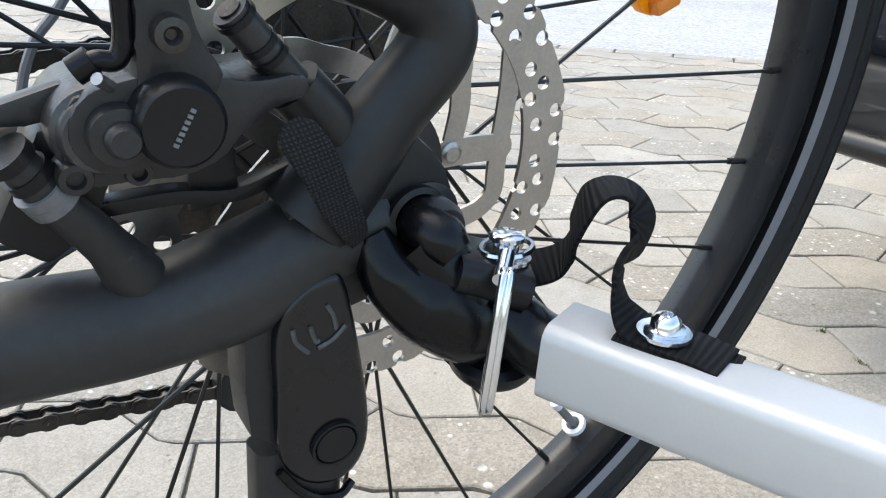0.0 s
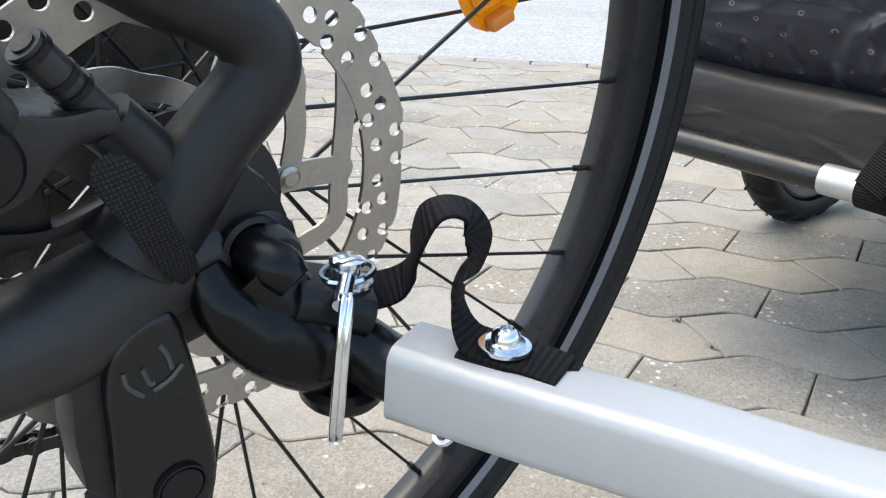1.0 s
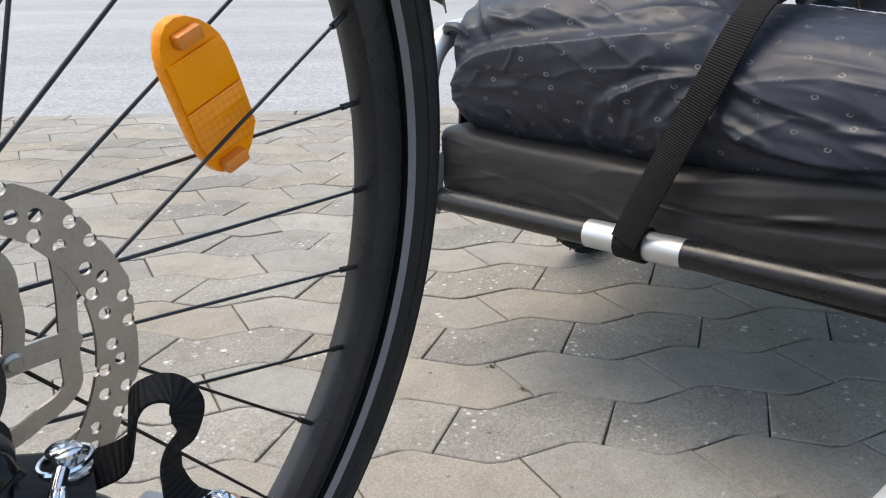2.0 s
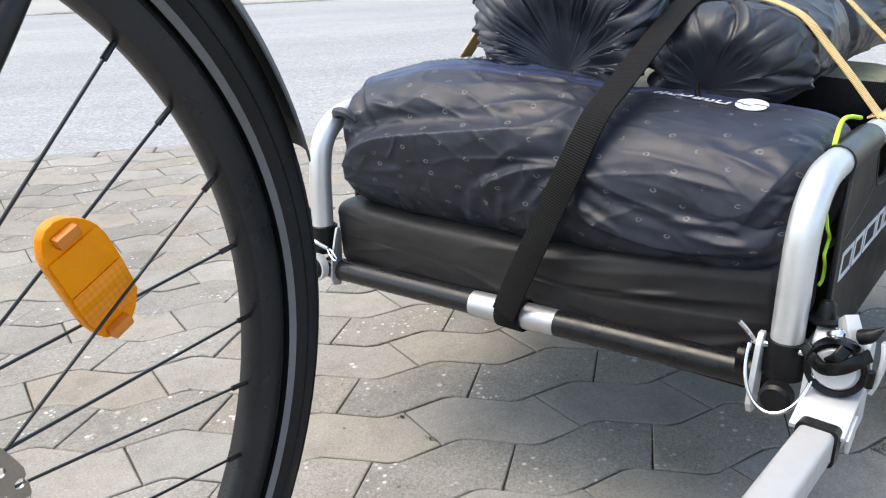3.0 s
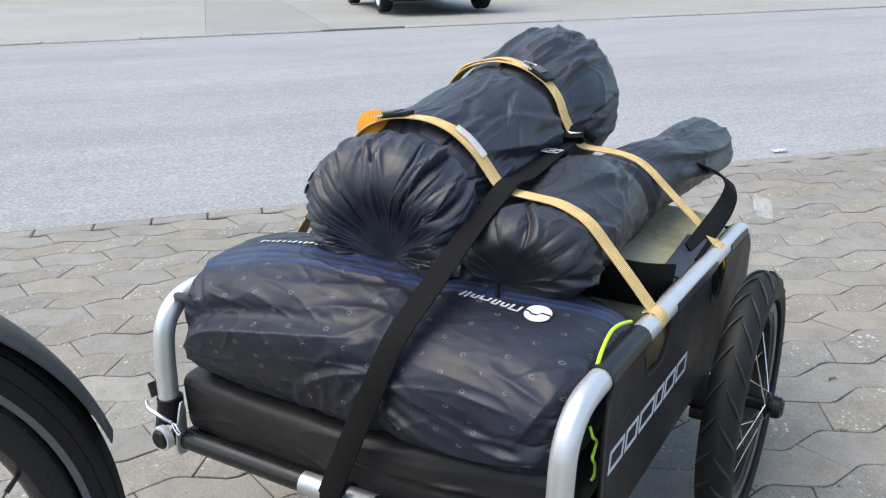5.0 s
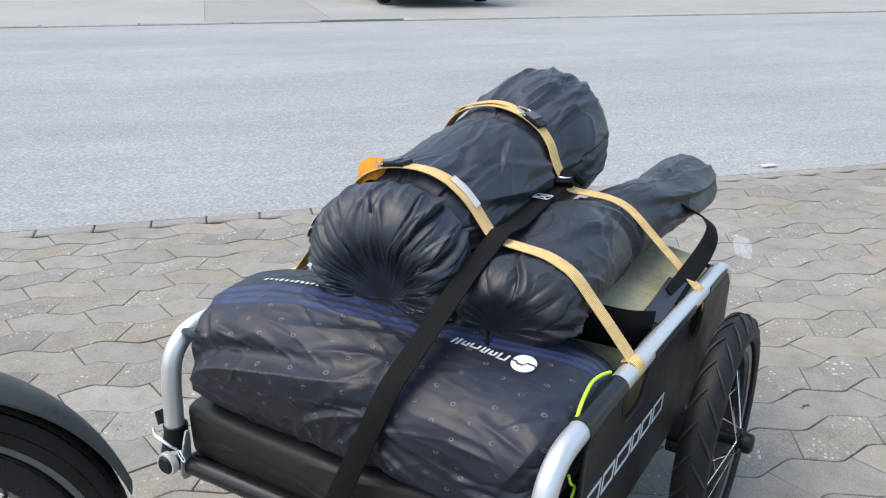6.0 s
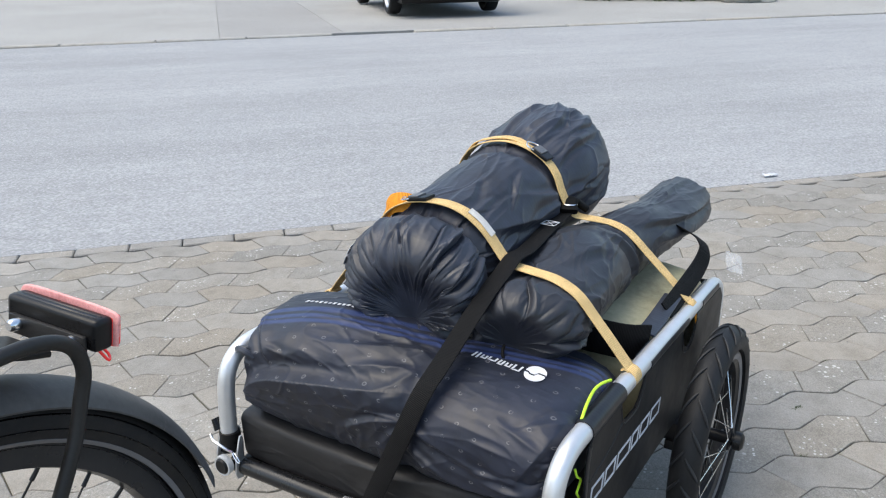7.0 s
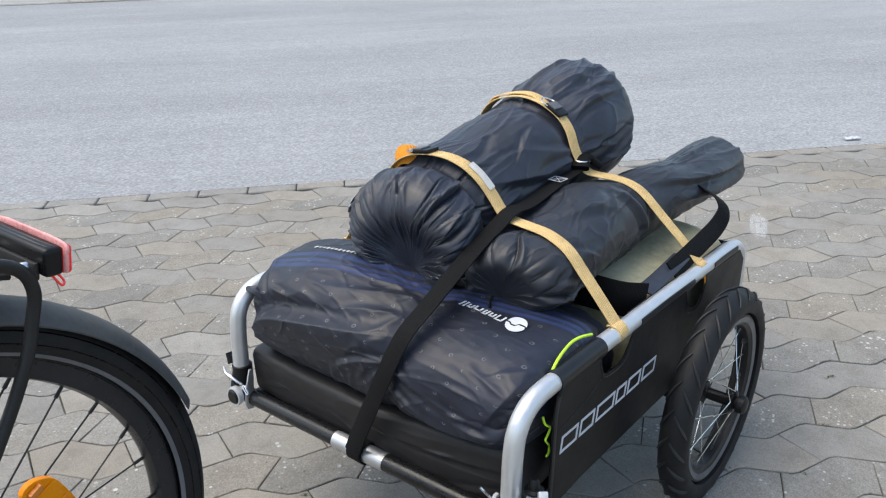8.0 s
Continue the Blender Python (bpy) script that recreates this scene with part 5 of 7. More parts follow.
for ob, x, y, r in ((duffel, 0.150, -0.440, 0.0150),):
    loc, nrm = surface_hit(ob, x, y)
    nrm = (nrm * 0.5 + Vector((-0.18, -0.06, 0.5))).normalized()
    q = lying(nrm).to_euler()
    round_mark(r, ob, loc + nrm * 0.003, [math.degrees(a) for a in q])
    wx = y + 0.022
    for k, (w, h) in enumerate(((0.013, 0.016), (0.009, 0.011), (0.008, 0.015), (0.013, 0.011), (0.009, 0.011), (0.0035, 0.017), (0.0035, 0.017))):
        l2, n2 = surface_hit(ob, 0.152 - 0.0003 * k, wx + w / 2)
        near = [surface_hit(ob, 0.152 - 0.0003 * k + dx, wx + w / 2 + dy) for dx in (-0.008, 0, 0.008) for dy in (-w / 2, 0, w / 2)]
        n2 = sum((n for _, n in near), Vector()).normalized()
        l2 = l2 + n2 * max(0.0, max((p - l2).dot(n2) for p, _ in near))
        q2 = lying(n2).to_4x4()
        bmk = bmesh.new()
        if w > 0.006:
            for dx, dy, bw, bh in ((0, -w / 2 + 0.0014, h, 0.0026), (0, w / 2 - 0.0014, h, 0.0026), (-h / 2 + 0.0012, 0, 0.0024, w)):
                merge(bmk, block((bw, bh, 0.0008), (dx, dy, 0), 0))
        else:
            merge(bmk, block((h, 0.0026, 0.0008), (0, 0, 0), 0))
        part("print_bar", bmk, M_LABEL, ob, "white printed bar", smooth=False, m=Matrix.Translation(l2 + n2 * 0.0010) @ q2)
        wx += w + 0.0026
loc, nrm = surface_hit(tent, 0, 0, start=(0.109, 0.051, 0.633), direction=(0.06, -0.16, -0.08))
round_mark(0.015, tent, loc + nrm * 0.0025, [math.degrees(a) for a in nrm.to_track_quat("Z", "X").to_euler()])
for k in range(14):
    l2, n2 = surface_hit(duffel, 0.141 + 0.0008 * k, -0.045 - 0.0085 * k)
    part("print_bar", block((0.005 if k % 3 else 0.0075, 0.0045, 0.0008), (0, 0, 0), 0), M_LABEL, duffel, "white printed bar", smooth=False, m=Matrix.Translation(l2 + n2 * 0.0012) @ lying(n2).to_4x4())
# loop of the duffel's drawstring and its lime cord
part("drawstring_tab", tube([(0.034, -0.028, 0.413), (0.028, -0.016, 0.421), (0.030, 0.000, 0.421), (0.038, 0.008, 0.415), (0.044, -0.004, 0.417), (0.044, -0.022, 0.415), (0.036, -0.034, 0.406)], 0.0052, 40, 8), M_NYLON, duffel, "folded black drawstring loop")
part("lime_cord", tube([(0.108, -0.526, 0.429), (0.124, -0.524, 0.437), (0.146, -0.521, 0.441), (0.170, -0.519, 0.443), (0.192, -0.521, 0.442), (0.214, -0.525, 0.438)], 0.0022, 40, 8), M_LIME, duffel, "lime green drawcord")
part("lime_cord", tube([(0.077, -0.534, 0.376), (0.082, -0.5355, 0.363), (0.094, -0.536, 0.352), (0.088, -0.536, 0.343), (0.084, -0.536, 0.337), (0.094, -0.536, 0.324), (0.095, -0.5355, 0.311), (0.091, -0.534, 0.306)], 0.0017, 50, 6), M_LIME, duffel, "lime green drawcord")


def drape(points, things, lift=0.003, n=70, knots=(), across=(0.011, 0.0)):
    """A strap's path, held on top of the things under it."""
    path = smooth_path(points, n)
    out = []
    for p in path:
        z = p[2]
        for ob in things:
            for dx, dy in ((0, 0), (across[0], across[1]), (-across[0], -across[1])):
                loc, nrm = cast(ob, (p[0] + dx, p[1] + dy, 2.0), (0, 0, -1))
                if loc is not None and loc.z + lift > z:
                    z = loc.z + lift
        out.append((p[0], p[1], z))
    out = np.array(out)
    # pulled tight between the knots: the upper hull of each stretch
    run = np.r_[0, np.cumsum(np.linalg.norm(np.diff(out[:, :2], axis=0), axis=1))]
    cuts = [0, *sorted(int(np.argmin(abs(out[:, 1] - y))) for y in knots), len(out) - 1]
    for a, b in zip(cuts, cuts[1:]):
        hull = []
        for i in range(a, b + 1):
            while len(hull) > 1 and (out[hull[-1], 2] - out[hull[-2], 2]) * (run[i] - run[hull[-2]]) <= (out[i, 2] - out[hull[-2], 2]) * (run[hull[-1]] - run[hull[-2]]):
                hull.pop()
            hull.append(i)
        out[a : b + 1, 2] = np.interp(run[a : b + 1], run[hull], out[hull, 2])
    # soft bends where it leaves a support
    for _ in range(3):
        out[1:-1, 2] = 0.25 * out[:-2, 2] + 0.5 * out[1:-1, 2] + 0.25 * out[2:, 2]
    return out


def strap_from(path, width, thick, side=None):
    return band([tuple(p) for p in path], width, thick, len(path) * 2, side=side)


def lashing(name, pts, things, buckles, label, turn_rail, label_at=None, tails=False):
    st = empty(name, TRAILER)
    tagged(st, label, "strap", "lashing straps")
    path = drape(pts, things, 0.0035, knots=(turn_rail,))
    part("webbing", strap_from(path, 0.0275, 0.0022, side=(1, 0, 0)), M_YELLOW, st, "faded yellow webbing")
    for y in (YN, YF):
        s = -1 if y == YN else 1
        x = pts[0][0] if y == YN else pts[-1][0]
        wrap = [(x, y + 0.0148 * math.cos(a) * s, RAIL + 0.002 + 0.0148 * math.sin(a)) for a in np.linspace(2.2, -1.3, 12)]
        part("rail_loop", band(wrap, 0.0255, 0.0022, 40, side=(1, 0, 0)), M_YELLOW, st, "yellow loop round the rail")
        if tails:
            part("strap_end", band([(x, y + s * 0.016, RAIL - 0.002), (x + 0.004, y + s * 0.0185, RAIL - 0.02), (x + 0.006, y + s * 0.016, RAIL - 0.042)], 0.018, 0.002, 14, side=(1, 0, 0)), M_ORANGE, st, "orange strap end")
    for (bx, by, bz), ang in buckles:
        k = int(np.argmin(abs(path[:, 1] - by)))
        along = Vector(path[k + 1] - path[k - 1]).normalized()
        flat = Vector((1, 0, 0))
        mm = Matrix((flat, along, flat.cross(along))).transposed().to_4x4()
        mm.translation = Vector(path[k]) + flat.cross(along) * 0.004
        b = part("buckle", block((0.030, 0.036, 0.006), (0, 0, 0), 0.002, 2), M_PLASTIC, st, "dark cam buckle", m=mm)
        part("buckle_lever", block((0.026, 0.018, 0.003), (0, 0.006, 0.004), 0.001, 2), M_GREY, b, "steel lever plate")
        part("buckle_wire", tube([(-0.015, 0.012, 0.001), (-0.014, 0.026, 0.0), (0, 0.034, 0.0), (0.014, 0.026, 0.0), (0.015, 0.012, 0.001)], 0.0014, 24, 6), M_CHROME, b, "bent steel wire")
    if label_at:
        lo, hi = label_at
        tag = [tuple(q + np.array((0.006, 0, 0.004))) for q in path if hi <= q[1] <= lo][::3]
        part("strap_label", band(tag, 0.015, 0.0012, 24, side=(1, 0, 0.1)), M_TAG, st, "white sewn label")
    return st


front_lash = lashing("lashing_strap", [(0.275, YN - 0.002, 0.431), (0.273, -0.505, 0.456), (0.272, -0.462, 0.488), (0.273, -0.424, 0.515), (0.276, -0.387, 0.536), (0.281, -0.345, 0.546), (0.287, -0.308, 0.553), (0.280, -0.275, 0.588), (0.272, -0.240, 0.606), (0.265, -0.19, 0.618), (0.264, -0.14, 0.606), (0.268, -0.10, 0.57), (0.274, -0.06, 0.51), (0.28, YF, 0.431)], [tent, roll], [((0.264, -0.175, 0.62), 0)], "yellow lashing strap over the bags with an orange tail", -0.318, (-0.246, -0.300))
rear_lash = lashing("lashing_strap", [(0.578, YN - 0.005, 0.431), (0.575, -0.500, 0.462), (0.571, -0.455, 0.500), (0.568, -0.415, 0.532), (0.562, -0.378, 0.552), (0.540, -0.340, 0.559), (0.526, -0.309, 0.578), (0.528, -0.292, 0.612), (0.529, -0.270, 0.645), (0.530, -0.225, 0.676), (0.532, -0.163, 0.680), (0.535, -0.11, 0.655), (0.555, -0.06, 0.57), (0.58, YF, 0.431)], [tent, roll], [((0.529, -0.262, 0.65), 0)], "yellow lashing strap over the rear of the bags", -0.322, tails=True)
part("orange_tail", band([(0.283, -0.164, 0.604), (0.274, -0.158, 0.616), (0.266, -0.144, 0.621), (0.264, -0.126, 0.617), (0.268, -0.112, 0.603), (0.276, -0.102, 0.584), (0.280, -0.090, 0.560)], 0.032, 0.002, 60, side=(0.35, 0.2, 1)), M_ORANGE, front_lash, "bulging orange strap tail")
part("strap_tail", band([(0.540, -0.268, 0.649), (0.541, -0.236, 0.674), (0.540, -0.190, 0.688), (0.541, -0.130, 0.676), (0.545, -0.105, 0.655)], 0.0255, 0.0022, 40, side=(1, 0.1, 0)), M_YELLOW, rear_lash, "loose yellow strap end over the webbing")

hold = empty("hold_down_strap", TRAILER)
tagged(hold, "black webbing strap from the front bar over the duffel", "strap")
_path = drape([(-0.008, -0.262, 0.242), (-0.005, -0.276, 0.28), (0.000, -0.292, 0.32), (0.006, -0.308, 0.36), (0.014, -0.324, 0.41), (0.034, -0.336, 0.452), (0.07, -0.338, 0.468), (0.14, -0.336, 0.482), (0.22, -0.335, 0.516), (0.28, -0.333, 0.546), (0.36, -0.328, 0.556), (0.447, -0.320, 0.562), (0.53, -0.315, 0.574)], [duffel, roll], 0.004, 90, knots=(), across=(0.0, 0.012))
_path[:, 2] += 0.010 * np.exp(-(((_path[:, 0] - 0.285) / 0.035) ** 2))  # over the yellow strap
part("webbing", strap_from(_path, 0.030, 0.0024, side=(0.1, 1, 0)), M_WEB, hold, "black ribbed webbing")
part("bar_loop", band([(0.0105 + 0.0165 * math.cos(a), -0.264, 0.2385 + 0.0165 * math.sin(a)) for a in np.linspace(2.6, 2.6 + 2 * math.pi, 24)], 0.030, 0.0024, 60, side=(0, 1, 0)), M_WEB, hold, "strap wrapped round the bar")
_c = Vector((0.447, -0.320, 0))
_c.z = float(np.interp(0.447, _path[:, 0], _path[:, 2])) + 0.0050
_st = bmesh.new()
for a, b in (((-1, -1), (1, -1)), ((1, -1), (1, 1)), ((1, 1), (-1, 1)), ((-1, 1), (-1, -1)), ((-1, -1), (1, 1)), ((1, -1), (-1, 1))):
    merge(_st, rod(_c + Vector((a[0] * 0.012, a[1] * 0.012, 0)), _c + Vector((b[0] * 0.012, b[1] * 0.012, 0)), 0.0007, 5))
part("box_stitch", _st, M_LABEL, hold, "white crossed box stitching")
part("end_ring", tube([(0.528 + 0.012 * math.cos(a), -0.312 + 0.02 * math.sin(a), 0.586) for a in np.linspace(0, 6.28, 17)], 0.002, 40, 6), M_CHROME, hold, "steel wire ring")
part("strap_knot", sweep([(0.512, -0.325, 0.576), (0.532, -0.316, 0.588), (0.552, -0.318, 0.586), (0.566, -0.335, 0.572)], rounded(0.032, 0.012, 0.005), 20), M_WEB, hold)

film = scrap("plastic_scrap", (0, 0, 0), (0.05, 0.035), M_FILM, "clear plastic film scrap caught on the trailer's rear corner", 6)
film.matrix_world = TRAILER @ pose(0.808, -0.556, 0.437, 20, -30, 20)

# ---- bicycle (built round its rear axle: x to the rear, y away from the near side, z up) ----
BIKE = pose(0, 0, 0.356, 4.41, 0, 0)
NIP, TYRE_R, TYRE_W = 0.288, 0.357, 0.049


def bike_wheel(bike):
    w = TYRE_W / 2
    prof = [(TYRE_R - w + w * math.sin(radians(a)), w * math.cos(radians(a))) for a in np.linspace(215, -35, 34)]
    tyre = part("rear_wheel", lathe(prof, 128), M_TYRE, bike, "rear wheel with a black tyre and a grey reflective line")
    for s in (-1, 1):
        a = radians(139)
        r0, y0 = TYRE_R - w, w
        ring = [(r0 + (y0 + 0.0004) * math.sin(math.acos(c)) * (-1), s * (y0 + 0.0004) * c) for c in (0.70, 0.745, 0.79, 0.835)]
        ring += [(r + 0.0006, y * 0.97) for r, y in ring[::-1]]
        part("reflective_line", lathe(ring, 128), M_STRIPE, tyre, "thin grey reflective line")
        for k in (-58, -10, 18):
            c = math.cos(radians(k))
            rr = r0 + (w + 0.0002) * math.sin(radians(k))
            part("tyre_rib", lathe([(rr - 0.0009, s * (w * c - 0.0004)), (rr, s * (w * c + 0.0009)), (rr + 0.0009, s * (w * c - 0.0004))], 128), M_RUBBER, tyre)
    rim = [(NIP + 0.0015, -0.003), (NIP + 0.0045, -0.0105), (0.312, -0.0135), (0.3145, -0.0125), (0.308, -0.009), (0.3, 0), (0.308, 0.009), (0.3145, 0.0125), (0.312, 0.0135), (NIP + 0.0045, 0.0105), (NIP + 0.0015, 0.003)]
    part("rim", lathe(rim, 128), M_RIM, tyre, "dull black rim")
    hub = [(0, -0.062), (0.008, -0.062), (0.0085, -0.05), (0.016, -0.047), (0.016, -0.04), (0.030, -0.036), (0.030, -0.032), (0.018, -0.027), (0.014, 0.0), (0.018, 0.018), (0.030, 0.022), (0.030, 0.026), (0.016, 0.03), (0.016, 0.06), (0, 0.06)]
    part("hub", lathe(hub, 40, closed=False), M_DARK, tyre, "black hub")
    for k in range(32):
        a = radians(11.08 - 11.25 * k)
        lead = 1 if k % 4 < 2 else -1
        yf = 0.024 if k % 2 == 0 else -0.034
        h = a + lead * radians(72)
        p0 = Vector((0.027 * math.cos(h), yf, 0.027 * math.sin(h)))
        p1 = Vector((NIP * math.cos(a), 0.002 if k % 2 == 0 else -0.002, NIP * math.sin(a)))
        d = (p1 - p0).normalized()
        sp = part("spoke", rod(p0, p1, 0.00105, 6), M_SPOKE, tyre)
        part("nipple", rod(p1 - d * 0.011, p1 + d * 0.004, 0.0021, 8, 0.0018), M_SPOKE, tyre)
    va = pose(0, 0, 0, 0, 50.9, 0)
    valve = part("valve", lathe([(0, 0.253), (0.0022, 0.253), (0.0026, 0.262), (0.003, 0.288), (0, 0.288)], 12, "x", closed=False), M_GREY, tyre, "tyre valve with a white collar", m=va)
    part("valve_collar", lathe([(0.0045, 0.2795), (0.0075, 0.2795), (0.0078, 0.2825), (0.0045, 0.2825)], 24, "x"), M_LABEL, valve, "white plastic collar")
    part("valve_cap", lathe([(0, 0.249), (0.003, 0.2495), (0.0032, 0.2555), (0, 0.256)], 12, "x", closed=False), M_LABEL, valve, "white valve cap")
    # amber reflector clipped between two spokes
    o = [(-0.044, 0.003), (-0.0345, 0.0155), (-0.022, 0.0220), (0.0, 0.0228), (0.027, 0.0218), (0.040, 0.0116), (0.0436, 0.0010), (0.040, -0.0106), (0.0314, -0.015), (0.0188, -0.0175), (-0.002, -0.0174), (-0.0228, -0.0170), (-0.0317, -0.0153), (-0.0425, -0.0088)]
    rp = pose(0.1675, 0.0, 0.0766, 0, 67.7, 0)
    ref = part("spoke_reflector", slab(softened(o, 1), -0.0035, 0.004, 0.0012), M_AMBERSMOOTH, tyre, "amber plastic spoke reflector", m=rp)
    part("smooth_face", slab([(0.000, -0.0158), (0.000, 0.0212), (-0.021, 0.0205), (-0.0255, 0.0170), (-0.0255, -0.0154)], -0.0052, -0.0030, 0.0006), M_AMBERSMOOTH, ref, "raised plain amber face")
    part("prism_face", slab([(0.0008, -0.0158), (0.0008, 0.0212), (0.026, 0.0202), (0.0305, 0.0165), (0.0290, -0.0138), (0.0190, -0.0160)], -0.0052, -0.0030, 0.0006), M_AMBER, ref, "amber face of small prisms")
    for x, z in ((-0.0340, 0.0006), (0.0358, -0.0018)):
        part("clip", block((0.0072, 0.008, 0.0150), (x, -0.006, z), 0.0015, 2), M_CLIP, ref, "duller orange spoke clip")
    return tyre


def brake_rotor(bike):
    """Slotted steel disc: outer ring with drilled holes and a wavy rim, on a carrier with swept arms."""
    bm = bmesh.new()
    r0, r1 = 0.0665, 0.0855
    th = 0.0009
    holes = []
    for s in range(12):
        base = s * 30
        for da, r in ((2, 0.082), (8, 0.0725), (10.5, 0.082), (17, 0.0705), (20, 0.0775), (26, 0.0735)):
            holes.append(((base + da), r))
    # ring as a grid; cells inside a hole are left open, their rims follow below
    nr = 16
    def inside(a, r):
        for ha, hr in holes:
            d = (a - ha + 180) % 360 - 180
            if abs(d) < 5 and math.hypot(radians(d) * hr, r - hr) < 0.0026:
                return True
        return False
    def outer(a):
        return r1 + 0.0016 * (1 - abs(((a % 30) / 15) - 1) ** 0.6 * 1.2)
    vert = {}
    def vtx(i, j):
        key = (i % n2, j)
        if key not in vert:
            a = (i % n2) * 360 / n2
            r = r0 + (outer(a) - r0) * j / nr
            vert[key] = bm.verts.new((r * math.cos(radians(a)), 0, r * math.sin(radians(a))))
        return vert[key]
    n2 = 480
    for i in range(n2):
        for j in range(nr):
            a = (i + 0.5) * 360 / n2
            r = r0 + (outer(a) - r0) * (j + 0.5) / nr
            if not inside(a, r):
                bm.faces.new((vtx(i, j), vtx(i + 1, j), vtx(i + 1, j + 1), vtx(i, j + 1)))
    # pull the rims of the holes onto true circles
    for e in bm.edges:
        if e.is_boundary:
            for v in e.verts:
                a, r = math.degrees(math.atan2(v.co.z, v.co.x)), math.hypot(v.co.x, v.co.z)
                for ha, hr in holes:
                    d = (a - ha + 180) % 360 - 180
                    if abs(d) < 5:
                        c = Vector((hr * math.cos(radians(ha)), 0, hr * math.sin(radians(ha))))
                        if (v.co - c).length < 0.0045:
                            v.co = c + (v.co - c).normalized() * 0.0028
    up = bmesh.ops.extrude_face_region(bm, geom=bm.faces[:])
    bmesh.ops.translate(bm, vec=(0, 2 * th, 0), verts=[v for v in up["geom"] if isinstance(v, bmesh.types.BMVert)])
    bmesh.ops.recalc_face_normals(bm, faces=bm.faces)
    rot = part("brake_rotor", bm, M_STEEL, bike, "drilled steel brake rotor with wavy rim", m=pose(0, -0.0505, 0))
    pol = lambda r, a: (r * math.cos(radians(a)), r * math.sin(radians(a)))  # noqa: E731
    for k in range(5):
        o = k * 72
        limb = [pol(0.0695, o + 35), pol(0.0625, o + 24), pol(0.0571, o + 11), pol(0.0552, o - 5), pol(0.0568, o - 16), pol(0.053, o - 24), pol(0.047, o - 31), pol(0.041, o - 43), pol(0.0332, o - 65)]
        part("carrier_arm", slab(ribbon_outline(limb, 0.0082, 50), 0.0003, 0.0017), M_STEEL, rot, smooth=False)
        part("carrier_arm", slab(ribbon_outline([pol(0.031, o + 7), pol(0.0442, o + 5), pol(0.056, o + 3)], 0.0105), 0.0002, 0.0018), M_STEEL, rot, smooth=False)
        x, z = pol(0.0332, o + 7)
        part("rivet", lathe([(0, -0.0016), (0.0028, -0.0016), (0.0036, -0.0008), (0.0045, -0.0006), (0.0045, 0.0006), (0, 0.0006)], 18, closed=False), M_STEEL, rot, m=pose(x, 0, z))
    part("carrier_hub", lathe([(0.015, -0.004), (0.029, -0.0006), (0.029, 0.0028), (0.015, 0.004)], 48), M_DARK, rot)
    return rot


def cassette(bike):
    cs = None
    for i, (r, teeth) in enumerate(((0.066, 32), (0.058, 28), (0.051, 24), (0.045, 21), (0.038, 18))):
        o = []
        for k in range(teeth * 4):
            a = 2 * math.pi * k / (teeth * 4)
            rr = r + (0.003 if k % 4 in (0, 1) else -0.002)
            o.append((rr * math.cos(a), rr * math.sin(a)))
        bm = slab(o, 0.030 + i * 0.0045, 0.032 + i * 0.0045)
        ob = part("cassette" if cs is None else "sprocket", bm, M_CHAIN, bike if cs is None else cs, "dark toothed sprockets" if cs is None else "", smooth=False)
        cs = cs or ob
    return cs


def chain_run(bike, a, b, name):
    """A run of roller chain: paired link plates and rollers."""
    a, b = Vector(a), Vector(b)
    d = (b - a)
    count = int(d.length / 0.0127)
    d.normalize()
    up = Vector((0, 1, 0)).cross(d)
    turn = Matrix((d, Vector((0, 1, 0)), -up)).transposed().to_4x4()
    bm = bmesh.new()
    for i in range(count):
        c = a + d * (i + 0.5) * 0.0127
        yy = 0.0036 if i % 2 else 0.0026
        o = ribbon_outline([(-0.0064, 0), (0, 0), (0.0064, 0)], 0.0085, 8, 4)
        o = [(x, z * (0.78 if abs(x) < 0.003 else 1)) for x, z in o]
        for s in (-1, 1):
            merge(bm, slab(o, s * yy - 0.0005, s * yy + 0.0005), Matrix.Translation(c) @ turn)
        merge(bm, rod(c - d * 0.00635 + Vector((0, -0.0046, 0)), c - d * 0.00635 + Vector((0, 0.0046, 0)), 0.0028, 10))
    return part(name, bm, M_CHAIN, bike, "oily roller chain")


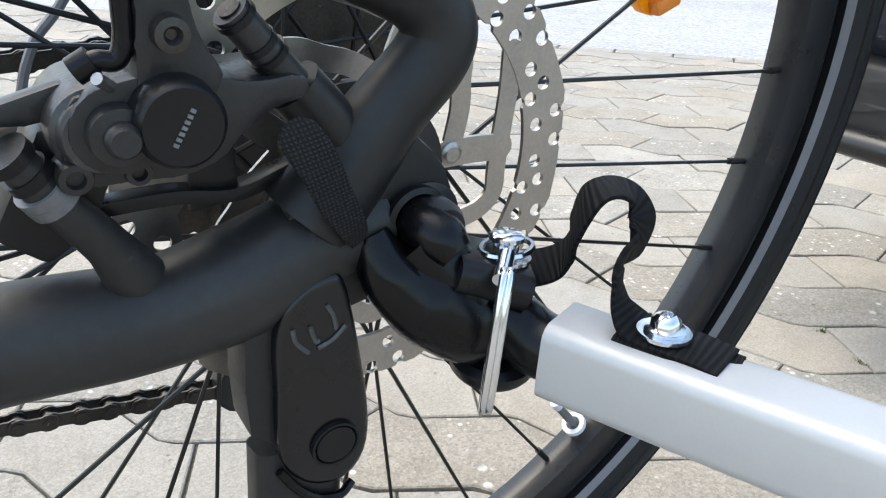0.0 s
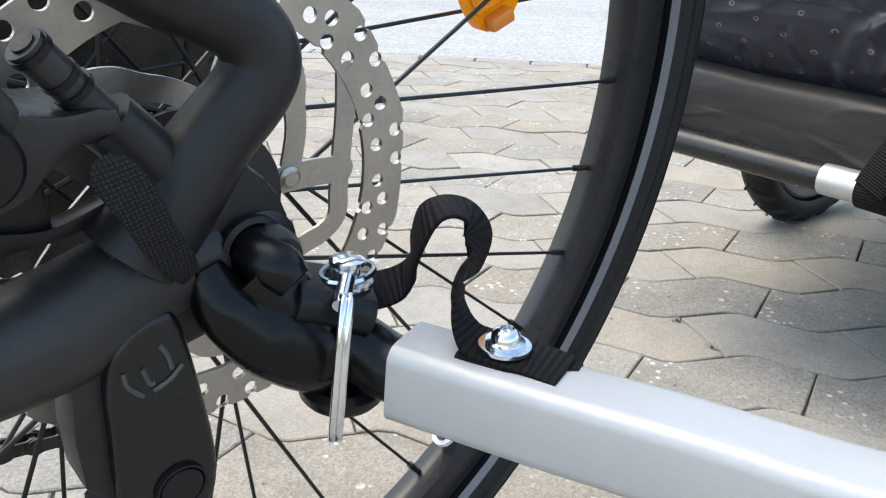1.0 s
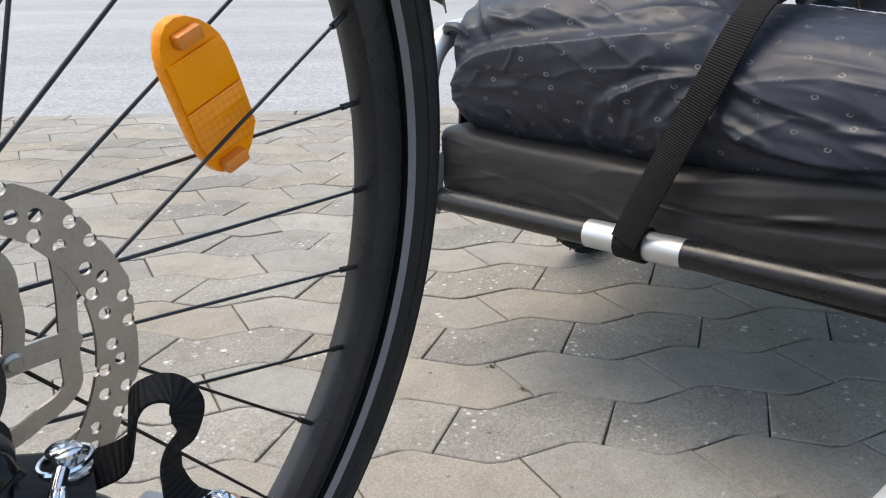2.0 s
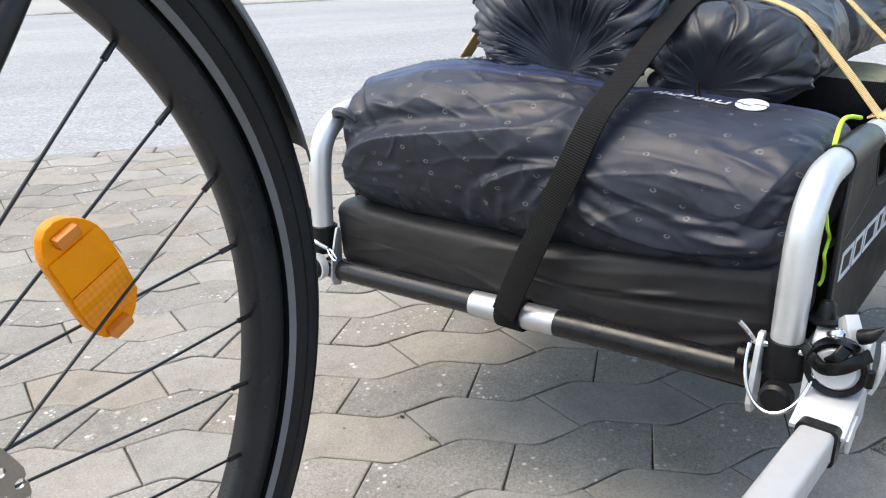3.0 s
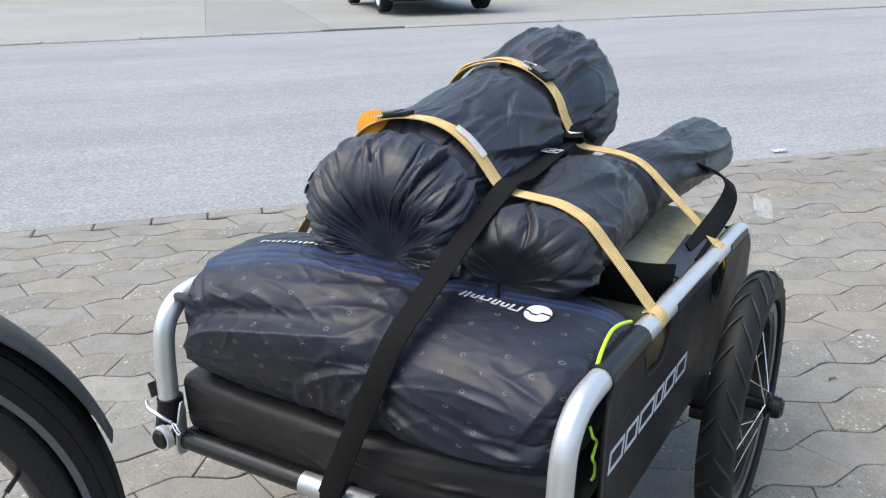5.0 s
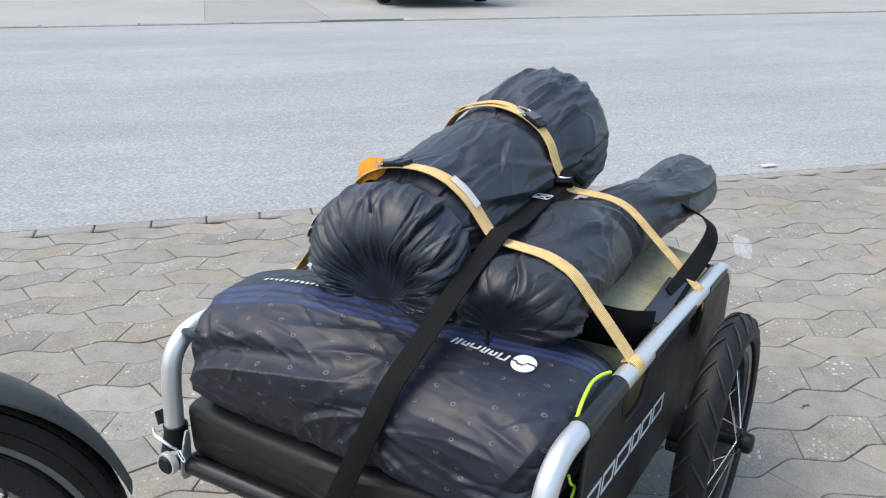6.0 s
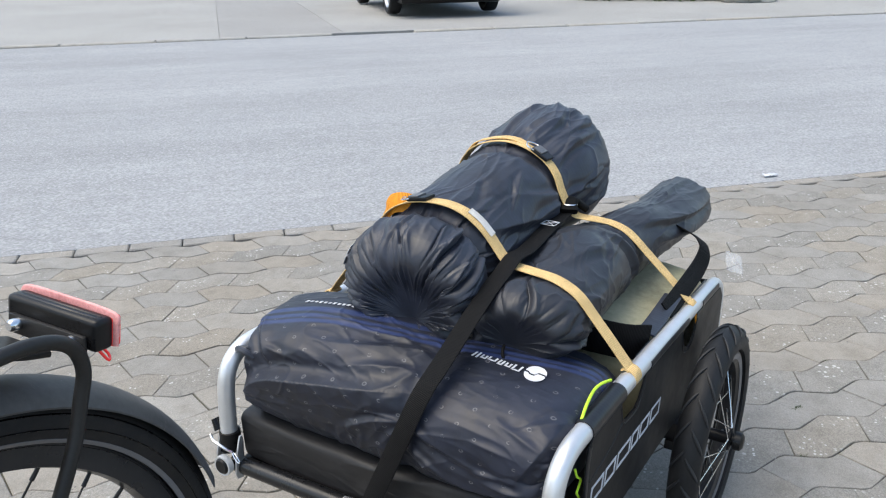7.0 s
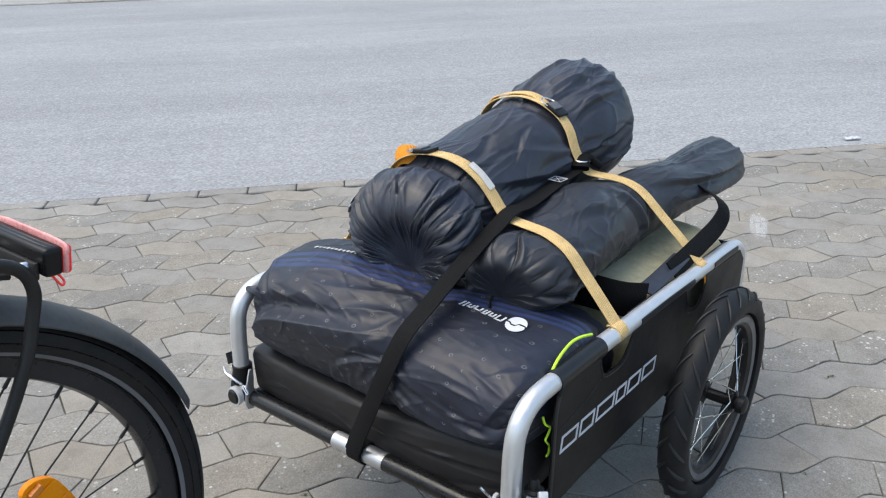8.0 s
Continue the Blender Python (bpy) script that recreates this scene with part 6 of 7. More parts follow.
def build_bike():
    bike = empty("bicycle", BIKE)
    tagged(bike, "black bicycle on its stand with disc brake, mudguard and rear rack", "bicycle")
    bike_wheel(bike)
    brake_rotor(bike)
    cassette(bike)
    chain_run(bike, (-0.46, 0.043, -0.085), (-0.02, 0.043, -0.146), "chain")
    chain_run(bike, (-0.46, 0.043, 0.005), (-0.03, 0.043, 0.0285), "chain")
    part("derailleur", slab(ribbon_outline([(0.005, -0.07), (-0.008, -0.11), (-0.022, -0.145)], 0.026), 0.036, 0.05, 0.003), M_DARK, bike, "black derailleur cage")
    # near side frame: chainstay, seatstay and dropout
    stay = sweep([(-0.44, -0.045, -0.07), (-0.30, -0.055, -0.045), (-0.19, -0.064, -0.027), (-0.125, -0.071, -0.020), (-0.085, -0.075, -0.019), (-0.058, -0.077, -0.013), (-0.036, -0.078, -0.004), (-0.012, -0.078, 0.0)], circle(0.0165, 22), 60, twist=carried_frames, scale=[1.1, 1.05, 1.0, 1.0, 0.98, 1.06, 0.95, 0.75])
    part("chainstay", stay, M_STAY, bike, "matt black chainstay")
    seat = sweep([(-0.036, -0.078, 0.004), (-0.022, -0.079, 0.021), (-0.010, -0.080, 0.036), (0.001, -0.081, 0.048), (0.0045, -0.081, 0.057), (0.0, -0.080, 0.066), (-0.012, -0.079, 0.073), (-0.03, -0.077, 0.082), (-0.09, -0.07, 0.122), (-0.26, -0.05, 0.33)], circle(0.0118, 22), 90, twist=carried_frames, scale=[1.35, 1.15, 1.0, 0.98, 0.98, 0.96, 0.95, 0.93, 0.9, 0.85])
    part("seatstay", seat, M_FRAME, bike, "matt black bent seatstay")
    o = [(-0.050, -0.02), (-0.03, -0.028), (-0.010, -0.024), (0.006, -0.015), (0.0115, -0.002), (0.0105, 0.012), (0.001, 0.025), (-0.014, 0.034), (-0.03, 0.028), (-0.046, 0.012)]
    part("dropout", slab(softened(o, 1), -0.086, -0.069, 0.004), M_FRAME, bike, "rounded matt black dropout plate")
    part("far_chainstay", sweep([(-0.44, 0.045, -0.07), (-0.19, 0.066, -0.027), (-0.05, 0.072, -0.012), (0, 0.072, 0)], circle(0.014, 14), 30), M_FRAME, bike)
    part("far_seatstay", sweep([(0, 0.072, 0), (-0.05, 0.07, 0.07), (-0.26, 0.05, 0.33)], circle(0.010, 14), 24), M_FRAME, bike)
    part("seat_tube", rod((-0.44, 0, -0.07), (-0.58, 0, 0.42), 0.019, 20), M_FRAME, bike)
    # disc brake caliper between the stays
    o = [(-0.101, 0.041), (-0.0975, 0.0505), (-0.092, 0.051), (-0.083, 0.0545), (-0.064, 0.0525), (-0.055, 0.050), (-0.041, 0.0515), (-0.0385, 0.045), (-0.051, 0.0425), (-0.059, 0.036), (-0.063, 0.031), (-0.073, 0.0275), (-0.086, 0.0285), (-0.096, 0.028), (-0.1, 0.034)]
    cal = part("brake_caliper", slab(softened(o, 1), -0.090, -0.062, 0.0035), M_CALIPER, bike, "worn black hydraulic brake caliper")
    part("piston_cap", lathe([(0, -0.0025), (0.0093, -0.0025), (0.0106, -0.001), (0.0110, 0.004), (0.0110, 0.010), (0, 0.010)], 40, closed=False), M_PLASTIC, cal, "round black cap with grey printed bars", m=pose(-0.0755, -0.0985, 0.0445))
    for k in range(7):
        part("cap_print", block((0.0013, 0.0005, 0.0009), (0, 0, 0), 0, m=pose(-0.0755, -0.1012, 0.0445, 0, 30, 0) @ pose(0, 0, -0.0045 + 0.0015 * k)), M_GREY, cal, "grey printed bar", smooth=False)
    part("cap_shoulder", slab(ribbon_outline([(-0.088, 0.0425), (-0.080, 0.044), (-0.074, 0.044)], 0.0215, 16, 8), -0.0925, -0.086, 0.003), M_CALIPER, cal)
    part("caliper_arm", slab([(-0.0835, 0.052), (-0.083, 0.062), (-0.082, 0.071), (-0.080, 0.11), (-0.070, 0.11), (-0.0695, 0.070), (-0.067, 0.061), (-0.062, 0.0535), (-0.066, 0.046), (-0.082, 0.046)], -0.0935, -0.078, 0.003), M_CALIPER, cal, "tapered black mounting arm")
    part("mount_bolt", lathe([(0, -0.0022), (0.0012, -0.0022), (0.0022, -0.0042), (0.0040, -0.0038), (0.0044, -0.001), (0.0044, 0.004), (0, 0.004)], 24, closed=False), M_CHAIN, cal, m=pose(-0.0752, -0.0935, 0.0645))
    part("left_arm", slab([(-0.120, 0.0425), (-0.118, 0.0455), (-0.0965, 0.0515), (-0.094, 0.046), (-0.099, 0.0425), (-0.106, 0.0415)], -0.080, -0.074, 0.0015), M_DARK, cal)
    part("adapter", slab([(-0.118, 0.014), (-0.104, 0.040), (-0.092, 0.044), (-0.086, 0.03), (-0.094, 0.012), (-0.106, 0.004)], -0.079, -0.060, 0.003), M_PLASTIC, cal)
    part("hose_boot", tube([(-0.0835, -0.0895, 0.11), (-0.084, -0.0905, 0.072), (-0.0845, -0.091, 0.063), (-0.0865, -0.091, 0.0585), (-0.0905, -0.091, 0.0587), (-0.0935, -0.0905, 0.0575)], 0.0024, 40, 10), M_RUBBER, cal, "black moulded hose boot")
    part("boot_end", rod((-0.0915, -0.0912, 0.0590), (-0.0955, -0.0905, 0.0565), 0.0034, 16), M_RUBBER, cal)
    part("piston_housing", lathe([(0, -0.0920), (0.0085, -0.0920), (0.0092, -0.0912), (0.0096, -0.0890), (0.0108, -0.0880), (0.0112, -0.0860), (0.0112, -0.064), (0.0100, -0.062), (0, -0.062)], 36, closed=False), M_HOUSING, cal, "worn silver grey piston housing", m=pose(-0.0915, 0, 0.0412))
    for x, z, r in ((-0.0985, 0.0318, 0.0042), (-0.0845, 0.0312, 0.0034)):
        part("housing_bolt", lathe([(0, -0.0018), (0.45 * r, -0.0018), (0.55 * r, -0.0036), (0.9 * r, -0.0034), (r, -0.002), (r, 0.006), (0, 0.006)], 20, closed=False), M_CALIPER, cal, m=pose(x, -0.0885, z))
    part("banjo_bolt", lathe([(0, -0.007), (0.0032, -0.007), (0.0042, -0.0055), (0.0042, -0.003), (0.0068, -0.0025), (0.0072, 0.0015), (0, 0.0015)], 26, closed=False), M_DARK, cal, m=pose(-0.0885, -0.0945, 0.0425))
    part("bleed_pin", rod((-0.0885, -0.0925, 0.0530), (-0.0918, -0.0955, 0.0560), 0.0015, 10), M_STEEL, cal)
    part("mount_post", rod((-0.0415, -0.083, 0.047), (-0.0585, -0.086, 0.067), 0.0048, 18), M_DARK, cal, "black bolt sleeve")
    for k, r in ((0.42, 0.0056), (0.58, 0.0052), (0.93, 0.0055)):
        p = Vector((-0.0415, -0.083, 0.047)).lerp(Vector((-0.0585, -0.086, 0.067)), k)
        d = Vector((-0.0135, -0.004, 0.0165)).normalized()
        part("sleeve_ring", rod(p - d * 0.001, p + d * 0.001, r, 18), M_PLASTIC if k != 0.55 else M_DARK, cal)
    part("sleeve_bore", rod((-0.0583, -0.0859, 0.0668), (-0.0589, -0.0861, 0.0676), 0.0030, 14), M_CHAIN, cal)
    part("mount_boss", tube([(-0.040, -0.079, 0.045), (-0.032, -0.079, 0.036), (-0.026, -0.079, 0.028)], 0.0085, 12, 14), M_FRAME, bike)
    hose_end = sweep([(-0.084, -0.076, -0.008), (-0.092, -0.081, 0.008), (-0.101, -0.085, 0.022), (-0.111, -0.0865, 0.038)], circle(0.0052, 18), 24, scale=[1.7, 1.15, 1.0, 0.9])
    part("cable_boss", hose_end, M_STAY, bike, "black boss on the chainstay")
    for k, mm in ((0.58, M_GREY), (0.66, M_GREY), (0.8, M_PLASTIC), (0.97, M_PLASTIC)):
        p = Vector((-0.092, -0.081, 0.008)).lerp(Vector((-0.1115, -0.0866, 0.0385)), k)
        d = Vector((-0.019, -0.006, 0.0285)).normalized()
        part("boss_ring", rod(p - d * 0.0016, p + d * 0.0016, 0.0069 if k < 0.7 else 0.0058, 20), mm, bike)
    part("brake_hose", tube([(-0.079, -0.086, 0.09), (-0.10, -0.084, 0.085), (-0.125, -0.078, 0.075), (-0.17, -0.07, 0.07), (-0.26, -0.06, 0.03), (-0.36, -0.06, -0.02)], 0.0026, 40, 8), M_RUBBER, bike, "black brake hose")
    part("gear_cable", tube([(-0.05, 0.03, 0.09), (-0.078, 0.03, 0.048), (-0.09, 0.03, 0.033), (-0.097, 0.03, 0.012), (-0.098, 0.03, -0.02)], 0.0018, 30, 8), M_STRIPE, bike, "grey cable")
    part("inner_bracket", slab(ribbon_outline([(-0.100, 0.016), (-0.074, 0.0165), (-0.056, 0.0145), (-0.038, 0.020)], 0.0040), -0.077, -0.070, 0.0012), M_PLASTIC, bike)
    part("bracket_plate", slab([(-0.0690, 0.010), (-0.0665, 0.036), (-0.0560, 0.038), (-0.0545, 0.012)], -0.0745, -0.0705, 0.001), M_PLASTIC, bike, "dark inner bracket plate")
    # axle end, stand, woven safety strap
    part("axle_nut", lathe([(0, -0.098), (0.008, -0.098), (0.0095, -0.095), (0.0095, -0.088), (0.0125, -0.087), (0.0125, -0.0855), (0, -0.0855)], 26, closed=False), M_DARK, bike, "black axle end")
    o = [(-0.0530, -0.030), (-0.0508, -0.0175), (-0.044, -0.010), (-0.0345, -0.0075), (-0.0305, -0.010), (-0.0272, -0.024), (-0.0245, -0.040), (-0.0217, -0.0566), (-0.0206, -0.0735), (-0.0240, -0.0850), (-0.0320, -0.0905), (-0.0438, -0.0870), (-0.0520, -0.0760), (-0.0532, -0.060), (-0.0526, -0.045)]
    stand = part("kickstand", slab(softened(o), -0.094, -0.068, 0.0065, rounds=4), M_STAND, bike, "glossy black plastic kickstand body")
    part("stand_plate", slab([(-0.0605, -0.022), (-0.050, -0.018), (-0.049, -0.05), (-0.0505, -0.072), (-0.0605, -0.0625), (-0.0615, -0.045)], -0.089, -0.072, 0.002), M_FRAME, stand)
    part("stand_disc", lathe([(0, -0.0955), (0.0068, -0.0955), (0.0072, -0.0945), (0.0076, -0.0955), (0.0084, -0.0955), (0.0086, -0.0935), (0, -0.0935)], 30, closed=False), M_PLASTIC, stand, "round black cover", m=pose(-0.0342, 0, -0.0712))
    part("stand_leg", sweep([(-0.043, -0.0805, -0.076), (-0.0455, -0.086, -0.10), (-0.050, -0.096, -0.14), (-0.062, -0.125, -0.24), (-0.072, -0.155, -0.337)], rounded(0.030, 0.017, 0.005), 24, up=(0, 1, 0)), M_FRAME, stand, "black kickstand leg")
    part("stand_foot", block((0.04, 0.03, 0.012), (-0.073, -0.158, -0.336), 0.004, 2), M_RUBBER, stand)
    for mark in ([(-0.0480, -0.0230), (-0.0470, -0.0278), (-0.0430, -0.0325)], [(-0.0425, -0.0235), (-0.0408, -0.0290), (-0.0395, -0.0292)], [(-0.0370, -0.0175), (-0.0350, -0.0215), (-0.0340, -0.0265)], [(-0.0400, -0.0318), (-0.0350, -0.0300), (-0.0308, -0.0262)]):
        part("stand_mark", tube([(x, -0.0942, z) for x, z in mark], 0.0008, 14, 6), M_GUARD, stand, "raised moulded line")
    part("stand_lip", tube([(-0.0525, -0.0915, -0.078), (-0.047, -0.0935, -0.0865), (-0.040, -0.0945, -0.0925), (-0.032, -0.0945, -0.0945), (-0.027, -0.0925, -0.0925)], 0.0016, 24, 8), M_RUBBER, stand)
    tongue = [(-0.0478, -0.096, 0.0412), (-0.0462, -0.098, 0.0375), (-0.042, -0.100, 0.030), (-0.037, -0.100, 0.019), (-0.031, -0.098, 0.009), (-0.026, -0.093, 0.001)]
    sd = np.array([0.80, 0.0, 0.55])
    def lay(path):
        out = []
        for d, _, _ in frames_along(path):
            q = sd - d * (sd @ d)
            q /= np.linalg.norm(q)
            out.append((d, q, np.cross(q, d)))
        return out
    part("woven_strap", sweep(tongue, rounded(0.0118, 0.0024, 0.001, 3), 50, uv=True, twist=lay, scale=[0.35, 0.85, 1.0, 1.0, 0.95, 0.9, 0.8, 0.7, 0.55]), M_TONGUE, bike, "black woven strap tongue")
    # mudguard, rack and tail lamp
    n = 70
    bm = bmesh.new()
    rows = []
    for i in range(n):
        a = radians(18.5 + (205 - 18.5) * i / (n - 1))
        sec = []
        for q in np.linspace(-1, 1, 15):
            r = 0.3635 - 0.014 * q * q - 0.003 * max(0, abs(q) - 0.75) * 4
            sec.append(Vector((r * math.cos(a), 0.031 * q, r * math.sin(a))))
        rows.append([bm.verts.new(v) for v in sec])
    for a, b in zip(rows, rows[1:]):
        for j in range(14):
            bm.faces.new((a[j], a[j + 1], b[j + 1], b[j]))
    up = bmesh.ops.extrude_face_region(bm, geom=bm.faces[:])
    for v in [v for v in up["geom"] if isinstance(v, bmesh.types.BMVert)]:
        d = Vector((v.co.x, 0, v.co.z)).normalized()
        v.co += d * 0.0016
    bmesh.ops.recalc_face_normals(bm, faces=bm.faces)
    part("mudguard", bm, M_GUARD, bike, "scuffed dark grey plastic mudguard")
    for y in (-0.06, 0.06):
        rack = [(-0.30, y, 0.405), (-0.05, y, 0.398), (0.09, y, 0.392), (0.135, y, 0.386), (0.158, y, 0.372), (0.166, y, 0.35), (0.160, y, 0.325), (0.145, y * 1.05, 0.29), (0.11, y * 1.12, 0.237), (0.045, y * 1.3, 0.16), (-0.005, y * 1.45, 0.101), (-0.021, y * 1.48, 0.08)]
        part("rack_side", tube(rack, 0.0058, 80, 12), M_FRAME, bike, "black tubular rack side")
    part("rack_cross", rod((0.10, -0.06, 0.391), (0.10, 0.06, 0.391), 0.005, 12), M_FRAME, bike)
    part("rack_deck", block((0.22, 0.075, 0.008), (-0.04, 0, 0.398), 0.003, 2), M_FRAME, bike)
    part("light_bracket", sweep([(0.10, -0.0, 0.386), (0.138, 0, 0.362), (0.168, 0, 0.350)], rounded(0.050, 0.005, 0.002), 12), M_FRAME, bike)
    part("guard_stay", tube([(0.105, -0.022, 0.36), (0.118, -0.015, 0.375), (0.12, -0.01, 0.392)], 0.003, 12, 8), M_FRAME, bike)
    lamp = part("tail_lamp", block((0.018, 0.096, 0.026), (0.003, 0, 0), 0.005, 3), M_PLASTIC, bike, "black rear lamp with a red lens", m=pose(0.1865, -0.012, 0.367, 0, 8, 0))
    part("lamp_lens", block((0.009, 0.097, 0.026), (0.0150, 0, 0), 0.004, 3), M_RED, lamp, "red lens")
    part("lamp_rim", sweep([(0.0125, -0.0478, -0.011), (0.0125, -0.0486, 0.005), (0.0125, -0.045, 0.0130), (0.0125, 0, 0.0142), (0.0125, 0.045, 0.0130), (0.0125, 0.0486, 0.004)], rounded(0.007, 0.0028, 0.0012), 50, up=(1, 0, 0)), M_PINK, lamp, "translucent red edge with its pink highlight painted in")
    for y in (-0.028, 0.028):
        part("lamp_bolt", lathe([(0, -0.010), (0.0035, -0.010), (0.005, -0.008), (0.005, 0), (0, 0)], 16, "x", closed=False), M_CHROME, lamp, m=pose(-0.0100, y, -0.006))
    for x in (-0.0005, 0.0045):
        part("lamp_rib", block((0.0020, 0.086, 0.0020), (x, 0, 0.0128), 0.0008, 1), M_DARK, lamp, "moulded rib")
    part("lamp_bracket", block((0.005, 0.080, 0.016), (-0.0085, 0, -0.008), 0.002, 2), M_DARK, lamp, "black mounting bracket")
    part("lamp_wire", tube([(0.006, -0.038, -0.016), (0.012, -0.042, -0.025), (0.018, -0.036, -0.024), (0.014, -0.03, -0.016)], 0.0012, 20, 6), M_RED, lamp, "red wire loop")
    return bike


bicycle = build_bike()

# ---- axle hitch: flexible joint, locking pin with ring, safety strap ----


def build_hitch():
    h = empty("axle_hitch", BIKE)
    tagged(h, "black axle hitch with chromed locking pin and ring", "trailer hitch")
    inv = BIKE.inverted()
    arm0 = inv @ Vector((0.029, -0.121, 0.3105))
    ahead = (inv.to_3x3() @ Vector((0.375, -0.927, -0.05))).normalized()
    part("axle_cup", sweep([(-0.004, -0.086, 0.002), (-0.003, -0.093, 0.001), (-0.001, -0.099, -0.0015), (0.0015, -0.1035, -0.005)], circle(0.0084, 26), 18, scale=[1.0, 1.0, 0.98, 0.7]), M_RUBBER, h, "glossy black axle cup")
    part("cup_collar", lathe([(0.0088, -0.002), (0.0106, -0.0012), (0.0106, 0.0012), (0.0088, 0.002)], 30), M_PLASTIC, h, m=pose(-0.004, -0.0885, 0.002))
    part("hitch_body", sweep([(-0.020, -0.088, 0.0), (-0.016, -0.093, -0.012), (-0.006, -0.098, -0.024), (0.006, -0.101, -0.033), (0.018, -0.103, -0.039), (0.026, -0.105, -0.042)], circle(0.0112, 26), 40, scale=[0.5, 0.85, 1.05, 1.08, 0.95, 0.6]), M_RUBBER, h, "bulky black hitch body")
    part("hitch_housing", sweep([(-0.014, -0.090, -0.010), (-0.004, -0.0955, -0.022), (0.010, -0.101, -0.031), (0.022, -0.105, -0.034)], circle(0.0150, 26), 24, scale=[0.6, 1.0, 1.05, 0.75]), M_RUBBER, h, "rounded black hitch housing")
    part("hitch_core", sweep([(-0.006, -0.090, -0.004), (0.002, -0.096, -0.014), (0.010, -0.102, -0.024)], circle(0.0115, 22), 16), M_RUBBER, h)
    part("hitch_plate", sweep([(0.004, -0.097, -0.011), (0.014, -0.101, -0.014), (0.026, -0.107, -0.018)], rounded(0.027, 0.012, 0.005), 16), M_PLASTIC, h)
    part("flex_shaft", sweep([(0.010, -0.102, -0.028), (0.020, -0.108, -0.031), arm0 - ahead * 0.006, arm0 + ahead * 0.012], circle(0.0112, 24), 24, scale=[1.05, 1.0, 1.0, 0.9]), M_RUBBER, h, "black flexible shaft")
    part("socket_foot", lathe([(0, 0), (0.013, 0), (0.0145, 0.002), (0.0145, 0.005), (0.012, 0.007), (0, 0.007)], 30, "z", closed=False), M_PLASTIC, h, m=pose(0.020, -0.1035, -0.0535))
    part("pin_head", lathe([(0, 0.0038), (0.0045, 0.0034), (0.0058, 0.0022), (0.0058, 0.0008), (0.0042, 0.0), (0.0042, -0.012), (0, -0.012)], 28, "z", closed=False), M_CHROME, h, "polished pin head", m=pose(0.0212, -0.1025, -0.0052, -6, 4, 0))
    pl = [(0.0212 + 0.0074 * math.cos(a) * (1 + 0.25 * abs(math.cos(a))), -0.1028 + 0.0066 * math.sin(a), -0.0072) for a in np.linspace(0, 2 * math.pi, 25)]
    part("pin_clip", tube(pl, 0.0011, 60, 6), M_CHROME, h, "bent wire clip")
    part("pin_washer", lathe([(0.004, 0), (0.0085, 0), (0.0085, 0.0012), (0.004, 0.0012)], 26, "z"), M_CHROME, h, m=pose(0.0212, -0.1025, -0.0115, -6, 4, 0))
    part("ring_clasp", rod((0.0165, -0.109, -0.0055), (0.0085, -0.1172, -0.0085), 0.0026, 14), M_CHROME, h)
    for k, r in ((0, 0.0), (1, 0.0017)):
        ring = [(0.0063 + 0.0032 * math.cos(a) + 0.0036 * math.sin(a) + r, -0.1195 + 0.0042 * math.cos(a) + 0.003 * math.sin(a) - 0.6 * r, -0.0285 + 0.0225 * math.sin(a)) for a in np.linspace(0, 2 * math.pi, 33)]
        part("pull_ring", tube(ring, 0.0013, 90, 10), M_CHROME, h, "chromed split ring")
    # ribbed safety strap that loops from the pin up and onto the arm, turning a little as it goes
    loop = [(0.006, -0.094, -0.0125), (0.020, -0.098, -0.0165), (0.0334, -0.1029, -0.0173), (0.0404, -0.1069, -0.0143), (0.042, -0.1099, -0.0082), (0.0404, -0.1119, -0.0004), (0.0401, -0.1159, 0.0103), (0.0438, -0.1189, 0.0158), (0.0513, -0.122, 0.0138), (0.0539, -0.1261, 0.0075), (0.0500, -0.129, 0.001), (0.0434, -0.131, -0.0031), (0.0412, -0.133, -0.0095), (0.0410, -0.137, -0.0165), (0.0430, -0.143, -0.0203), (0.0505, -0.159, -0.0205), (0.0538, -0.168, -0.021)]
    faces = [(0.45, 0.75, 0.45), (0.5, 0.78, 0.3), (0.574, 0.8, 0.177), (0.612, 0.767, 0.19), (0.641, 0.756, 0.131), (0.588, 0.809, 0.01), (0.497, 0.868, 0.022), (0.527, 0.847, -0.073), (0.846, 0.514, -0.142), (0.94, 0.332, -0.083), (0.917, 0.386, -0.102), (0.785, 0.561, -0.263), (0.714, 0.473, -0.517), (0.879, 0.384, -0.283), (0.93, 0.375, 0), (0.93, 0.375, 0), (0.93, 0.375, 0)]
    def sides(path):
        u = np.linspace(0, 1, len(path))
        want = np.stack([np.interp(u, np.linspace(0, 1, len(faces)), [f[k] for f in faces]) for k in range(3)], -1)
        out = []
        for (d, _, _), sd in zip(frames_along(path), want):
            sd = sd - d * (sd @ d)
            sd /= np.linalg.norm(sd)
            out.append((d, sd, np.cross(sd, d)))
        return out
    part("safety_strap", sweep(loop, rounded(0.0185, 0.0016, 0.0007, 2), 130, uv=True, twist=sides), M_WEB, h, "black ribbed safety strap in a loop")
    part("strap_fold", sweep([(0.041, -0.139, -0.0232), (0.046, -0.152, -0.0236), (0.0512, -0.1635, -0.0240), (0.0548, -0.1712, -0.0240)], rounded(0.0192, 0.0056, 0.0022, 3), 24, uv=True, twist=lambda path: [(d, q, np.cross(q, d)) for d, q in ((d, (lambda v: v / np.linalg.norm(v))(np.array((0.927, 0.375, 0.0)) - d * (np.array((0.927, 0.375, 0.0)) @ d))) for d, _, _ in frames_along(path))]), M_VELCRO, h, "folded strap end")
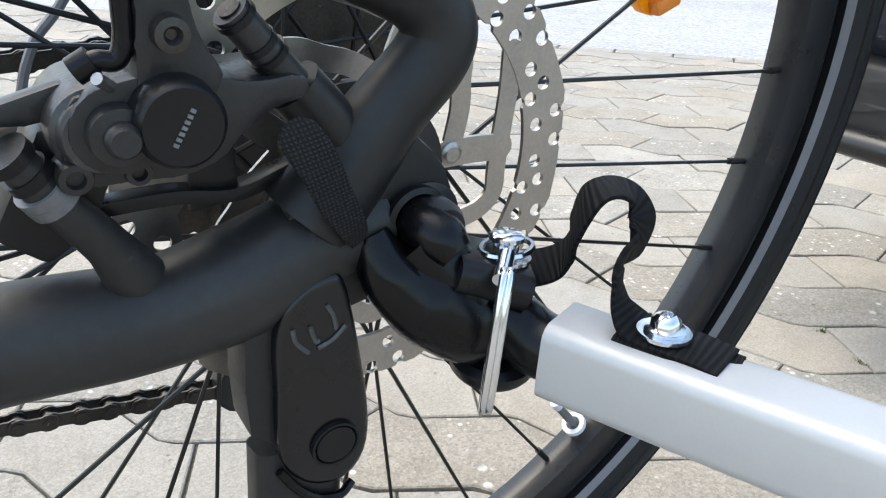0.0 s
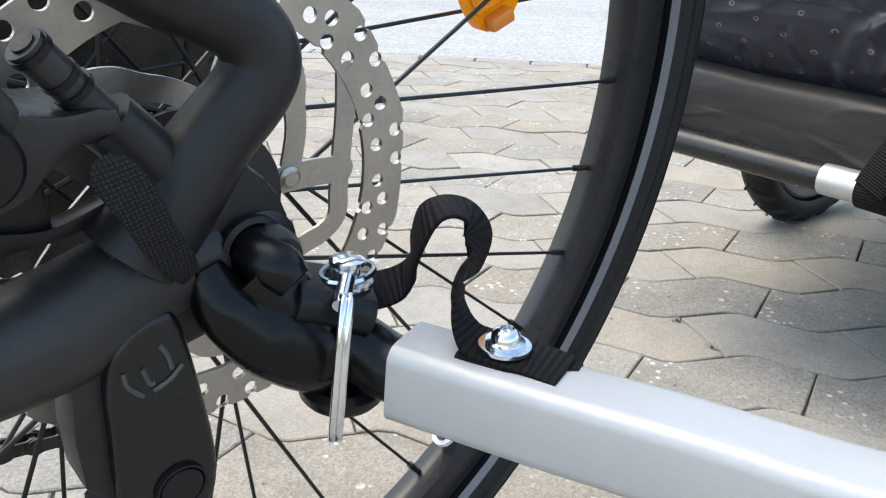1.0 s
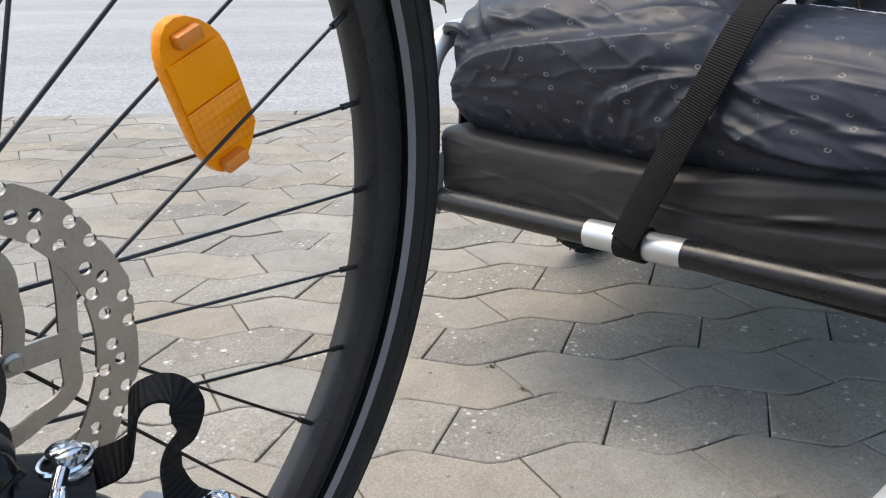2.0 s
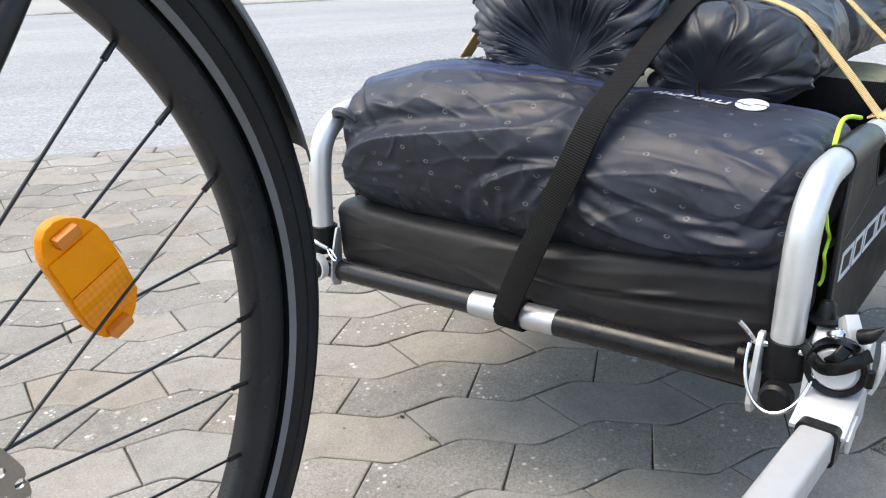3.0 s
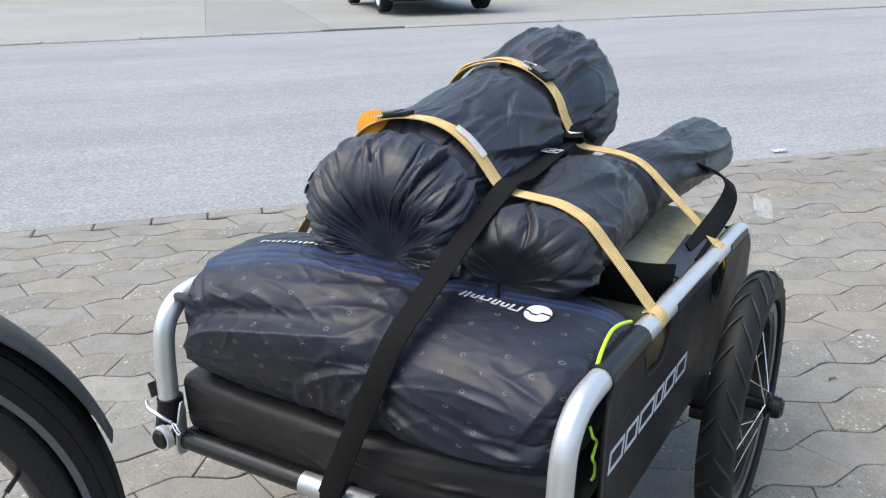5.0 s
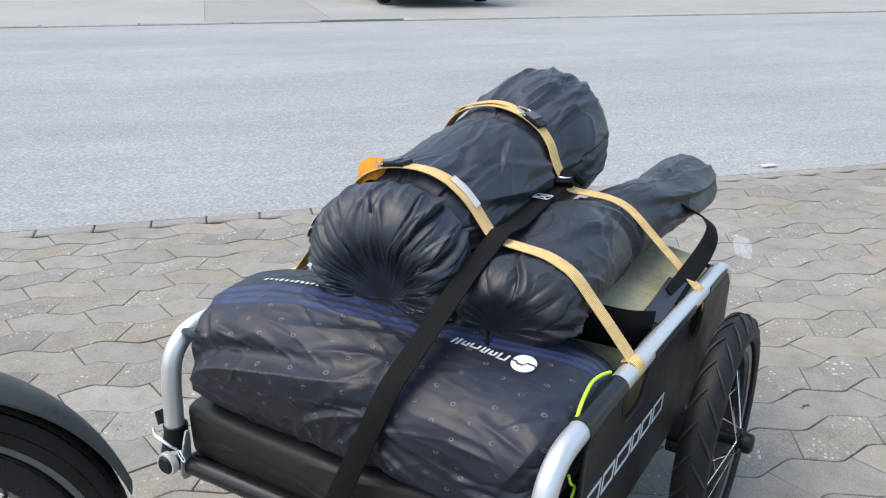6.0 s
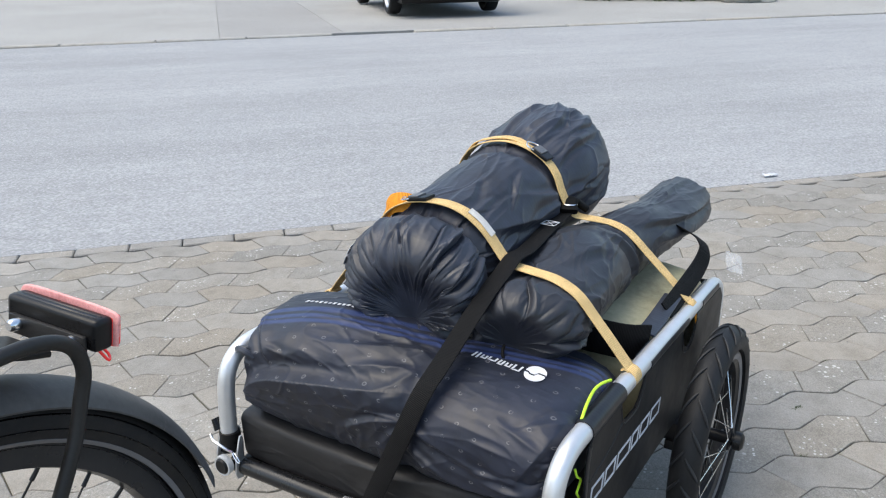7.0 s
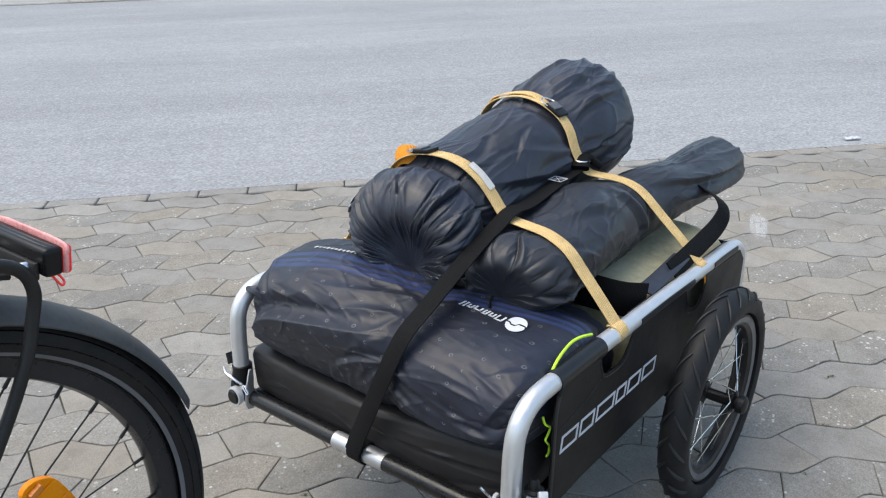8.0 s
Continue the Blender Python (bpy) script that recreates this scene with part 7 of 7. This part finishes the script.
    top = Vector((0.0465, -0.1495, -0.0195))
    part("strap_washer", lathe([(0, 0), (0.0082, 0), (0.0082, 0.0012), (0, 0.0014)], 28, "z", closed=False), M_CHROME, h, "steel washer", m=Matrix.Translation(top) @ pose(0, 0, 0, -4, 2, 0))
    part("strap_bolt", hex_bolt(0.0046, 0.0052), M_CHROME, h, "domed chrome bolt", m=Matrix.Translation(top + Vector((0, 0, 0.0013))) @ pose(0, 0, 0, -4, 2, 0))
    return h


build_hitch()

# ---- pavers, last: wavy rows parallel to the street, joints square to the wave ----


WAVE_MARKS = (0.455, 0.545, 0.955, 1.045, 1.455, 1.545, 1.955, 2.045)


def paver_outline(up):
    """Outline of one paver about its middle. up: whether its joints cross the rising or the falling flanks."""
    sl = PA / (PL / 2)
    joint = 0.0022
    def wave(s):
        q = abs(2 * ((s / PL) % 1.0) - 1)  # high at 0, low at half
        return PA * (min(max(q, 0.06), 0.94) - 0.5) * 1.06
    c = 0.75 * PL if up else 0.25 * PL
    k = -1.15 * sl / (1 + sl * sl) * PH / 2 * (1 if up else -1)
    out = []
    top = [c + k, *(PL * h for h in WAVE_MARKS if c + k < PL * h < c + k + PL), c + k + PL]
    bot = [c - k + PL, *(PL * h for h in WAVE_MARKS[::-1] if c - k < PL * h < c - k + PL), c - k]
    pts = [(s, PH / 2 + wave(s)) for s in top] + [(s, -PH / 2 + wave(s)) for s in bot]
    return [(s - c - PL / 2, y) for s, y in pts], c + PL / 2


def inset(pts, d):
    out, n = [], len(pts)
    for i in range(n):
        p0, p1, p2 = (Vector(pts[j % n]) for j in (i - 1, i, i + 1))
        a, b = (p1 - p0).normalized(), (p2 - p1).normalized()
        na, nb = Vector((a.y, -a.x)), Vector((b.y, -b.x))
        m = (na + nb) / max(0.3, (1 + na.dot(nb)))
        out.append(tuple(p1 + m * d))
    return out


def paver_bm(up, seed):
    base, _ = paver_outline(up)
    rng = random.Random(seed)
    rim = [(x + rng.uniform(-0.0012, 0.0012), y + rng.uniform(-0.0012, 0.0012)) for x, y in inset(base, 0.0011)]
    top = inset(rim, 0.0014)
    bm = bmesh.new()
    v0 = [bm.verts.new((x, y, -0.02)) for x, y in rim]
    v1 = [bm.verts.new((x, y, -0.0013)) for x, y in rim]
    v2 = [bm.verts.new((x, y, 0)) for x, y in top]
    n = len(rim)
    for a, b in ((v0, v1), (v1, v2)):
        for i in range(n):
            bm.faces.new((a[i], a[(i + 1) % n], b[(i + 1) % n], b[i]))
    bm.faces.new(v2)
    bmesh.ops.recalc_face_normals(bm, faces=bm.faces)
    return bm


def lay_pavers():
    rng = random.Random(7)
    kinds = {}
    for up in (0, 1):
        kinds[up] = [mesh_of(paver_bm(up, 10 * up + s), (M_PAVER if up else M_PAVER_WORN), "paver") for s in range(4)]
    spots = []
    # rows counted from the one whose boundary passes through the anchor
    s0, t0 = 0.3054, 0.5066  # a low point of a row boundary: along the street, towards it
    for row in range(-42, 19):
        up = row % 2 == 0
        _, mid = paver_outline(up)
        for col in range(-36, 44):
            s = s0 + col * PL + mid - PL / 2
            t = t0 + row * PH + PH / 2 + PA / 2
            if t + PH / 2 + PA / 2 > KERB_NEAR - 0.066:
                continue
            spots.append((math.hypot(s - 0.35, t - 0.95), s, t, up))
    spots.sort()
    rest = (bmesh.new(), bmesh.new())
    for n, (d, s, t, up) in enumerate(spots):
        z = rng.uniform(-0.0014, 0.0012)
        m = pose(s, t, z, rng.uniform(-0.35, 0.35), rng.uniform(-0.35, 0.35), rng.uniform(-0.25, 0.25))
        me = kinds[int(up)][rng.randrange(4)]
        if n < 300:
            share("paver", me, m, pavement)
        elif d < 9:
            bm = rest[int(up)]
            k = len(bm.verts)
            bm.from_mesh(me)
            bm.verts.ensure_lookup_table()
            for v in bm.verts[k:]:
                v.co = m @ v.co
    for up in (0, 1):
        tagged(part("pavers_beyond", rest[up], M_PAVER if up else M_PAVER_WORN, pavement, smooth=False), kind="stuff")
    # moss tufts in the joints
    for x, y, r in ((1.554, -0.613, 0.022), (1.366, -0.634, 0.014), (1.187, -0.627, 0.016), (1.819, -0.676, 0.018), (0.894, -0.426, 0.024), (1.159, -0.444, 0.014), (0.648, 0.080, 0.012), (0.673, 0.141, 0.010)):
        tuft = bmesh.new()
        for _ in range(70):
            a, q = rng.uniform(0, 6.28), r * rng.random() ** 0.7
            p = Vector((q * math.cos(a), 0.35 * q * math.sin(a), 0))
            lean = Vector((rng.uniform(-0.5, 0.5), rng.uniform(-0.5, 0.5), 1)) * rng.uniform(0.002, 0.006)
            wide = Vector((math.sin(a), -math.cos(a), 0)) * 0.0007
            tuft.faces.new([tuft.verts.new(p + v) for v in (-wide, wide, lean)])
        tagged(part("moss", tuft, M_LEAF, None, smooth=False, m=pose(x, y, -0.002, 0, 0, -50 + rng.uniform(-40, 40))), "small tuft of green moss in a paver joint", "moss", kind="stuff")
    # straight edging course along the road
    e = mesh_of(block((0.178, 0.064, 0.05), (0, 0, -0.025), 0.004, 1), M_EDGE, "edging_block")
    for i in range(-32, 44):
        share("edging_block", e, pose(i * 0.182, KERB_NEAR - 0.033, -0.0035 + rng.uniform(-0.001, 0.001), 0, 0, rng.uniform(-0.4, 0.4)), pavement)


lay_pavers()
